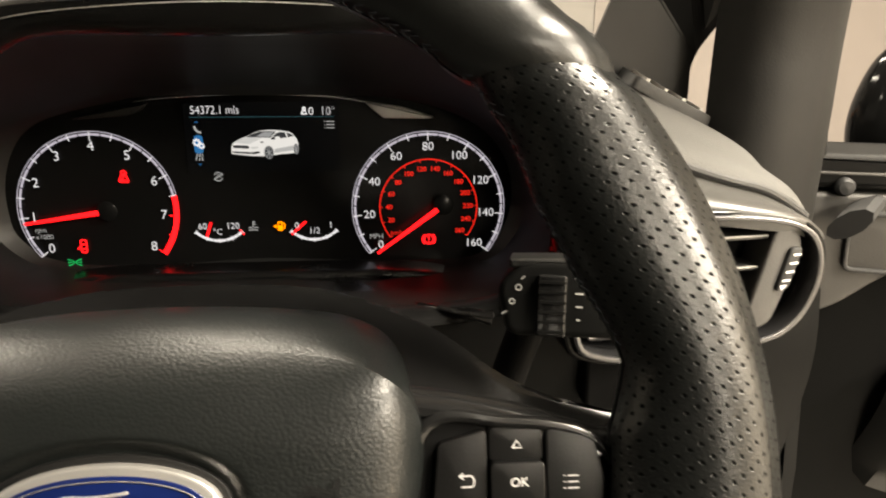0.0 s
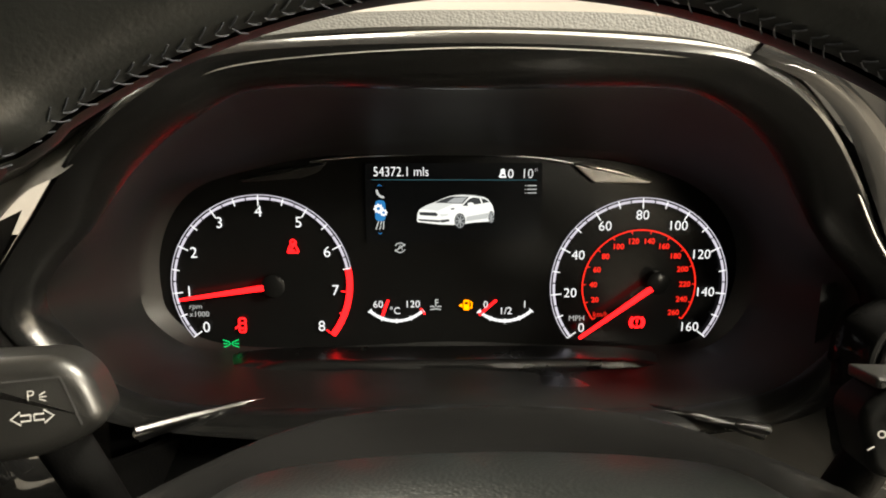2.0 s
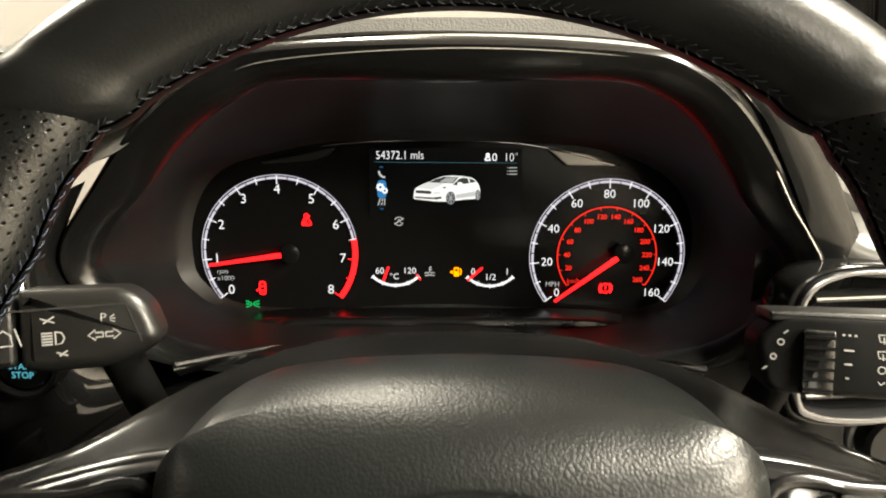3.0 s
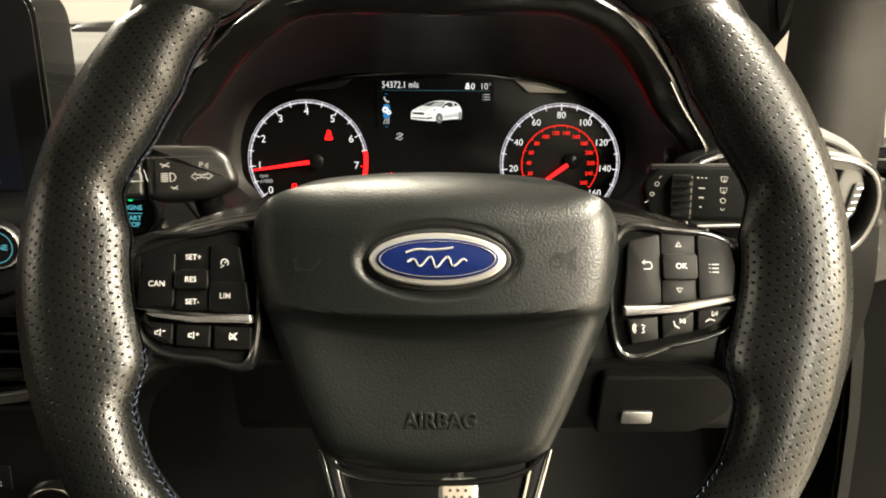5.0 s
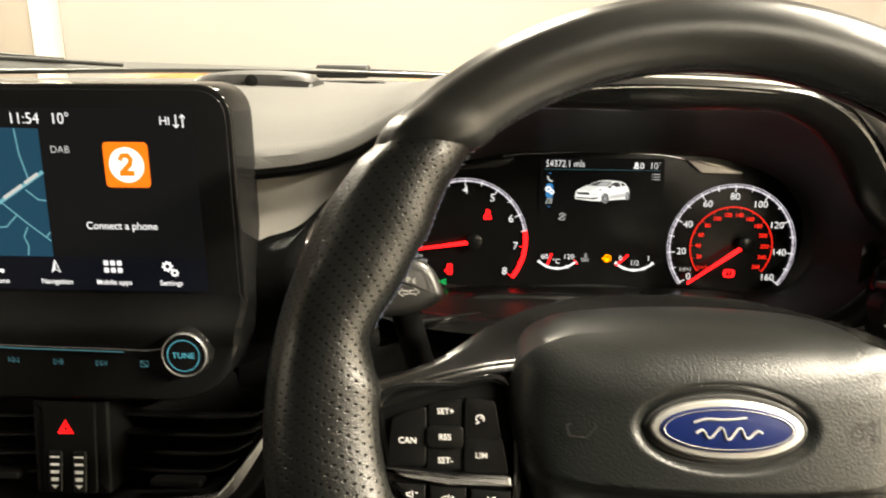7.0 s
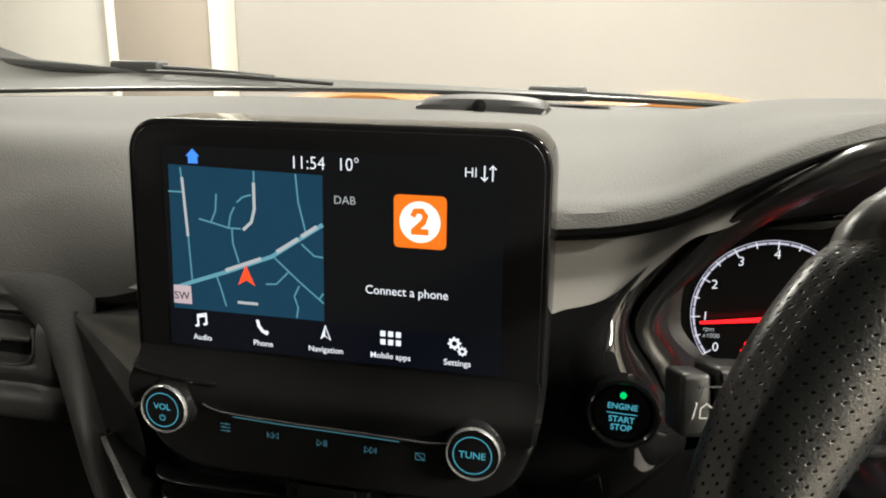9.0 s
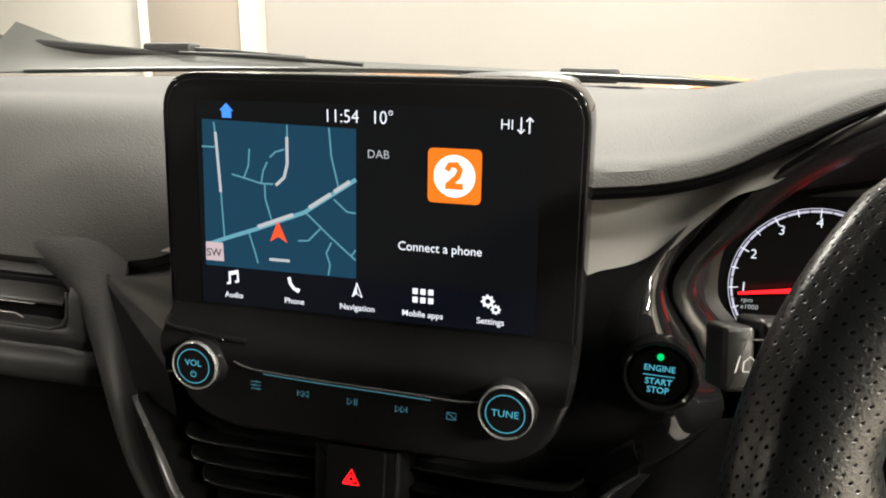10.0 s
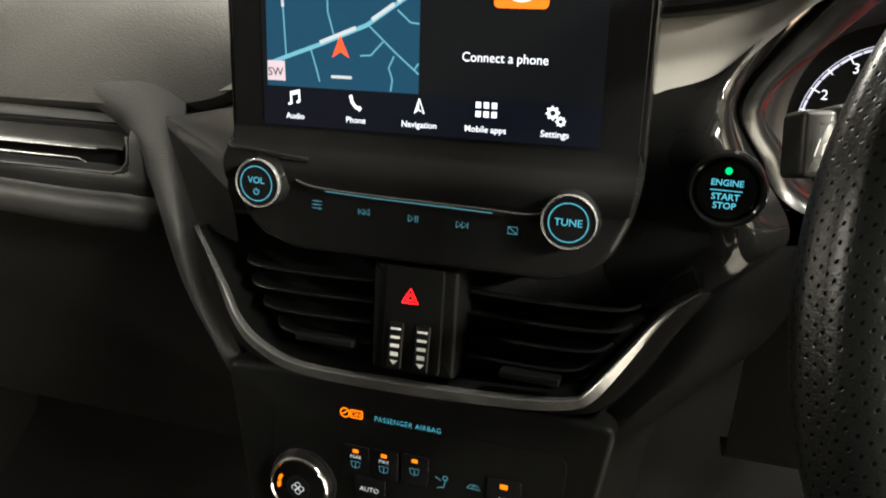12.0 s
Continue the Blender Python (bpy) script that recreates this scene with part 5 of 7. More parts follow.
text("HI", 0.0068, 0.0756, 0.0443, Z + 0.0005, LIT_WHITE, glass)
icon("arrows_symbol", [mm((82.3, 48), (82.3, 40.6)), mm((80.7, 42.4), (82.3, 40.6), (83.9, 42.4)), mm((86.3, 40.6), (86.3, 48)), mm((84.7, 46.2), (86.3, 48), (87.9, 46.2))], 0.0007, LIT_WHITE, glass, Z + 0.0005)
text("DAB", 0.0060, 0.0112, 0.0272, Z + 0.0005, LIT_GREY, glass)
tile = part("station_tile", flat_poly(rounded(mm((37, 5), (64, 5), (64, 32), (37, 32)), 0.003, 5), Z + 0.0004), LIT_ORANGE, glass, "orange square tile with a white disc", flat=True)
part("disc", flat_poly(arc(0.0505, 0.0185, 0.0105, 0, 354, 59), Z + 0.0006), glow("lit_disc", (0.95, 0.86, 0.78), 1.0), tile, flat=True)
part("disc_mark", strokes([mm((46.8, 21.2), (48.2, 24.0), (51.5, 24.2), (53.4, 21.8), (52.3, 18.6), (47.4, 13.9)), mm((46.0, 13.6), (55.0, 13.6))], 0.0031, Z + 0.0008), LIT_ORANGE, tile, flat=True)
text("Connect a phone", 0.0066, 0.0435, -0.0188, Z + 0.0005, LIT_WHITE, glass, bold=0.00006, wide=0.95)
for cx, s in ((-0.0735, "Audio"), (-0.0372, "Phone"), (-0.0010, "Navigation"), (0.0350, "Mobile apps"), (0.0708, "Settings")):
    text(s, 0.0046, cx, -0.0545, Z + 0.0007, LIT_WHITE, glass, bold=0.00007)
icon("music_symbol", [mm((-75.6, -47.8), (-75.6, -41.5), (-70.6, -40.2), (-70.6, -46.5)), mm((-75.6, -42.6), (-70.6, -41.4)), mm((-77.5, -48.0), (-75.4, -47.4)), mm((-72.5, -46.8), (-70.4, -46.2))], 0.0013, LIT_WHITE, glass, Z + 0.0007)
icon("handset_symbol", [mm((-39.9, -41.2), (-39.2, -44.6), (-37.2, -47.2), (-34.2, -48.8)), mm((-40.4, -42.4), (-39.2, -41.6)), mm((-35.6, -48.4), (-34.0, -47.3))], 0.0019, LIT_WHITE, glass, Z + 0.0007)
part("compass_symbol", flat_poly(mm((-3.9, -48.8), (-1.0, -40.2), (-1.0, -46.6)), Z + 0.0007), LIT_WHITE, glass, flat=True)
icon("compass_edge", [mm((-1.0, -40.6), (1.9, -48.6), (-1.0, -46.6))], 0.0006, LIT_WHITE, glass, Z + 0.0008)
ap = bmesh.new()
for i in range(3):
    for j in range(2):
        flat_poly(box_outline(0.0296 + 0.0042 * i, -0.0482 + 0.0046 * j, 0.0324 + 0.0042 * i, -0.0451 + 0.0046 * j, 0.0003), Z + 0.0007, ap)
part("apps_symbol", ap, LIT_WHITE, glass, flat=True)
part("settings_symbol", gear(0.0692, -0.0438, 0.0036, Z + 0.0007, gear(0.0734, -0.0478, 0.0027, Z + 0.0007)), LIT_WHITE, glass, flat=True)

# ---------------------------------------------------------------- control strip with two knobs
PM = basis((AXIS, 0.3040, 1.0400), 4)
ctl = thing("audio_control_panel", PM, "gloss black audio control strip with two round knobs", "control panel")
shape = rounded([(-0.111, 0.016), (-0.1085, 0.000), (-0.097, -0.024), (-0.074, -0.034), (0.080, -0.034), (0.104, -0.022), (0.114, 0.004), (0.1155, 0.016)][::-1], [0.004, 0.02, 0.02, 0.02, 0.02, 0.02, 0.02, 0.004], 6)
part("panel", slab(shape, -0.050, -0.003, 0.005, 4), GLOSS, ctl, "gloss black panel")
sweep = []
for z, y, half in ((1.0722, .3330, .1150), (1.0718, .3216, .1152), (1.0690, .3204, .1153), (1.0640, .3165, .1154), (1.0590, .3105, .1152), (1.0550, .3066, .1148), (1.0500, .3052, .1140), (1.0440, .3056, .1130)):
    sweep.append([(AXIS - half + 0.001, y + 0.030, z), (AXIS - half, y + 0.006, z), (AXIS - half + 0.004, y + 0.0008, z), (AXIS - half * 0.9, y, z), (AXIS, y, z), (AXIS + half * 0.9, y, z), (AXIS + half - 0.003, y + 0.0008, z), (AXIS + half + 0.001, y + 0.006, z), (AXIS + half, y + 0.030, z)])
sw = part("sweep", sheet(sweep, 24, 60), GLOSS, ctl, "black surface sweeping from the screen to the strip")
sw.matrix_parent_inverse = PM.inverted()
lp = part("brow", tube(spline([(AXIS - 0.1140, .3210, 1.0640), (AXIS - 0.108, .3085, 1.0625), (AXIS - 0.09, .3065, 1.0610), (AXIS - 0.07, .3070, 1.0590), (AXIS - 0.06, .3085, 1.0575)], 20), 0.0016, 8), PIANO, ctl)
lp.matrix_parent_inverse = PM.inverted()


def knob(cx, cy, r, caption, parent, label):
    k = part("knob", lathe([(r * 1.10, -0.004), (r * 1.08, -0.0015), (r * 1.02, 0.0), (r * 0.99, 0.004), (r * 0.97, 0.0058)], 56, (cx, cy)), COLLAR, parent, label)
    part("knob_ring", lathe([(r * 0.985, 0.0050), (r * 0.98, 0.0066), (r * 0.955, 0.0075), (r * 0.925, 0.0074), (r * 0.900, 0.0064)], 56, (cx, cy)), SATIN, k, "satin silver ring")
    part("knob_face", lathe([(r * 0.905, 0.0062), (r * 0.87, 0.0069), (0.0, 0.0072)], 48, (cx, cy)), SCREEN_BLACK, k, "gloss black knob face")
    part("light_ring", band((cx, cy), r * 0.672, r * 0.706, 0, 360, 0.0077, 48), LIT_CYAN, k, "thin cyan light ring")
    text(caption, r * 0.36, cx, cy + (0.0018 if caption == "VOL" else 0), 0.0078, LIT_CYAN, k, bold=0.00006, wide=1.05)
    return k


kv = knob(-0.0865, 0.0045, 0.0138, "VOL", ctl, "volume knob with a satin silver ring")
icon("power_symbol", [arc(-0.0865, 0.0002, 0.0016, 120, 420, 12), mm((-86.5, 0.4), (-86.5, 2.2))], 0.0004, LIT_CYAN, kv, 0.0078)
knob(0.0840, 0.0010, 0.0140, "TUNE", ctl, "tuning knob with a satin silver ring")
part("light_bar", tube(spline([(-0.066, 0.0075, 0.0008), (-0.055, 0.0045, 0.0012), (-0.02, 0.0030, 0.0012), (0.03, 0.0022, 0.0012), (0.060, 0.0015, 0.0012), (0.072, 0.0032, 0.0008)], 40), 0.0008, 8, squash=0.7), TRIM_METAL, ctl, "thin silver bar")
part("light_line", strokes([mm((-48, 2.9), (-20, 1.9), (20, 1.2), (45, 0.6))], 0.0006, 0.0020), LIT_CYANDIM, ctl, "cyan light line", flat=True)


def sym(cx, cy, kind, parent=None, mat=None, z=-0.0026, s=1.0):
    """Outline symbols of the audio strip."""
    if kind == "sliders":
        ln = [[(cx - 3, cy + k * 2), (cx + 3, cy + k * 2)] for k in (-1, 0, 1)] + [[(cx + dx, cy + k * 2 - 0.8), (cx + dx, cy + k * 2 + 0.8)] for k, dx in ((-1, 1.5), (0, -1), (1, 0.5))]
    elif kind == "prev":
        ln = [[(cx - 3.2, cy - 1.7), (cx - 3.2, cy + 1.7)]] + [[(cx + d, cy - 1.7), (cx + d, cy + 1.7), (cx + d - 2.8, cy), (cx + d, cy - 1.7)] for d in (0, 3)]
    elif kind == "next":
        ln = [[(cx + 3.2, cy - 1.7), (cx + 3.2, cy + 1.7)]] + [[(cx - d, cy - 1.7), (cx - d, cy + 1.7), (cx - d + 2.8, cy), (cx - d, cy - 1.7)] for d in (0, 3)]
    elif kind == "play":
        ln = [[(cx - 2.6, cy - 1.8), (cx - 2.6, cy + 1.8), (cx + 0.3, cy), (cx - 2.6, cy - 1.8)], [(cx + 1.4, cy - 1.8), (cx + 1.4, cy + 1.8)], [(cx + 2.6, cy - 1.8), (cx + 2.6, cy + 1.8)]]
    else:
        ln = [[(cx - 2.4, cy - 1.8), (cx + 2.4, cy - 1.8), (cx + 2.4, cy + 1.8), (cx - 2.4, cy + 1.8), (cx - 2.4, cy - 1.8)], [(cx - 2.2, cy + 1.6), (cx + 2.2, cy - 1.6)]]
    return icon("key_symbol", [mm(*l) for l in ln], 0.0004 * s, mat or LIT_CYANDIM, parent or ctl, z)


for cx, cy, kd in ((-55, -6, "sliders"), (-27, -7.2, "prev"), (1, -8, "play"), (28, -8.4, "next"), (55, -8.4, "off")):
    sym(cx, cy, kd)

# pointed wing on the passenger side of the screen: a gloss black blade in front of a satin facet
T, T2 = Vector((-.6440, .3815, 1.0605)), Vector((-.6455, .3825, 1.0550))
WA, WB, WC, WD = Vector((-.550, .3420, 1.0795)), Vector((-.550, .3120, 1.0550)), Vector((-.550, .3090, 1.0360)), Vector((-.550, .3150, 1.0020))


def facet(name, a, b, bow, mat, label, a0=T, b0=T):
    """A slightly bowed facet fanning out from the wing's point."""
    rows = []
    for i in range(7):
        f = i / 6
        p, q = a0.lerp(b0, f), a.lerp(b, f)
        rise = Vector((0, -bow, bow * 0.6)) * (1 - (2 * f - 1) ** 2)
        rows.append([p, p.lerp(q, 0.35) + rise * 0.5, p.lerp(q, 0.7) + rise * 0.9, q + rise])
    return part(name, sheet(rows, 10, 14), mat, dash, label)


facet("wing_top", WA, WB, 0.0015, WING, "gloss black top facet of the pointed wing")
facet("wing_front", WB, WC, 0.0006, WING, "gloss black front facet of the pointed wing", T, T2)
facet("wing_blade", WC, WD, -0.002, VANE, "black blade under the pointed wing", T2, Vector((-.600, .345, 1.000)))
part("wing_tip", tube([T + Vector((0.001, 0, 0.0002)), T.lerp(WA, 0.04)], 0.0011, 8), GUNMETAL, dash)
part("wing_back", sheet([[T, T.lerp(WA, 0.5), WA], [T + Vector((0, 0.02, -0.01)), T.lerp(WA, 0.5) + Vector((0, 0.03, 0.0)), WA + Vector((0, 0.05, 0.0))]], 4, 8), SHADED_PLASTIC, dash)
part("left_band", sheet([[(-.627, .398, 1.0755), (-.625, .400, 1.0765), (-.622, .404, 1.077)], [(-.59, .378, 1.0825), (-.59, .386, 1.088), (-.588, .398, 1.092)], [(-.548, .345, 1.090), (-.548, .358, 1.100), (-.548, .38, 1.108)]], 12, 8), BAND, dash, "satin grey plastic corner between pad and screen")

# gloss panel round the start button
PB = basis((-0.2815, 0.3352, 1.0555), 4, -3)
GP = [[(-.337, .360, 1.0945), (-.320, .359, 1.0985), (-.294, .359, 1.1075), (-.274, .362, 1.1260), (-.260, .371, 1.1340)],
      [(-.337, .3535, 1.082), (-.316, .348, 1.086), (-.296, .347, 1.0945), (-.281, .360, 1.106), (-.2735, .373, 1.1100)],
      [(-.337, .3490, 1.066), (-.314, .343, 1.070), (-.294, .3400, 1.0765), (-.283, .350, 1.085), (-.2795, .372, 1.0890)],
      [(-.337, .3470, 1.040), (-.314, .341, 1.043), (-.290, .3380, 1.046), (-.272, .345, 1.052), (-.262, .372, 1.0580)],
      [(-.337, .3450, 1.015), (-.314, .339, 1.015), (-.292, .3380, 1.016), (-.266, .344, 1.020), (-.244, .368, 1.0250)],
      [(-.337, .3440, .985), (-.314, .340, .985), (-.300, .3400, .985), (-.284, .346, .988), (-.262, .366, .9920)]]
part("button_panel", sheet(GP, 40, 36), PIANO, dash, "gloss black panel round the start button")
sb = thing("start_button", PB @ Matrix.Translation((0, 0, 0)), "round black engine start button with cyan lettering", "push button")
part("bezel", lathe([(0.0195, -0.004), (0.0195, 0.003), (0.0185, 0.0055), (0.0172, 0.0058), (0.0160, 0.0048), (0.0155, 0.0)], 56), GLOSS, sb, "gloss black bezel ring")
part("cap", lathe([(0.0153, 0.0), (0.0153, 0.0022), (0.0140, 0.0032), (0.0, 0.0034)], 48), COLLAR, sb, "dark satin button cap")
text("ENGINE", 0.0043, 0.0, 0.0038, 0.0042, LIT_CYAN, sb, bold=0.0001)
part("bar", flat_poly(mm((-7.6, -0.1), (7.6, -0.1), (7.6, 0.35), (-7.6, 0.35)), 0.0042), LIT_CYAN, sb, flat=True)
text("START", 0.0045, 0.0, -0.0032, 0.0042, LIT_CYAN, sb, bold=0.0001)
text("STOP", 0.0045, 0.0, -0.0076, 0.0042, LIT_CYAN, sb, bold=0.0001)
part("indicator", lathe([(0.0017, 0.003), (0.0017, 0.0042), (0.0, 0.0046)], 12, (0.0, 0.0098)), LIT_GREEN, sb, "green indicator light")
# ---------------------------------------------------------------- centre vents and silver trim
KM = basis((AXIS, 0.3070, 0.9870), 12)
vent = thing("centre_vents", KM, "two black centre air vents framed by a silver trim", "air vent")


def kz(x, z):
    """From the car's x and height to the vent face."""
    return (x - AXIS, (z - 0.987) / math.cos(radians(12)))


UO = [(-.5868, 1.0095), (-.5708, .9759), (-.5567, .9541), (-.5393, .9398), (-.5079, .9306), (-.4432, .9295), (-.3935, .9315), (-.3473, .9356), (-.3305, .9439), (-.3131, .9673), (-.2989, .9893), (-.2862, 1.0070)]
UI = [(-.5850, 1.0085), (-.5597, .9773), (-.5471, .9589), (-.5300, .9463), (-.5009, .9385), (-.4438, .9387), (-.3942, .9401), (-.3482, .9438), (-.3371, .9503), (-.3195, .9737), (-.3049, .9928), (-.2872, 1.0060)]
uo = spline([(*kz(*p), 0) for p in UO], 70)
ui = spline([(*kz(*p), 0) for p in UI], 70)
tb = bmesh.new()
dep = [0.004 + 0.010 * (abs(2 * i / 69 - 1)) ** 3 for i in range(70)]
rr = []
for f, z in ((0.0, -0.012), (0.0, -0.0020), (0.06, 0.0), (0.50, 0.0022), (0.78, 0.0034), (0.90, 0.0026), (1.0, -0.0030)):
    g = [1 - (1 - f) * (0.35 + 0.65 * min(1.0, 3.2 * min(i, 69 - i) / 69)) for i in range(70)]
    rr.append(ring_verts(tb, [(a.lerp(b, q).x, a.lerp(b, q).y, z - d) for a, b, d, q in zip(uo, ui, dep, g)]))
for a, b in zip(rr, rr[1:]):
    bridge(tb, a, b, closed=False)
ti = bmesh.new()
bridge(ti, ring_verts(ti, [(p.x, p.y, -0.001 - d) for p, d in zip(ui, dep)]), ring_verts(ti, [(p.x, p.y, -0.034 - d) for p, d in zip(ui, dep)]), closed=False)
part("inner_wall", ti, VANE, vent)
part("silver_trim", tb, TRIM_METAL, vent, "satin silver trim sweeping under the vents")
hole = [kz(*p) for p in UI] + [kz(-.29, 1.016), kz(-.585, 1.016)]
part("well", slab(hole, -0.060, -0.034, 0.001), CARPET, vent, "dark vent interior")
# black surround strip outside the silver
so = [(p.x + (0.005 if p.x > 0 else -0.005) * (1 if abs(p.x) > 0.07 else 0), p.y - 0.005) for p in uo]
sb_ = bmesh.new()
r0 = ring_verts(sb_, [(p[0], p[1], -0.014 - d) for p, d in zip(so, dep)])
r1 = ring_verts(sb_, [(p[0] * 0.995, p[1] + 0.004, -0.003 - d) for p, d in zip(so, dep)])
g = [1 - (0.35 + 0.65 * min(1.0, 3.2 * min(i, 69 - i) / 69)) for i in range(70)]
r2 = ring_verts(sb_, [(p.lerp(q, f).x, p.lerp(q, f).y, -0.001 - d) for p, q, d, f in zip(uo, ui, dep, g)])
bridge(sb_, r0, r1, closed=False)
bridge(sb_, r1, r2, closed=False)
part("black_surround", sb_, VANE, vent)
pc = [kz(-.461, 1.004), kz(-.4585, .9435), kz(-.4095, .9435), kz(-.411, 1.004)]
col = part("centre_column", slab(rounded(pc, 0.003, 4), -0.050, -0.001, 0.003), VANE, vent, "black column between the vents")
part("column_face", slab(rounded([kz(-.4525, 1.003), kz(-.4515, .9445), kz(-.4175, .9445), kz(-.4185, 1.003)], 0.003, 4), -0.004, 0.0012, 0.001), VANE, col)
tx, ty = kz(-.4370, .9868)
icon("hazard_symbol", [[(tx - 0.0046, ty - 0.0036), (tx + 0.0046, ty - 0.0036), (tx, ty + 0.0044), (tx - 0.0046, ty - 0.0036), (tx, ty - 0.0036)], [(tx - 0.0022, ty - 0.0021), (tx + 0.0022, ty - 0.0021), (tx, ty + 0.0016), (tx - 0.0022, ty - 0.0021), (tx, ty - 0.0021)]], 0.0009, LIT_RED, col, 0.0018, "red hazard triangle")
for cx in (-.4436, -.4280):
    th = part("thumbwheel", slab(box_outline(kz(cx, 0)[0] - 0.0042, kz(0, .946)[1], kz(cx, 0)[0] + 0.0042, kz(0, .972)[1], 0.0015), 0.0, 0.0030, 0.0012), BUTTON, col, "ribbed vent thumbwheel")
    for i, w in enumerate((0.0058, 0.0054, 0.0050, 0.0044)):
        zz = kz(0, .9685 - 0.0047 * i)[1]
        part("rib", block(kz(cx, 0)[0] - w / 2, zz - (0.0005 + 0.0002 * i), 0.0028, kz(cx, 0)[0] + w / 2, zz + (0.0005 + 0.0002 * i), 0.0037), PRINT, th)
    zz = kz(0, .9500)[1]
    part("arrow", flat_poly([(kz(cx, 0)[0] - 0.0024, zz + 0.001), (kz(cx, 0)[0], zz - 0.0016), (kz(cx, 0)[0] + 0.0024, zz + 0.001)], 0.0034), PRINT, th, flat=True)


def vane(x0, x1, z, mat, dep0=-0.010):
    x0, y0 = kz(x0, z)
    x1 = kz(x1, z)[0]
    path = spline([(x0, y0 + 0.0035, dep0 - 0.012), (x0 + 0.010 * (1 if x1 > x0 else -1), y0 + 0.0005, dep0), ((x0 + x1) / 2, y0 - 0.001, dep0), (x1, y0, dep0)], 18)
    v = part("vane", sheet([[tuple(p) for p in path], [(p.x, p.y - 0.001, p.z - 0.010) for p in path], [(p.x, p.y - 0.003, p.z - 0.022) for p in path]], 8, 18, 0.0012), mat, vent)
    part("edge", tube(path, 0.0007, 6), COLLAR if x0 < x1 else VANE, v)
    return v


for x0, zz in ((-.553, .990), (-.549, .978), (-.541, .966), (-.530, .954)):
    vane(x0, -.464, zz, VANE)
for x1, zz in ((-.315, .990), (-.319, .978), (-.328, .966), (-.338, .954)):
    vane(x1, -.408, zz, VANE, -0.018)
for x0, x1, zz in ((-.508, -.471, .9535), (-.385, -.352, .951)):
    part("vane_tab", slab(box_outline(kz(x0, 0)[0], kz(0, zz)[1] - 0.002, kz(x1, 0)[0], kz(0, zz)[1] + 0.0025, 0.0012), -0.012, -0.002, 0.0012), VANE, vent, "small vent tab")

# ---------------------------------------------------------------- climate panel
LM = basis((AXIS, 0.2960, 0.8960), 4)
cli = thing("climate_panel", LM, "black climate control panel with two silver knobs", "control panel")
part("panel", slab(rounded([(-0.098, -0.105), (0.098, -0.105), (0.118, 0.034), (0.085, 0.036), (-0.085, 0.036), (-0.118, 0.034)], 0.008, 5), -0.040, -0.001, 0.004), VANE, cli, "matte black panel")
part("key_field", slab(rounded([(-0.088, -0.085), (0.088, -0.085), (0.094, 0.014), (-0.085, 0.014)], 0.01, 5), -0.002, -0.0004, 0.0002), VANE, cli)


def cz(x, z):
    return (x - AXIS, z - 0.896)


ax, ay = cz(-.4745, .9115)
icon("airbag_symbol", [arc(ax, ay, 0.0028, 0, 360, 16), [(ax - 0.002, ay - 0.0012), (ax + 0.0018, ay + 0.0014)]], 0.0008, LIT_CLIMATE, cli, 0.0006, "amber passenger airbag symbol")
part("lit_box", hollow(box_outline(ax + 0.0032, ay - 0.0026, ax + 0.0112, ay + 0.0026, 0.0006), box_outline(ax + 0.0038, ay - 0.0020, ax + 0.0106, ay + 0.0020, 0.0004), 0.0002, 0.0007, 0.0001), LIT_CLIMATE, cli)
text("ON", 0.0040, ax + 0.0072, ay, 0.0008, LIT_CLIMATE, cli, bold=0.0001)
text("PASSENGER AIRBAG", 0.0047, *cz(-.4355, .9110), 0.0006, LIT_CYAN, cli, wide=0.88, bold=-0.00004, space=1.12)


def climate_knob(x, z, warm):
    cx, cy = cz(x, z)
    k = part("knob", lathe([(0.0222, -0.002), (0.0222, 0.0005), (0.0205, 0.0015), (0.0199, 0.0066)], 56, (cx, cy)), COLLAR, cli, "knob with a bright metal rim")
    part("knob_ring", lathe([(0.0200, 0.0062), (0.0198, 0.0076), (0.0190, 0.0085), (0.0182, 0.0086), (0.0174, 0.0078)], 56, (cx, cy)), CHROME, k, "bright metal ring")
    part("knob_face", lathe([(0.0174, 0.0070), (0.0165, 0.0077), (0.0, 0.0079)], 48, (cx, cy)), SCREEN_BLACK, k, "gloss black knob face")
    return k, cx, cy


k1, cx, cy = climate_knob(-.502, .859, True)
for a in (150, 172):
    part("level_mark", band((cx, cy), 0.0120, 0.0138, a, a + 16, 0.0085, 6), LIT_CLIMATE, k1, "amber fan level mark")
icon("fan_symbol", [arc(cx + 0.0022 * math.cos(radians(q)), cy + 0.0022 * math.sin(radians(q)), 0.0018, 0, 360, 10) for q in (0, 90, 180, 270)], 0.0004, LIT_GREY, k1, 0.0085)
k2, cx, cy = climate_knob(-.338, .857, False)
part("cold_mark", band((cx, cy), 0.0135, 0.0155, 150, 185, 0.0085, 8), LIT_HOME, k2, "blue temperature mark")
text("HI", 0.0075, cx + 0.001, cy, 0.0085, LIT_WHITE, k2)
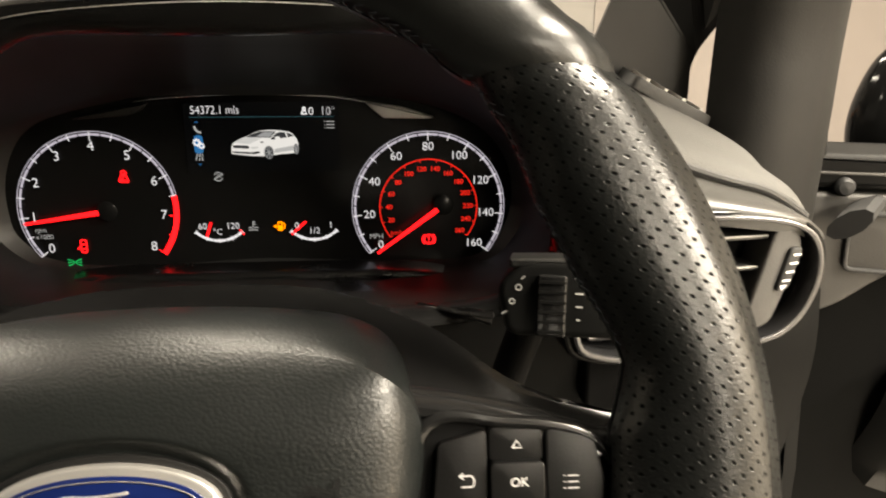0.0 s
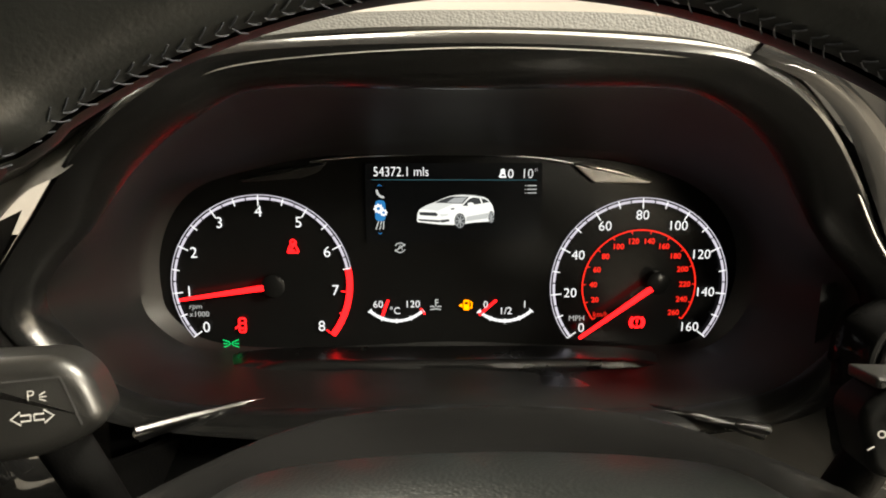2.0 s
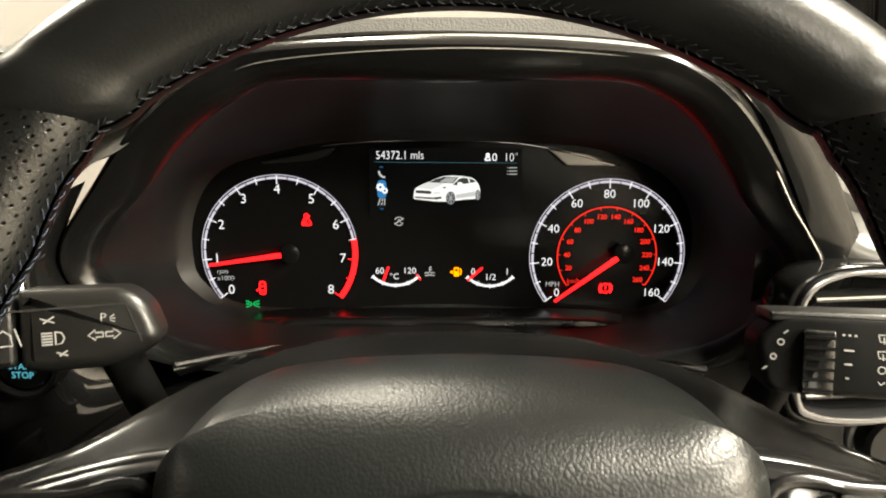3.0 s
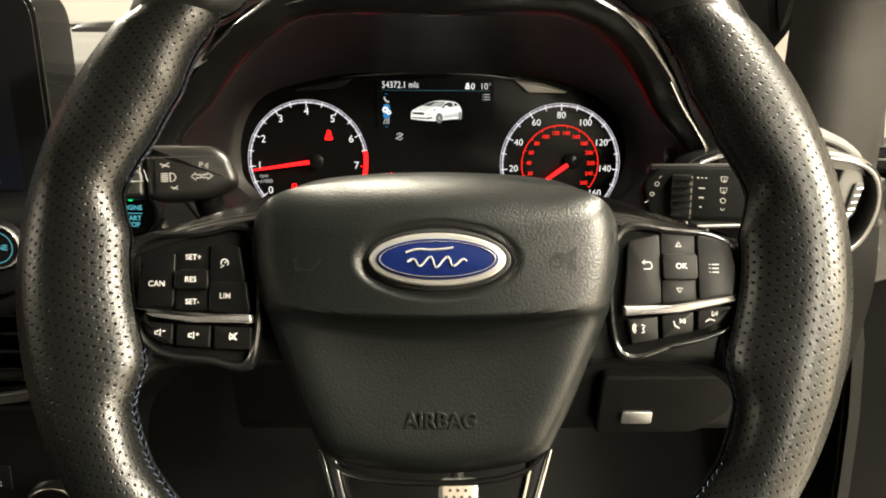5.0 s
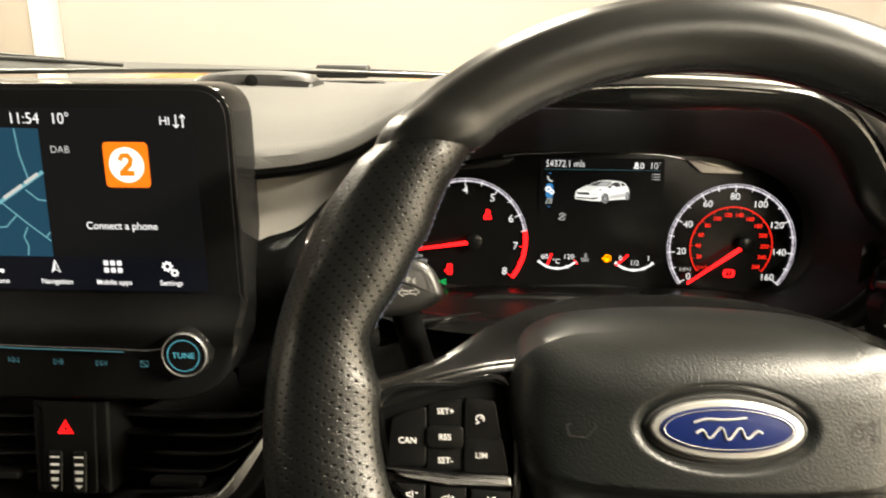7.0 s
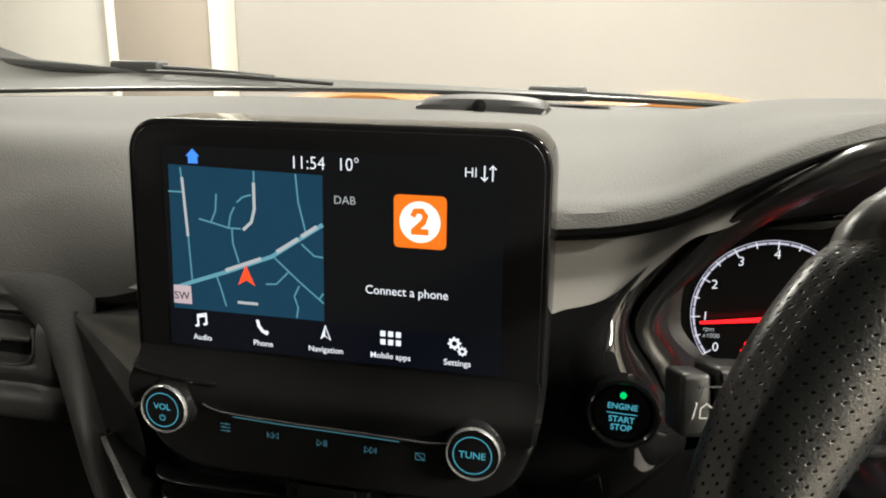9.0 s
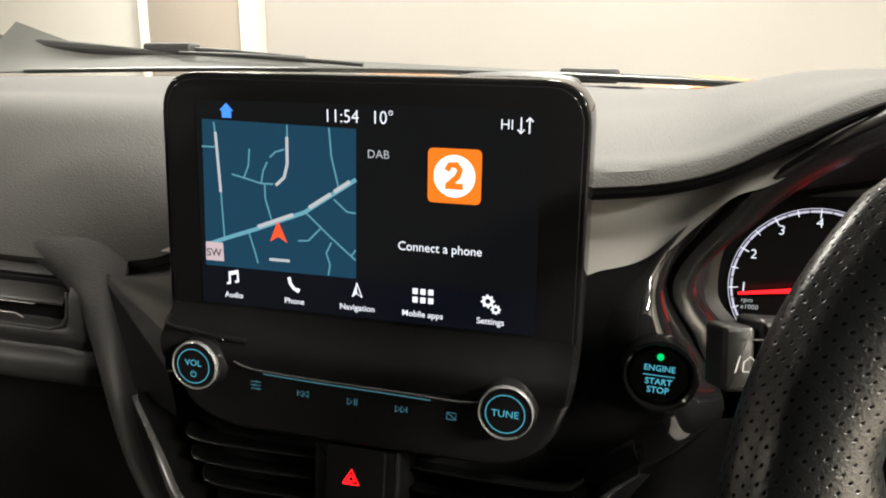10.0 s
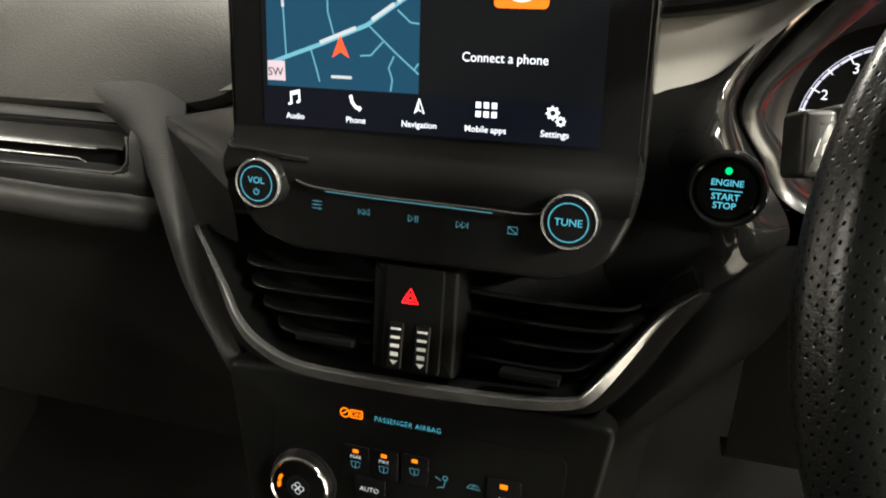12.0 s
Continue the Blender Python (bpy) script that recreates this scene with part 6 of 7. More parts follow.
for x, z, s in ((-.4670, .8835, "REAR"), (-.4490, .8840, "MAX"), (-.4300, .8850, "")):
    key = part("key", slab(box_outline(*cz(x - 0.0085, z - 0.012), *cz(x + 0.0085, z + 0.008), 0.002), 0.0, 0.0012, 0.0006), SCREEN_BLACK, cli)
    part("key_light", flat_poly(box_outline(*cz(x - 0.0018, z + 0.0035), *cz(x + 0.0018, z + 0.0058), 0.0005), 0.0018), LIT_CLIMATE, key, "amber key light", flat=True)
    if s:
        text(s, 0.0030, *cz(x, z + 0.0008), 0.0018, LIT_GREY, key)
    gx, gy = cz(x, z - (0.004 if s else 0.002))
    icon("heat_symbol", [[(gx - 0.0030, gy + 0.0016), (gx + 0.0030, gy + 0.0016), (gx + 0.0022, gy - 0.0020), (gx - 0.0022, gy - 0.0020), (gx - 0.0030, gy + 0.0016)], [(gx, gy + 0.001), (gx, gy - 0.003)]], 0.0004, LIT_CYANDIM, key, 0.0018)
for x, z, s in ((-.4580, .8640, "AUTO"), (-.3770, .8765, "A/C")):
    key = part("key", slab(box_outline(*cz(x - 0.010, z - 0.006), *cz(x + 0.010, z + 0.008 + (0.005 if s == "A/C" else 0)), 0.002), 0.0, 0.0012, 0.0006), SCREEN_BLACK, cli)
    text(s, 0.0044, *cz(x, z), 0.0018, LIT_GREY, key)
    if s == "A/C":
        part("key_light", flat_poly(box_outline(*cz(x - 0.0022, z + 0.0070), *cz(x + 0.0022, z + 0.0100), 0.0005), 0.0018), LIT_CLIMATE, key, "amber key light", flat=True)
gx, gy = cz(-.4130, .8790)
icon("seat_symbol", [arc(gx + 0.0015, gy + 0.0030, 0.0014, 0, 360, 10), [(gx + 0.0015, gy + 0.0012), (gx + 0.0008, gy - 0.003), (gx - 0.003, gy - 0.004)], [(gx - 0.0045, gy + 0.003), (gx - 0.001, gy + 0.001)]], 0.0005, LIT_CYANDIM, cli, 0.0008)
gx, gy = cz(-.3945, .8800)
icon("recirculate_symbol", [[(gx - 0.004, gy - 0.001), (gx - 0.002, gy + 0.0016), (gx + 0.002, gy + 0.0016), (gx + 0.004, gy - 0.001), (gx - 0.004, gy - 0.001)], arc(gx, gy, 0.0010, 0, 270, 8)], 0.0004, LIT_CYANDIM, cli, 0.0008)

# ---------------------------------------------------------------- driver's side vent
VM = basis((0.170, 0.3600, 1.0560), 3, 6)
sv = thing("side_vent", VM, "metal-rimmed side air vent at the dash end", "air vent")
VO = [(-.078, -.028), (-.066, -.041), (-.030, -.045), (.030, -.040), (.052, -.030), (.063, -.010), (.064, .010), (.055, .025), (.030, .033), (-.015, .036), (-.060, .036), (-.080, .020)]
vo = [Vector((p.x, p.y)) for p in spline([(a, b, 0) for a, b in VO], 90, True)]
vi = [Vector((p.x * 0.945 - 0.0005, p.y * 0.925)) for p in vo]
part("rim", hollow(vo, vi, -0.02, 0.005, 0.0016), GUNMETAL, sv, "dark satin metal vent rim")
part("outer_rim", hollow([p * 1.05 for p in vo], vo, -0.02, 0.002, 0.002), GLOSS, sv, "gloss black outer rim")
part("well", slab(vi, -0.034, -0.022, 0.001), CARPET, sv)
for zz in (.020, .0025, -.015, -.032):
    v = part("vane", block(-0.066, zz - 0.0012, -0.022, 0.036, zz + 0.0012, -0.003, 0.0008), MATTE, sv)
    # pale tube drawn for the highlight on the vane's front edge
    part("edge", tube([(-0.066, zz + 0.0008, -0.0032), (0.034, zz + 0.0008, -0.0032)], 0.0006, 6), BAND, v, "pale line standing in for the vane edge's highlight")
pl = rounded([(.020, -.034), (.038, -.030), (.053, .012), (.050, .024), (.036, .027)], 0.006, 5)
cpan = part("control_plate", slab(pl, -0.02, 0.0012, 0.0018), TRIM_GREY, sv, "grey plate with thumbwheel")
thm = rounded([(.0375, -.010), (.0455, -.009), (.0520, .015), (.0440, .015)], 0.003, 5)
tw = part("thumbwheel", slab(thm, 0.0, 0.0034, 0.0014), MATTE, cpan, "black thumbwheel with pale ribs")
for i in range(4):
    f = i / 3.0
    cx, cy = 0.0430 + 0.0050 * f, -0.0035 + 0.0145 * f
    part("rib", flat_poly([(cx - 0.0024, cy - 0.0007), (cx + 0.0024, cy - 0.0004), (cx + 0.0026, cy + 0.0008), (cx - 0.0022, cy + 0.0005)], 0.0038), PRINT, tw, flat=True)
part("arrow", flat_poly([(0.0395, -0.0062), (0.0440, -0.0060), (0.0408, -0.0090)], 0.0038), PRINT, tw, flat=True)

# ---------------------------------------------------------------- lower dash
low = thing("lower_dash", Matrix.Translation((0, 0, 0)), "black plastic lower dashboard under the steering column", "dashboard")
part("knee_panel", sheet([[(x, .405, 1.03), (x, .40, .98), (x, .418, .90), (x, .436, .845), (x, .47, .835)] for x in (-.25, -.1, .1, .26)], 10, 20, 0.004), VANE, low)
LB = basis((0.110, 0.4110, 0.881), -14)
lid = part("lid", slab(rounded([(-0.056, 0.026), (0.060, 0.026), (0.056, -0.010), (0.030, -0.034), (-0.056, -0.036)][::-1], 0.008, 5), -0.006, 0.005, 0.003), SHADED_PLASTIC, low, "dark satin storage lid")
lid.matrix_local = LB
part("lid_latch", slab(box_outline(-0.036, -0.022, -0.010, -0.009, 0.003), 0.004, 0.0075, 0.001), TRIM_METAL, lid, "small silver latch")
icon("lid_line", [mm((-44, 6), (20, 6), (12, -4))], 0.0010, GLOSS, lid, 0.0056)
hs = thing("headlight_switch", basis((0.168, 0.385, 0.985), 2), "round black headlight switch with a bright ring", "rotary switch")
part("plate", slab(box_outline(-0.055, -0.026, 0.05, 0.026, 0.008, 5), -0.02, 0.0, 0.003), GLOSS, hs)
part("ring", lathe([(0.0215, -0.001), (0.0215, 0.003), (0.0200, 0.0045), (0.0185, 0.003)], 40), SATIN, hs)
part("dial", lathe([(0.0180, 0.0), (0.0172, 0.012), (0.0150, 0.0145), (0.0, 0.0150)], 40), BUTTON, hs)
def pedal(x, y, z, tilt, wide, label):
    """A metal-faced pedal pad with a rubber field and studs, hanging on its lever."""
    t = thing("pedal", basis((x, y, z), tilt), label, "pedal")
    o = rounded([(-wide * 0.42, -0.045), (wide * 0.42, -0.045), (wide * 0.5, 0.012), (wide * 0.44, 0.024), (-wide * 0.44, 0.024), (-wide * 0.5, 0.012)], 0.006, 5)
    part("plate", slab(o, -0.006, 0.0, 0.002), SATIN, t, "brushed metal pedal plate")
    field = part("rubber_field", slab(inset(o, 0.0055), -0.001, 0.0012, 0.0006), PEDAL_PAD, t, "pale pad field with warm light in its colour")
    for j in range(5):
        n = 4 if j % 2 else 3
        for i in range(n):
            part("stud", lathe([(0.0018, 0.001), (0.0018, 0.0024), (0.0, 0.0030)], 10, ((i - (n - 1) / 2) * wide * 0.19, 0.010 - 0.0075 * j)), RUBBER, field)
    part("lever", tube(spline([(0, 0.0, -0.006), (0, 0.04, -0.03), (0, 0.16, -0.05)], 10), 0.008, 10), MATTE, t)


pedal(-0.0560, 0.600, 0.657, 28, 0.048, "metal brake pedal with dark studs in the footwell")

# ---------------------------------------------------------------- steering column and stalks
colm = thing("steering_column", Matrix.Translation((-0.079, 0, 0)), "black plastic steering column shroud", "steering column")
bm = bmesh.new()
rings = []
for y, w, top, bot in ((.205, .055, 1.020, .955), (.215, .060, 1.030, .945), (.26, .070, 1.030, .93), (.32, .088, 1.029, .925), (.37, .098, 1.029, .92), (.40, .102, 1.026, .92)):
    c, h = (top + bot) / 2, (top - bot) / 2
    rings.append(ring_verts(bm, [(w * math.copysign(abs(math.cos(a)) ** 0.55, math.cos(a)), y, c + h * math.copysign(abs(math.sin(a)) ** 0.55, math.sin(a))) for a in [2 * math.pi * i / 48 for i in range(48)]]))
for a, b in zip(rings, rings[1:]):
    bridge(bm, a, b)
bm.faces.new(rings[0])
part("shroud", bm, COLLAR, colm)
part("seam", tube([(-0.100, 0.43, 0.985), (-0.082, 0.32, 0.980), (-0.070, 0.26, 0.98)], 0.0012, 6), RUBBER, colm)


def stalk(name, m, s, label):
    """A flat paddle; s = 1 points to the right, -1 to the left."""
    t = thing(name, m, label, "stalk")
    long_ = 1.0 if s < 0 else 1.30
    o = rounded([(s * -0.006, -0.012), (s * 0.006, -0.0155), (s * 0.030, -0.0155), (s * 0.0375, -0.0135), (s * 0.0375, 0.0175), (s * -0.002, 0.0160), (s * -0.010, 0.009), (s * -0.015, -0.006)], [0.007, 0.007, 0.005, 0.003, 0.003, 0.008, 0.007, 0.007], 5)
    if s > 0:
        o = rounded([(-0.003, -0.0175), (0.046, -0.0165), (0.053, 0.0), (0.048, 0.0165), (0.002, 0.0155), (-0.007, 0.004)], 0.005, 5)
    o = [Vector((p.x * long_, p.y)) for p in o]
    part("paddle", slab(o, -0.026, 0.0, 0.0055 if s < 0 else 0.0035, 5), STALK if s < 0 else VANE, t, "dark satin paddle")
    if s > 0:
        part("top_edge", slab(rounded([(s * -0.004, 0.0115), (s * long_ * 0.046, 0.0140), (s * long_ * 0.045, 0.0180), (s * -0.004, 0.0155)], 0.001, 3), -0.026, -0.0005, 0.0015), FASCIA, t)
    part("root", tube(spline([(s * -0.010, -0.066, -0.050), (s * -0.001, -0.036, -0.036), (s * 0.008, -0.006, -0.020)], 12), 0.0085, 16), SHADED_PLASTIC, t)
    return t


ls = stalk("indicator_stalk", basis((-0.2100, 0.2820, 1.0914), 14, 14), -1, "dark indicator stalk with white printed symbols")


def line_arrow(cx, cy, d, s=1.0):
    """Outline of a fat arrow; d = 1 right, -1 left."""
    q = [(0, 1), (3, 1), (3, 2.3), (6, 0), (3, -2.3), (3, -1), (0, -1), (0, 1)]
    return [((cx + d * a * s) / 1000, (cy + b * s) / 1000) for a, b in q]


icon("arrow_symbol", [line_arrow(-7, -2, -1, 0.9), line_arrow(-6, -2, 1, 0.9)], 0.0006, PAINT_GREY, ls, 0.0005)
text("P", 0.0048, -0.0066, 0.0045, 0.0005, PAINT_GREY, ls)
icon("ray_symbol", [mm((-4.2, 4.5), (-2.4, 5.5)), mm((-4.2, 4.0), (-2.2, 4.0)), mm((-4.2, 3.4), (-2.4, 2.6))], 0.0004, PAINT_GREY, ls, 0.0005)
lx, lyy = -24, -2
icon("beam_symbol", [[((lx + a) / 1000, (lyy + b) / 1000) for a, b in ((0, 2.5), (2.2, 2.0), (3.2, 0), (2.2, -2.0), (0, -2.5), (0, 2.5))]] + [[((lx - 1) / 1000, (lyy + k) / 1000), ((lx - 5) / 1000, (lyy + k) / 1000)] for k in (-2.2, -1.1, 0, 1.1, 2.2)] +
     [mm((-29, 6), (-24, 4)), mm((-28, 4), (-24, 6.5)), mm((-24, -7.5), (-20, -9)), mm((-23, -9), (-20, -7))], 0.0006, PAINT_GREY, ls, 0.0005)
icon("lane_symbol", [mm((-48, -4), (-46, 3)), mm((-36, -4), (-38, 3)), mm((-45, -3.5), (-44.5, 0.5), (-42, 2.5), (-39.5, 0.5), (-39, -3.5), (-45, -3.5))], 0.0006, PAINT_GREY, ls, 0.0005)
part("button", slab(box_outline(-0.0520, -0.0125, -0.0390, 0.0145, 0.0026, 4), -0.022, -0.0016, 0.0024), STALK, ls, "dark end button")
part("groove", strokes([mm((2, 9.5), (-44, 9.5)), mm((2, 9.5), (7, -6))], 0.0007, 0.0004), RUBBER, ls, flat=True)

rs = stalk("wiper_stalk", basis((0.0510, 0.2830, 1.0810), 14, -12), 1, "dark wiper stalk with white printed symbols")
wh = part("thumb_roller", slab(box_outline(0.0085, -0.0165, 0.0205, 0.0095, 0.0012), -0.01, 0.0028, 0.0012), COLLAR, rs, "black ribbed roller")
for i in range(6):
    part("rib", block(0.0090, -0.015 + 0.0042 * i, 0.0024, 0.0200, -0.0138 + 0.0042 * i, 0.0034), VANE, wh)
icon("speed_marks", [mm((23, 8), (24, 8)), mm((25.2, 8), (26.2, 8)), mm((27.4, 8), (28.4, 8)), mm((24, 2), (27.6, 2)), mm((24.4, -3.5), (27.2, -3.5)), mm((25, -9), (26.4, -9))], 0.0007, PAINT_GREY, rs, 0.0005)


def wiper_symbol(cx, cy):
    return [mm((cx - 1.9, cy + 1.5), (cx + 1.9, cy + 1.5), (cx + 1.3, cy - 1.2), (cx - 1.3, cy - 1.2), (cx - 1.9, cy + 1.5)), mm((cx, cy + 0.6), (cx + 0.3, cy - 2.0))]


icon("wiper_symbols", wiper_symbol(38, 7.5) + wiper_symbol(38, 1) + [arc(0.038, -0.0048, 0.0014, 0, 360, 10), mm((36.8, -9.4), (38, -10.6), (39.2, -9.4))], 0.0004, PAINT_GREY, rs, 0.0005)
icon("rear_symbols", wiper_symbol(54, 6.5) + wiper_symbol(54, 0) + [arc(0.054, -0.0065, 0.0012, 0, 360, 10)], 0.0004, PAINT_GREY, rs, 0.0005)
icon("end_symbols", [arc(0.0005, 0.0035, 0.0012, 0, 360, 10), arc(-0.0020, -0.0025, 0.0011, 0, 360, 10), mm((-6, -8), (-4, -6.6)), mm((1.4, 7), (3, 8.4))], 0.0005, PAINT_GREY, rs, 0.0006)

# ---------------------------------------------------------------- steering wheel
c22, s22 = math.cos(radians(22)), math.sin(radians(22))
WM = Matrix(((1, 0, 0, -0.0790), (0, s22, -c22, 0.1817), (0, c22, s22, 1.0643), (0, 0, 0, 1)))
wheel = thing("steering_wheel", WM, "black leather steering wheel with perforated grips and buttons", "steering wheel")
RIN = [(-180, .151), (-165, .148), (-155, .151), (-145, .156), (-120, .157), (-90, .157), (-60, .157), (-35, .156), (-25, .151), (-15, .148), (0, .151), (8, .152), (16, .150), (24, .146), (34, .147), (42, .154), (50, .1575), (90, .1570), (130, .1575), (138, .154), (146, .147), (156, .146), (164, .150), (172, .152), (180, .151)]


def rim_point(a, ph, grow=0.0):
    """Point on the rim: a degrees round the wheel, ph round the tube (0 outwards, 90 to the driver)."""
    t = radians(a)
    aw = (a + 180) % 360 - 180
    ri = float(np.interp(aw, [p[0] for p in RIN], [p[1] for p in RIN]))
    ro = 0.1915
    if math.sin(t) < -0.80:
        k = min(1.0, (-math.sin(t) - 0.80) / 0.12)
        flat_r = 0.172 / -math.sin(t)
        ro2 = min(ro, flat_r)
        ri, ro = ri + (min(ri, flat_r - 0.033) - ri) * k, ro + (ro2 - ro) * k
    rc, hw = (ro + ri) / 2, (ro - ri) / 2
    cp, sp = math.cos(radians(ph)), math.sin(radians(ph))
    hw += grow
    up = math.degrees(math.asin(max(-1.0, min(1.0, math.sin(t)))))
    root = 0.0095 * float(np.interp(up, (-25, -19, 6, 13), (0, 1, 1, 0)))
    crease = -0.0011 * math.exp(-((ph - 38) / 9.0) ** 2)
    dz = 0.0165 + grow + crease
    r = rc + (hw + crease) * cp - root * max(0.0, -cp) ** 3
    return Vector((r * math.cos(t), r * math.sin(t), dz * sp + (0.002 if sp > 0 else 0)))


def rim_piece(name, a0, a1, skew0, skew1, mat, label, n):
    bm = bmesh.new()
    uvl = bm.loops.layers.uv.new("UVMap")
    m = 40
    grid = []
    for i in range(n + 1):
        f = i / n
        row = []
        for j in range(m + 1):
            ph = 360 * j / m - 180
            a = (a0 + skew0 * math.cos(radians(ph))) * (1 - f) + (a1 + skew1 * math.cos(radians(ph))) * f
            e = min(i, n - i)
            row.append(bm.verts.new(rim_point(a, ph, -0.0016 if e == 0 else ((0.0004 if name == "rim_top" else -0.0010) if e == 1 else (0.0009 if name == "rim_top" and e < 4 else 0)))))
        grid.append(row)
    for i in range(n):
        for j in range(m):
            fc = bm.faces.new((grid[i][j], grid[i + 1][j], grid[i + 1][j + 1], grid[i][j + 1]))
            for lp, (ii, jj) in zip(fc.loops, ((i, j), (i + 1, j), (i + 1, j + 1), (i, j + 1))):
                lp[uvl].uv = (0.175 * radians(abs(a1 - a0)) * ii / n, 0.108 * jj / m)
    bmesh.ops.remove_doubles(bm, verts=bm.verts, dist=1e-6)
    ob = part(name, bm, mat, wheel, label)
    return ob


rim_piece("rim_top", 44, 136, -4.8, 4.8, LEATHER, "smooth black leather top of the rim", 60)
rim_piece("rim_grip", 136, 236, 4.8, 0, PERF, "perforated black leather grip", 70)
rim_piece("rim_grip", 304, 404, 0, -4.8, PERF, "perforated black leather grip", 70)
rim_piece("rim_bottom", 236, 304, 0, 0, LEATHER, "smooth black leather bottom of the rim", 40)


jig = random.Random(4)


def stitches(a0, a1, mat, ph0):
    bm = bmesh.new()
    n = int(abs(a1 - a0) / 1.35)
    for i in range(n):
        a = a0 + (a1 - a0) * i / n
        for d, p0, p1 in ((0.0, ph0 - 8, ph0 - 1), (0.0, ph0 + 8, ph0 + 1)):
            j0, j1 = jig.uniform(-0.25, 0.25), jig.uniform(-1.5, 1.5)
            p, q = rim_point(a + 0.1 + j0, p0 + j1, 0.0002), rim_point(a + 1.0 + j0, p1, 0.0003)
            mid = (p + q) / 2
            mid += (mid - rim_point(a, ph0, -0.01)).normalized() * 0.0003
            tube([p, mid, q], 0.00021, 5, bm=bm)
    return part("stitching", bm, mat, wheel, "cross-stitched seam along the inner rim")


stitches(137, 165, THREAD, 180)
tagged(stitches(44, 136, THREAD_DARK, 172), kind="stuff")
stitches(15, 43, THREAD_DARK, 180)
stitches(196, 236, THREAD, 178)
stitches(304, 344, THREAD, 178)

# hub body behind the cover, and the two side spokes
HUB = rounded([(-0.086, 0.020), (-0.066, 0.034), (0.066, 0.034), (0.086, 0.020), (0.078, -0.034), (0.050, -0.084), (-0.050, -0.084), (-0.078, -0.034)][::-1], 0.02, 6)
part("hub", slab(HUB, -0.045, -0.006, 0.008, 4), MATTE, wheel)


def spoke(s):
    o = [(s * 0.060, 0.0260), (s * 0.086, 0.0270), (s * 0.118, 0.0205), (s * 0.146, 0.0125), (s * 0.168, 0.020), (s * 0.176, 0.0), (s * 0.172, -0.060), (s * 0.150, -0.066), (s * 0.141, -0.056), (s * 0.126, -0.0475), (s * 0.084, -0.0460), (s * 0.060, -0.040)]
    oo = [Vector((p.x, p.y)) for p in spline([(a, b, 0) for a, b in o], 70, True)]
    sp = part("spoke", slab(oo, -0.020, -0.0045, 0.006, 4), COLLAR, wheel, "dark satin wheel spoke")
    # raised satin edge of the button field
    f = [(s * 0.084, 0.0160), (s * 0.112, 0.0170), (s * 0.139, 0.0140), (s * 0.1475, -0.004), (s * 0.1430, -0.024), (s * 0.130, -0.041), (s * 0.105, -0.0455), (s * 0.083, -0.0440)]
    if s > 0:
        f = [(0.084, 0.0160), (0.112, 0.0185), (0.137, 0.0135), (0.1475, 0.000), (0.1490, -0.010), (0.1460, -0.0235), (0.134, -0.0320), (0.110, -0.0385), (0.083, -0.0405)]
    fo = [Vector((p.x, p.y)) for p in spline([(a, b, 0) for a, b in f], 60, True)]
    fi = [Vector(((p.x - s * 0.113) * 0.90 + s * 0.113, (p.y + 0.014) * 0.88 - 0.014)) for p in fo]
    part("field_rim", hollow(fo, fi, -0.010, -0.0008, 0.0028), RIM, sp, "gloss black rim of the button field")
    part("field", slab(fi, -0.010, -0.0042, 0.0006), GLOSS, sp)
    return sp


spl, spr = spoke(-1), spoke(1)
TOPS = [(-.156, .0065), (-.146, .0085), (-.118, .0175), (-.090, .0240), (-.05, .028), (0, .028), (.05, .028), (.090, .0240), (.118, .0175), (.146, .0085), (.156, .0065)]
ARCH = [(.0135, -.020), (.0165, -.020), (.0258, -.024), (.0440, -.057), (.0580, -.086), (.0612, -.088), (.0580, -.086), (.0440, -.057), (.0258, -.024), (.0165, -.020), (.0135, -.020)]


def shroud_row(f, back=0.0, drop=0.0):
    return [(x, b + (a - b) * f - drop, -0.010 + (z + 0.010) * f - back) for (x, b), (a, z) in zip(TOPS, ARCH)]


part("hub_shroud", sheet([shroud_row(0, -0.0075, 0.0050), shroud_row(0, -0.0070, 0.002), shroud_row(0.10, -0.0045), shroud_row(0.40, -0.002), shroud_row(0.7), shroud_row(0.93), shroud_row(1.0), shroud_row(1.0, 0.015, 0.004), shroud_row(1.0, 0.04, 0.016)], 44, 70), COLLAR, wheel, "smooth black shroud arching over the spokes")


def key(sp, pts, label="", r=0.0014, z=-0.0010):
    return part("button", slab(inset(rounded(mm(*pts), r, 4), -0.0005), -0.006, z, 0.0004), BUTTON, sp, label)


def small(lines, f=0.70):
    """The same strokes drawn smaller about their middle."""
    c = sum((Vector(p[:2]) for ln in lines for p in ln), Vector((0, 0))) / sum(len(ln) for ln in lines)
    return [[c + (Vector(p[:2]) - c) * f for p in ln] for ln in lines]


KZ = -0.0006
k = key(spl, [(-138, -18.5), (-122, -18.5), (-122, 5.5), (-129, 3.5), (-136, 0.5)])
text("CAN", 0.0037, -0.1295, -0.0085, KZ, PRINT, k, bold=0.00006)
k = key(spl, [(-120.5, -2), (-106, -2), (-106, 9.5), (-120.5, 6.5)], z=-0.0022)
text("SET+", 0.0035, -0.1133, 0.0040, -0.0018, PRINT, k, bold=0.00006)
k = key(spl, [(-120.5, -10.5), (-106, -10.5), (-106, -2.6), (-120.5, -2.6)], z=0.0006)
text("RES", 0.0035, -0.1133, -0.0066, 0.0010, PRINT, k, bold=0.00006)
k = key(spl, [(-120.5, -20), (-106, -20), (-106, -11.1), (-120.5, -11.1)], z=-0.0022)
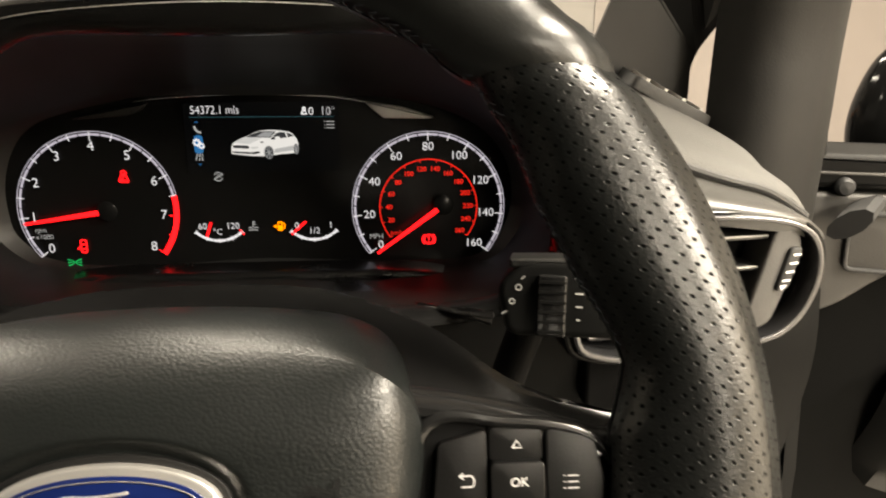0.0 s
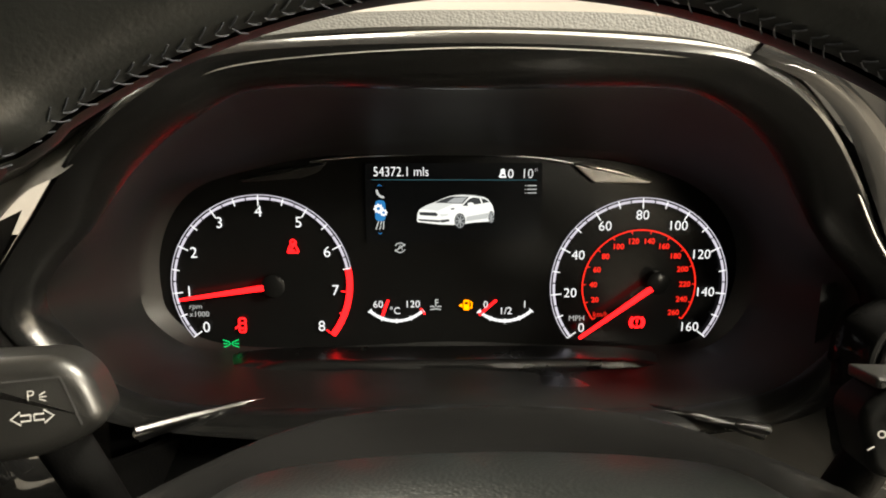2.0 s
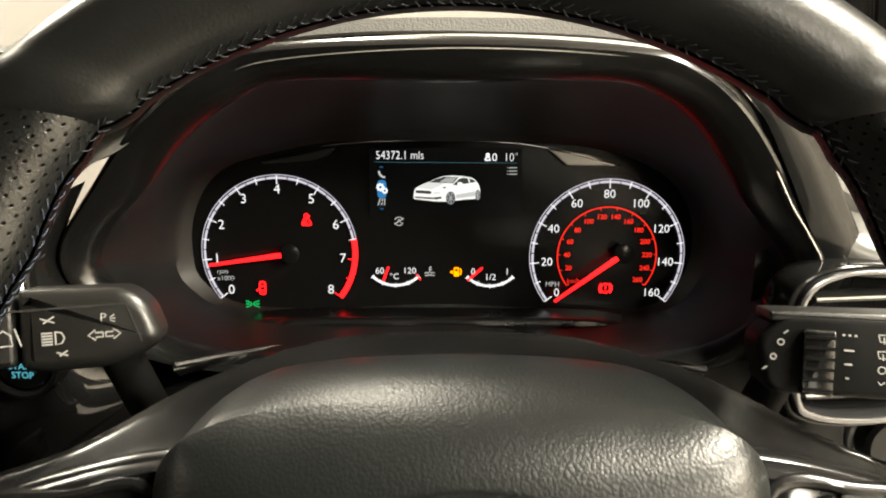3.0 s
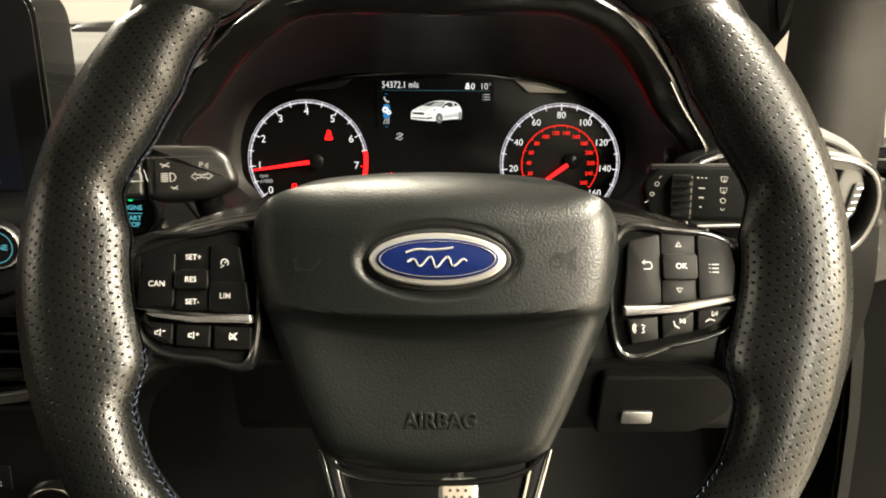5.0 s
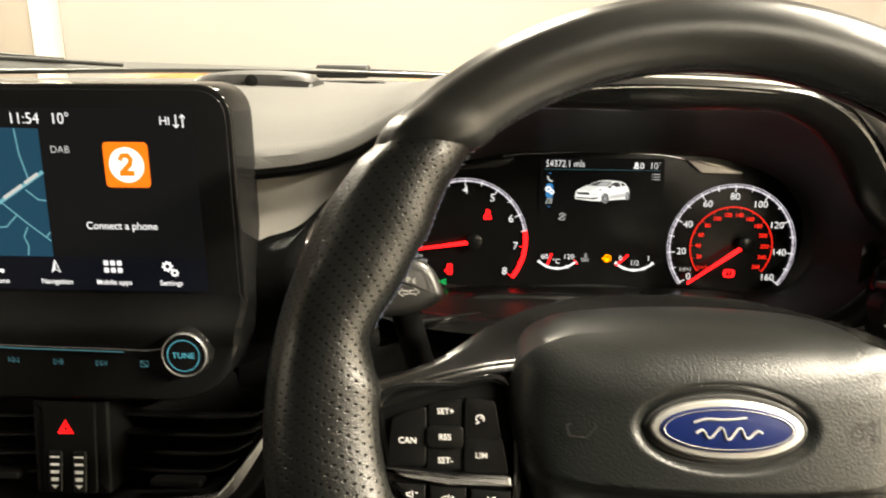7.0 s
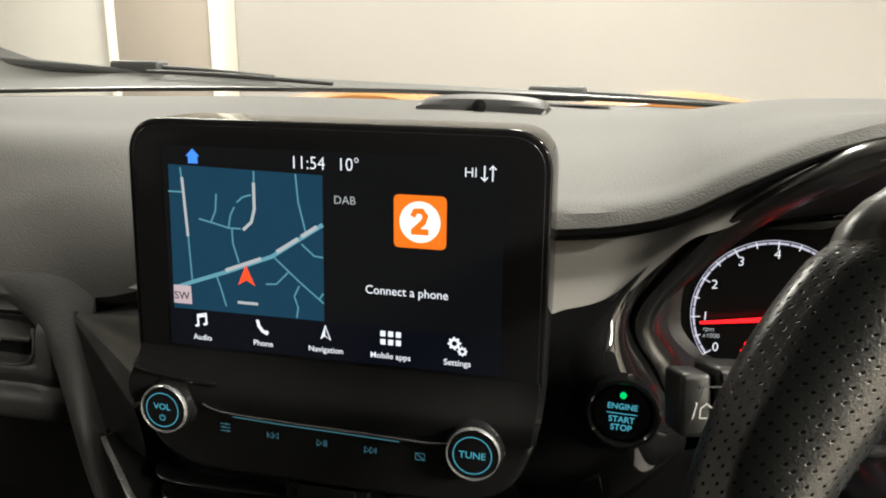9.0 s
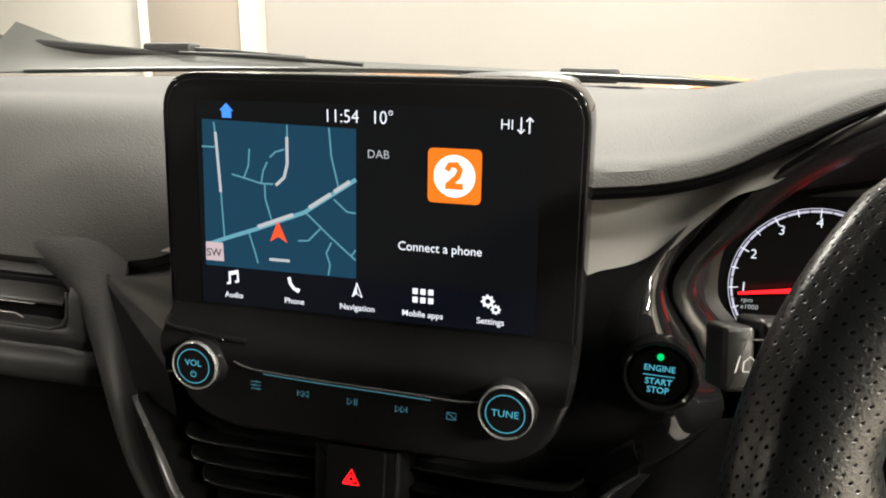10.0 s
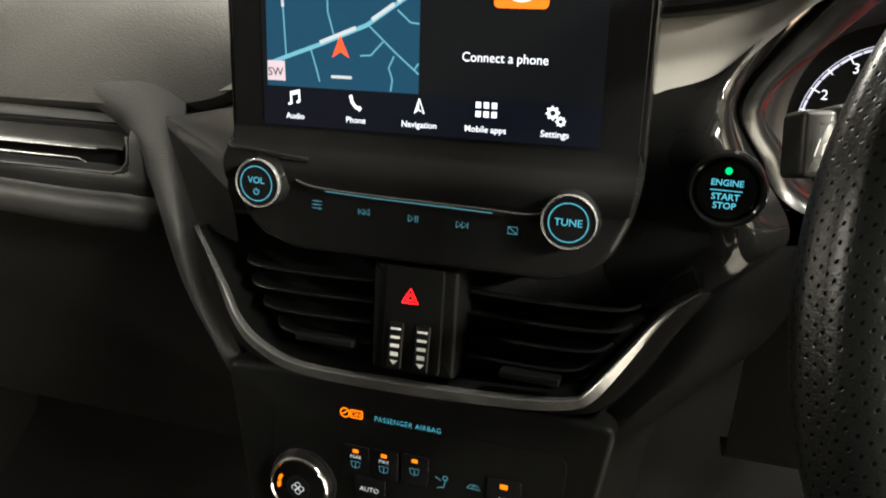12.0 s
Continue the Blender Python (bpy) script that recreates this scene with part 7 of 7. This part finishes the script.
text("SET-", 0.0035, -0.1130, -0.0168, -0.0018, PRINT, k, bold=0.00006)
k = key(spl, [(-104.5, -7.0), (-89.5, -7.0), (-92.5, 8.5), (-104.5, 9.8)])
icon("cruise_symbol", small([arc(-0.0982, 0.0012, 0.0024, -40, 220, 12), mm((-98.2, 1.2), (-96.6, 2.6)), mm((-100.8, -2.0), (-98.6, -0.4))]), 0.00042, PRINT, k, KZ)
k = key(spl, [(-104.5, -20.6), (-86.5, -21.5), (-89, -7.6), (-104.5, -7.6)])
text("LIM", 0.0035, -0.0975, -0.0142, KZ, GREYPRINT, k, bold=0.00006)
k = key(spl, [(-136.5, -25.5), (-121, -26.5), (-121, -37.0), (-129, -35.0)])
spk = lambda cx, cy: [mm((cx - 2.4, cy - 0.9), (cx - 2.4, cy + 0.9), (cx - 0.8, cy + 0.9), (cx + 1, cy + 2.2), (cx + 1, cy - 2.2), (cx - 0.8, cy - 0.9), (cx - 2.4, cy - 0.9))]
icon("quieter_symbol", small(spk(-127.5, -31) + [mm((-125, -30), (-123.2, -30))]), 0.00051, PRINT, k, KZ)
k = key(spl, [(-119.8, -26.6), (-103.5, -27.5), (-103.5, -38.6), (-119.8, -37.3)])
icon("louder_symbol", small(spk(-112.2, -32.3) + [mm((-109.8, -31.6), (-107.8, -31.6)), mm((-108.8, -30.6), (-108.8, -32.6))]), 0.00051, PRINT, k, KZ)
k = key(spl, [(-102.3, -27.6), (-84.5, -28.3), (-84.5, -39.6), (-102.3, -38.8)])
icon("mute_symbol", small(spk(-93.0, -32.8) + [mm((-95.4, -30.4), (-90.4, -35.2)), mm((-95.4, -35.2), (-90.4, -30.4))]), 0.00051, PRINT, k, KZ)
part("silver_bar", slab(rounded(mm((-139, -20.6), (-112, -22.8), (-85, -22.6), (-84.5, -26.6), (-112, -26.4), (-130, -23.8))[::-1], 0.0007, 3), -0.006, 0.0008, 0.0010), SATIN, spl, "satin silver bar between the buttons")

k = key(spr, [(88, -19.0), (104.5, -17.0), (104.5, 14.5), (91, 11.0)])
icon("back_symbol", small([mm((97.5, 0.8), (95.6, 2.2), (97.5, 3.4)), mm((95.6, 2.2), (101, 2.2), (102, 0.6), (102, -1.2), (101, -2.4), (96.5, -2.4))]), 0.00042, GREYPRINT, k, KZ)
k = key(spr, [(106.3, 5.6), (121.5, 5.6), (121.5, 14.2), (106.3, 15.0)], z=-0.0022)
icon("up_symbol", small([mm((112.4, 9.0), (116.4, 9.0), (114.4, 12.0), (112.4, 9.0), (113.4, 9.0))]), 0.00042, GREYPRINT, k, -0.0018)
k = key(spr, [(106.3, -6.0), (121.5, -6.0), (121.5, 5.0), (106.3, 5.0)], z=0.0008)
text("OK", 0.0037, 0.1143, -0.0004, 0.0012, GREYPRINT, k, bold=0.00006)
k = key(spr, [(106.3, -16.8), (121.5, -15.6), (121.5, -6.6), (106.3, -6.6)], z=-0.0022)
icon("down_symbol", small([mm((112.2, -10.2), (116.2, -10.2), (114.2, -13.2), (112.2, -10.2), (113.2, -10.2))]), 0.00042, GREYPRINT, k, -0.0018)
k = key(spr, [(123.3, -15.4), (140.0, -12.8), (140.5, -3), (137.0, 11.6), (123.3, 14.0)])
icon("list_symbol", small([mm((129, y), (133.6, y)) for y in (1.4, -1.2, -3.8)] + [mm((127.2, y), (127.9, y)) for y in (1.4, -1.2, -3.8)]), 0.00042, GREYPRINT, k, KZ)
k = key(spr, [(88.5, -24.5), (103.5, -23.0), (103.5, -34.5), (90.5, -37.0)])
icon("voice_symbol", small([arc(0.0940, -0.0290, 0.0022, 120, 240, 6), arc(0.0940, -0.0290, 0.0036, 120, 240, 6), mm((96, -26.5), (98.6, -27.5), (97, -29.2), (98.2, -31.6), (96, -32))]), 0.00042, GREYPRINT, k, KZ)
k = key(spr, [(104.7, -22.6), (120.3, -20.6), (119.6, -31.0), (104.7, -34.2)])
icon("call_symbol", small([mm((109.0, -25.4), (109.6, -28.4), (112.6, -30.2)), mm((113.4, -26.8), (113.4, -23.8)), mm((116.4, -26.8), (116.4, -23.8), (113.8, -25.3), (116.4, -26.8))]), 0.00051, GREYPRINT, k, KZ)
k = key(spr, [(121.6, -20.4), (139.5, -17.6), (132.0, -27.0), (121.2, -30.6)])
icon("hang_up_symbol", small([mm((123.6, -27.2), (126.4, -25.2), (129.6, -26.4)), mm((128.2, -23.4), (128.2, -20.4), (130.6, -21.9), (128.2, -23.4)), mm((131.4, -23.2), (131.4, -20.2))]), 0.00051, GREYPRINT, k, KZ)
part("silver_bar", slab(rounded(mm((87, -18.6), (110, -18.4), (140.5, -13.4), (140.0, -16.6), (112, -22.0), (87.5, -23.4))[::-1], 0.0007, 3), -0.006, 0.0008, 0.0010), SATIN, spr, "satin silver bar between the buttons")

# airbag cover: pebbled, domed, with a ledge across
COVER = [(0, .0415), (.042, .0400), (.067, .0360), (.0825, .0255), (.0862, .009), (.0815, -.017), (.072, -.041), (.0575, -.073), (.044, -.0885), (.0, -.0945), (-.044, -.0885), (-.0575, -.073), (-.0725, -.037), (-.0820, -.012), (-.0862, .009), (-.0825, .0255), (-.067, .0360), (-.042, .0400)]
oc = spline([(a, b, 0) for a, b in COVER], 220, True)
cc = Vector((0, -0.0300, 0))


def cover_height(x, y, s):
    """Height of the cover's face: a flat upper shield over a tucked ledge and a flatter lower field."""
    reach = math.hypot(x, y + 0.030) or 1.0
    top = min(1.0, max(0.0, ((y + 0.030) / reach - 0.42) / 0.40))
    top = top * top * (3 - 2 * top)
    edge_z = 0.0120 * (1 - s ** 14 * (1 - top))
    ledge = -0.024 - 0.012 * max(0.0, 1 - (x / 0.074) ** 2)
    top_of = -0.0235 + 0.004 * (abs(x) / 0.08) ** 2
    f = min(1.0, max(0.0, (top_of - y) / max(0.0065, top_of - ledge)))
    f = f * (2 - f) * min(1.0, 0.35 + 2.2 * f)
    bulge = 0.0065 * (1 - (x / 0.085) ** 2)
    lower = -0.0075 + 0.10 * max(0.0, ledge - y)
    e = math.hypot((x - 0.001) / 0.0390, (y - 0.0012) / 0.0190)
    d = min(1.0, max(0.0, (1.0 - e) / 0.22))
    dish = -0.0034 * d * d * (3 - 2 * d)
    flat = edge_z + bulge * (1 - f) + min(0.0, lower) * f * (1 - 0.6 * (abs(x) / 0.08) ** 2) * (1 - s ** 5)
    u = min(0.99, max(0.0, (y - 0.012) / 0.041))
    dome = -0.048 + 0.0665 * math.sqrt(1 - u * u) - 0.0065 * (x / 0.085) ** 2
    return dish + flat + (min(flat, dome) - flat) * top


bm = bmesh.new()


def swept(p, d):
    """The cover's upper edge rises as it runs back from the face."""
    up = max(0.0, (p.y + 0.005) / 0.0465)
    return (p.x * (1 + 0.02 * d), p.y + up * d, 0)


first = prev = ring_verts(bm, [(*swept(p, 0.0116)[:2], -0.050) for p in oc])
for d, z in ((0.0112, -0.041), (0.0100, -0.032), (0.0082, -0.024), (0.0060, -0.0165), (0.0030, -0.0088)):
    cur = ring_verts(bm, [(*swept(p, d)[:2], z) for p in oc])
    bridge(bm, prev, cur)
    prev = cur
for s in [1.0, 0.995, 0.988, 0.978, 0.965, 0.95, 0.93, 0.91] + [0.885 - 0.0110 * i for i in range(80)]:
    if s < 0.01:
        break
    cur = ring_verts(bm, [(cc.x + (p.x - cc.x) * s, cc.y + (p.y - cc.y) * s, cover_height(cc.x + (p.x - cc.x) * s, cc.y + (p.y - cc.y) * s, s) - 0.002) for p in oc])
    bridge(bm, prev, cur)
    prev = cur
bm.faces.new(prev)
bm.faces.new(first[::-1])
cover = part("airbag_cover", bm, AIRBAG, wheel, "pebbled black airbag cover")


def ellipse(a, b, cx=0.001, cy=0.0012, n=64):
    return [Vector((cx + a * math.cos(2 * math.pi * i / n), cy + b * math.sin(2 * math.pi * i / n))) for i in range(n)]


BZ = 0.0165
# near-black ring painted in for the shadow round the badge
part("badge_shade_ring", hollow(ellipse(0.0329, 0.0140), ellipse(0.0303, 0.0116), 0.008, BZ - 0.0022, 0.0004), NEAR_BLACK, cover, "dark ring for the shadow in the badge's recess")
bd = part("badge", slab(ellipse(0.0305, 0.0119), 0.008, BZ + 0.0008, 0.0012), BADGE_RIM, wheel, "oval badge with a bright rim")
part("enamel", slab(ellipse(0.0271, 0.0091), 0.010, BZ + 0.0014, 0.0003, crown=0.0012), BADGE_BLUE, bd, "deep blue enamel field")
part("inner_line", hollow(ellipse(0.0258, 0.0081), ellipse(0.0253, 0.0077), BZ + 0.001, BZ + 0.0020, 0.0002), SATIN, bd)
# plain wavy strokes stand in for the maker's script
wave = [((-13 + 26 * i / 60) / 1000, (-0.8 + 2.4 * math.sin(i * 0.36) * math.sin(math.pi * (0.12 + 0.76 * i / 60))) / 1000) for i in range(61)]
scr_lines = [spline([(x / 1000, y / 1000, 0) for x, y in q], 22) for q in (((-14, 3.4), (-9, 4.8), (-3, 4.6), (3, 5.0), (7, 5.6)),)] + [[Vector((x + 0.25 * y, y, 0)) for x, y in wave]]
for ln in scr_lines:
    part("flourish", tube([(p.x + 0.001, p.y + 0.0006, BZ + 0.0026) for p in ln], 0.00060, 6, squash=0.7), SCRIPT, bd, "bright wavy stroke")

hz_ = cover_height(0.058, 0.002, 0.66) - 0.0014
# raised symbols as flat dark strokes, in place of their relief shading
icon("horn_symbol", [mm((53, 4.6), (58, 3.6), (60.5, 2.6), (62.5, 6.4)), mm((53.6, 2.6), (58, 2.0), (60.5, 1.0), (62.5, -3.6)), [(0.0545 + 0.0022 * math.cos(a / 10 * 2 * math.pi) * 1.3, 0.0004 + 0.0026 * math.sin(a / 10 * 2 * math.pi)) for a in range(11)], mm((62.5, 6.4), (62.5, -3.6))], 0.0007, NEAR_BLACK, cover, hz_ + 0.0004)
icon("bag_symbol", [mm((-63, 1.5), (-62, -3), (-55, -3.5), (-51, 1.0), (-52, 2.5)), mm((-63, 1.5), (-61, 1.8))], 0.0007, NEAR_BLACK, cover, hz_ + 0.0004)
text("AIRBAG", 0.0098, 0.0025, -0.0705, 0.0066, AIRBAG, cover, bold=0.0001, wide=0.95, deep=0.0004)

# lower spokes: two dark metal blades with bright edges, open between them
for s in (-1, 1):
    bl = part("lower_blade", slab(rounded(mm((s * 46, -82), (s * 53.5, -81), (s * 45.5, -111), (s * 35, -150), (s * 29, -150), (s * 38.5, -111)), 0.002, 4), -0.02, -0.003, 0.002), GUNMETAL, wheel, "dark satin metal lower spoke blade")
    for q in (((s * 53.0, -84), (s * 45.2, -111), (s * 34.8, -150)), ((s * 43.5, -92), (s * 39.0, -111), (s * 29.5, -150))):
        part("bright_edge", tube(spline([(x / 1000, y / 1000, -0.0035) for x, y in q], 12), 0.0006, 6), CHROME, bl)
part("cover_lip", tube(spline([(-0.050, -0.085, -0.004), (-0.042, -0.0935, -0.004), (-0.02, -0.0985, -0.004), (0.02, -0.0985, -0.004), (0.042, -0.0935, -0.004), (0.050, -0.085, -0.004)], 30), 0.0014, 6), COLLAR, wheel)
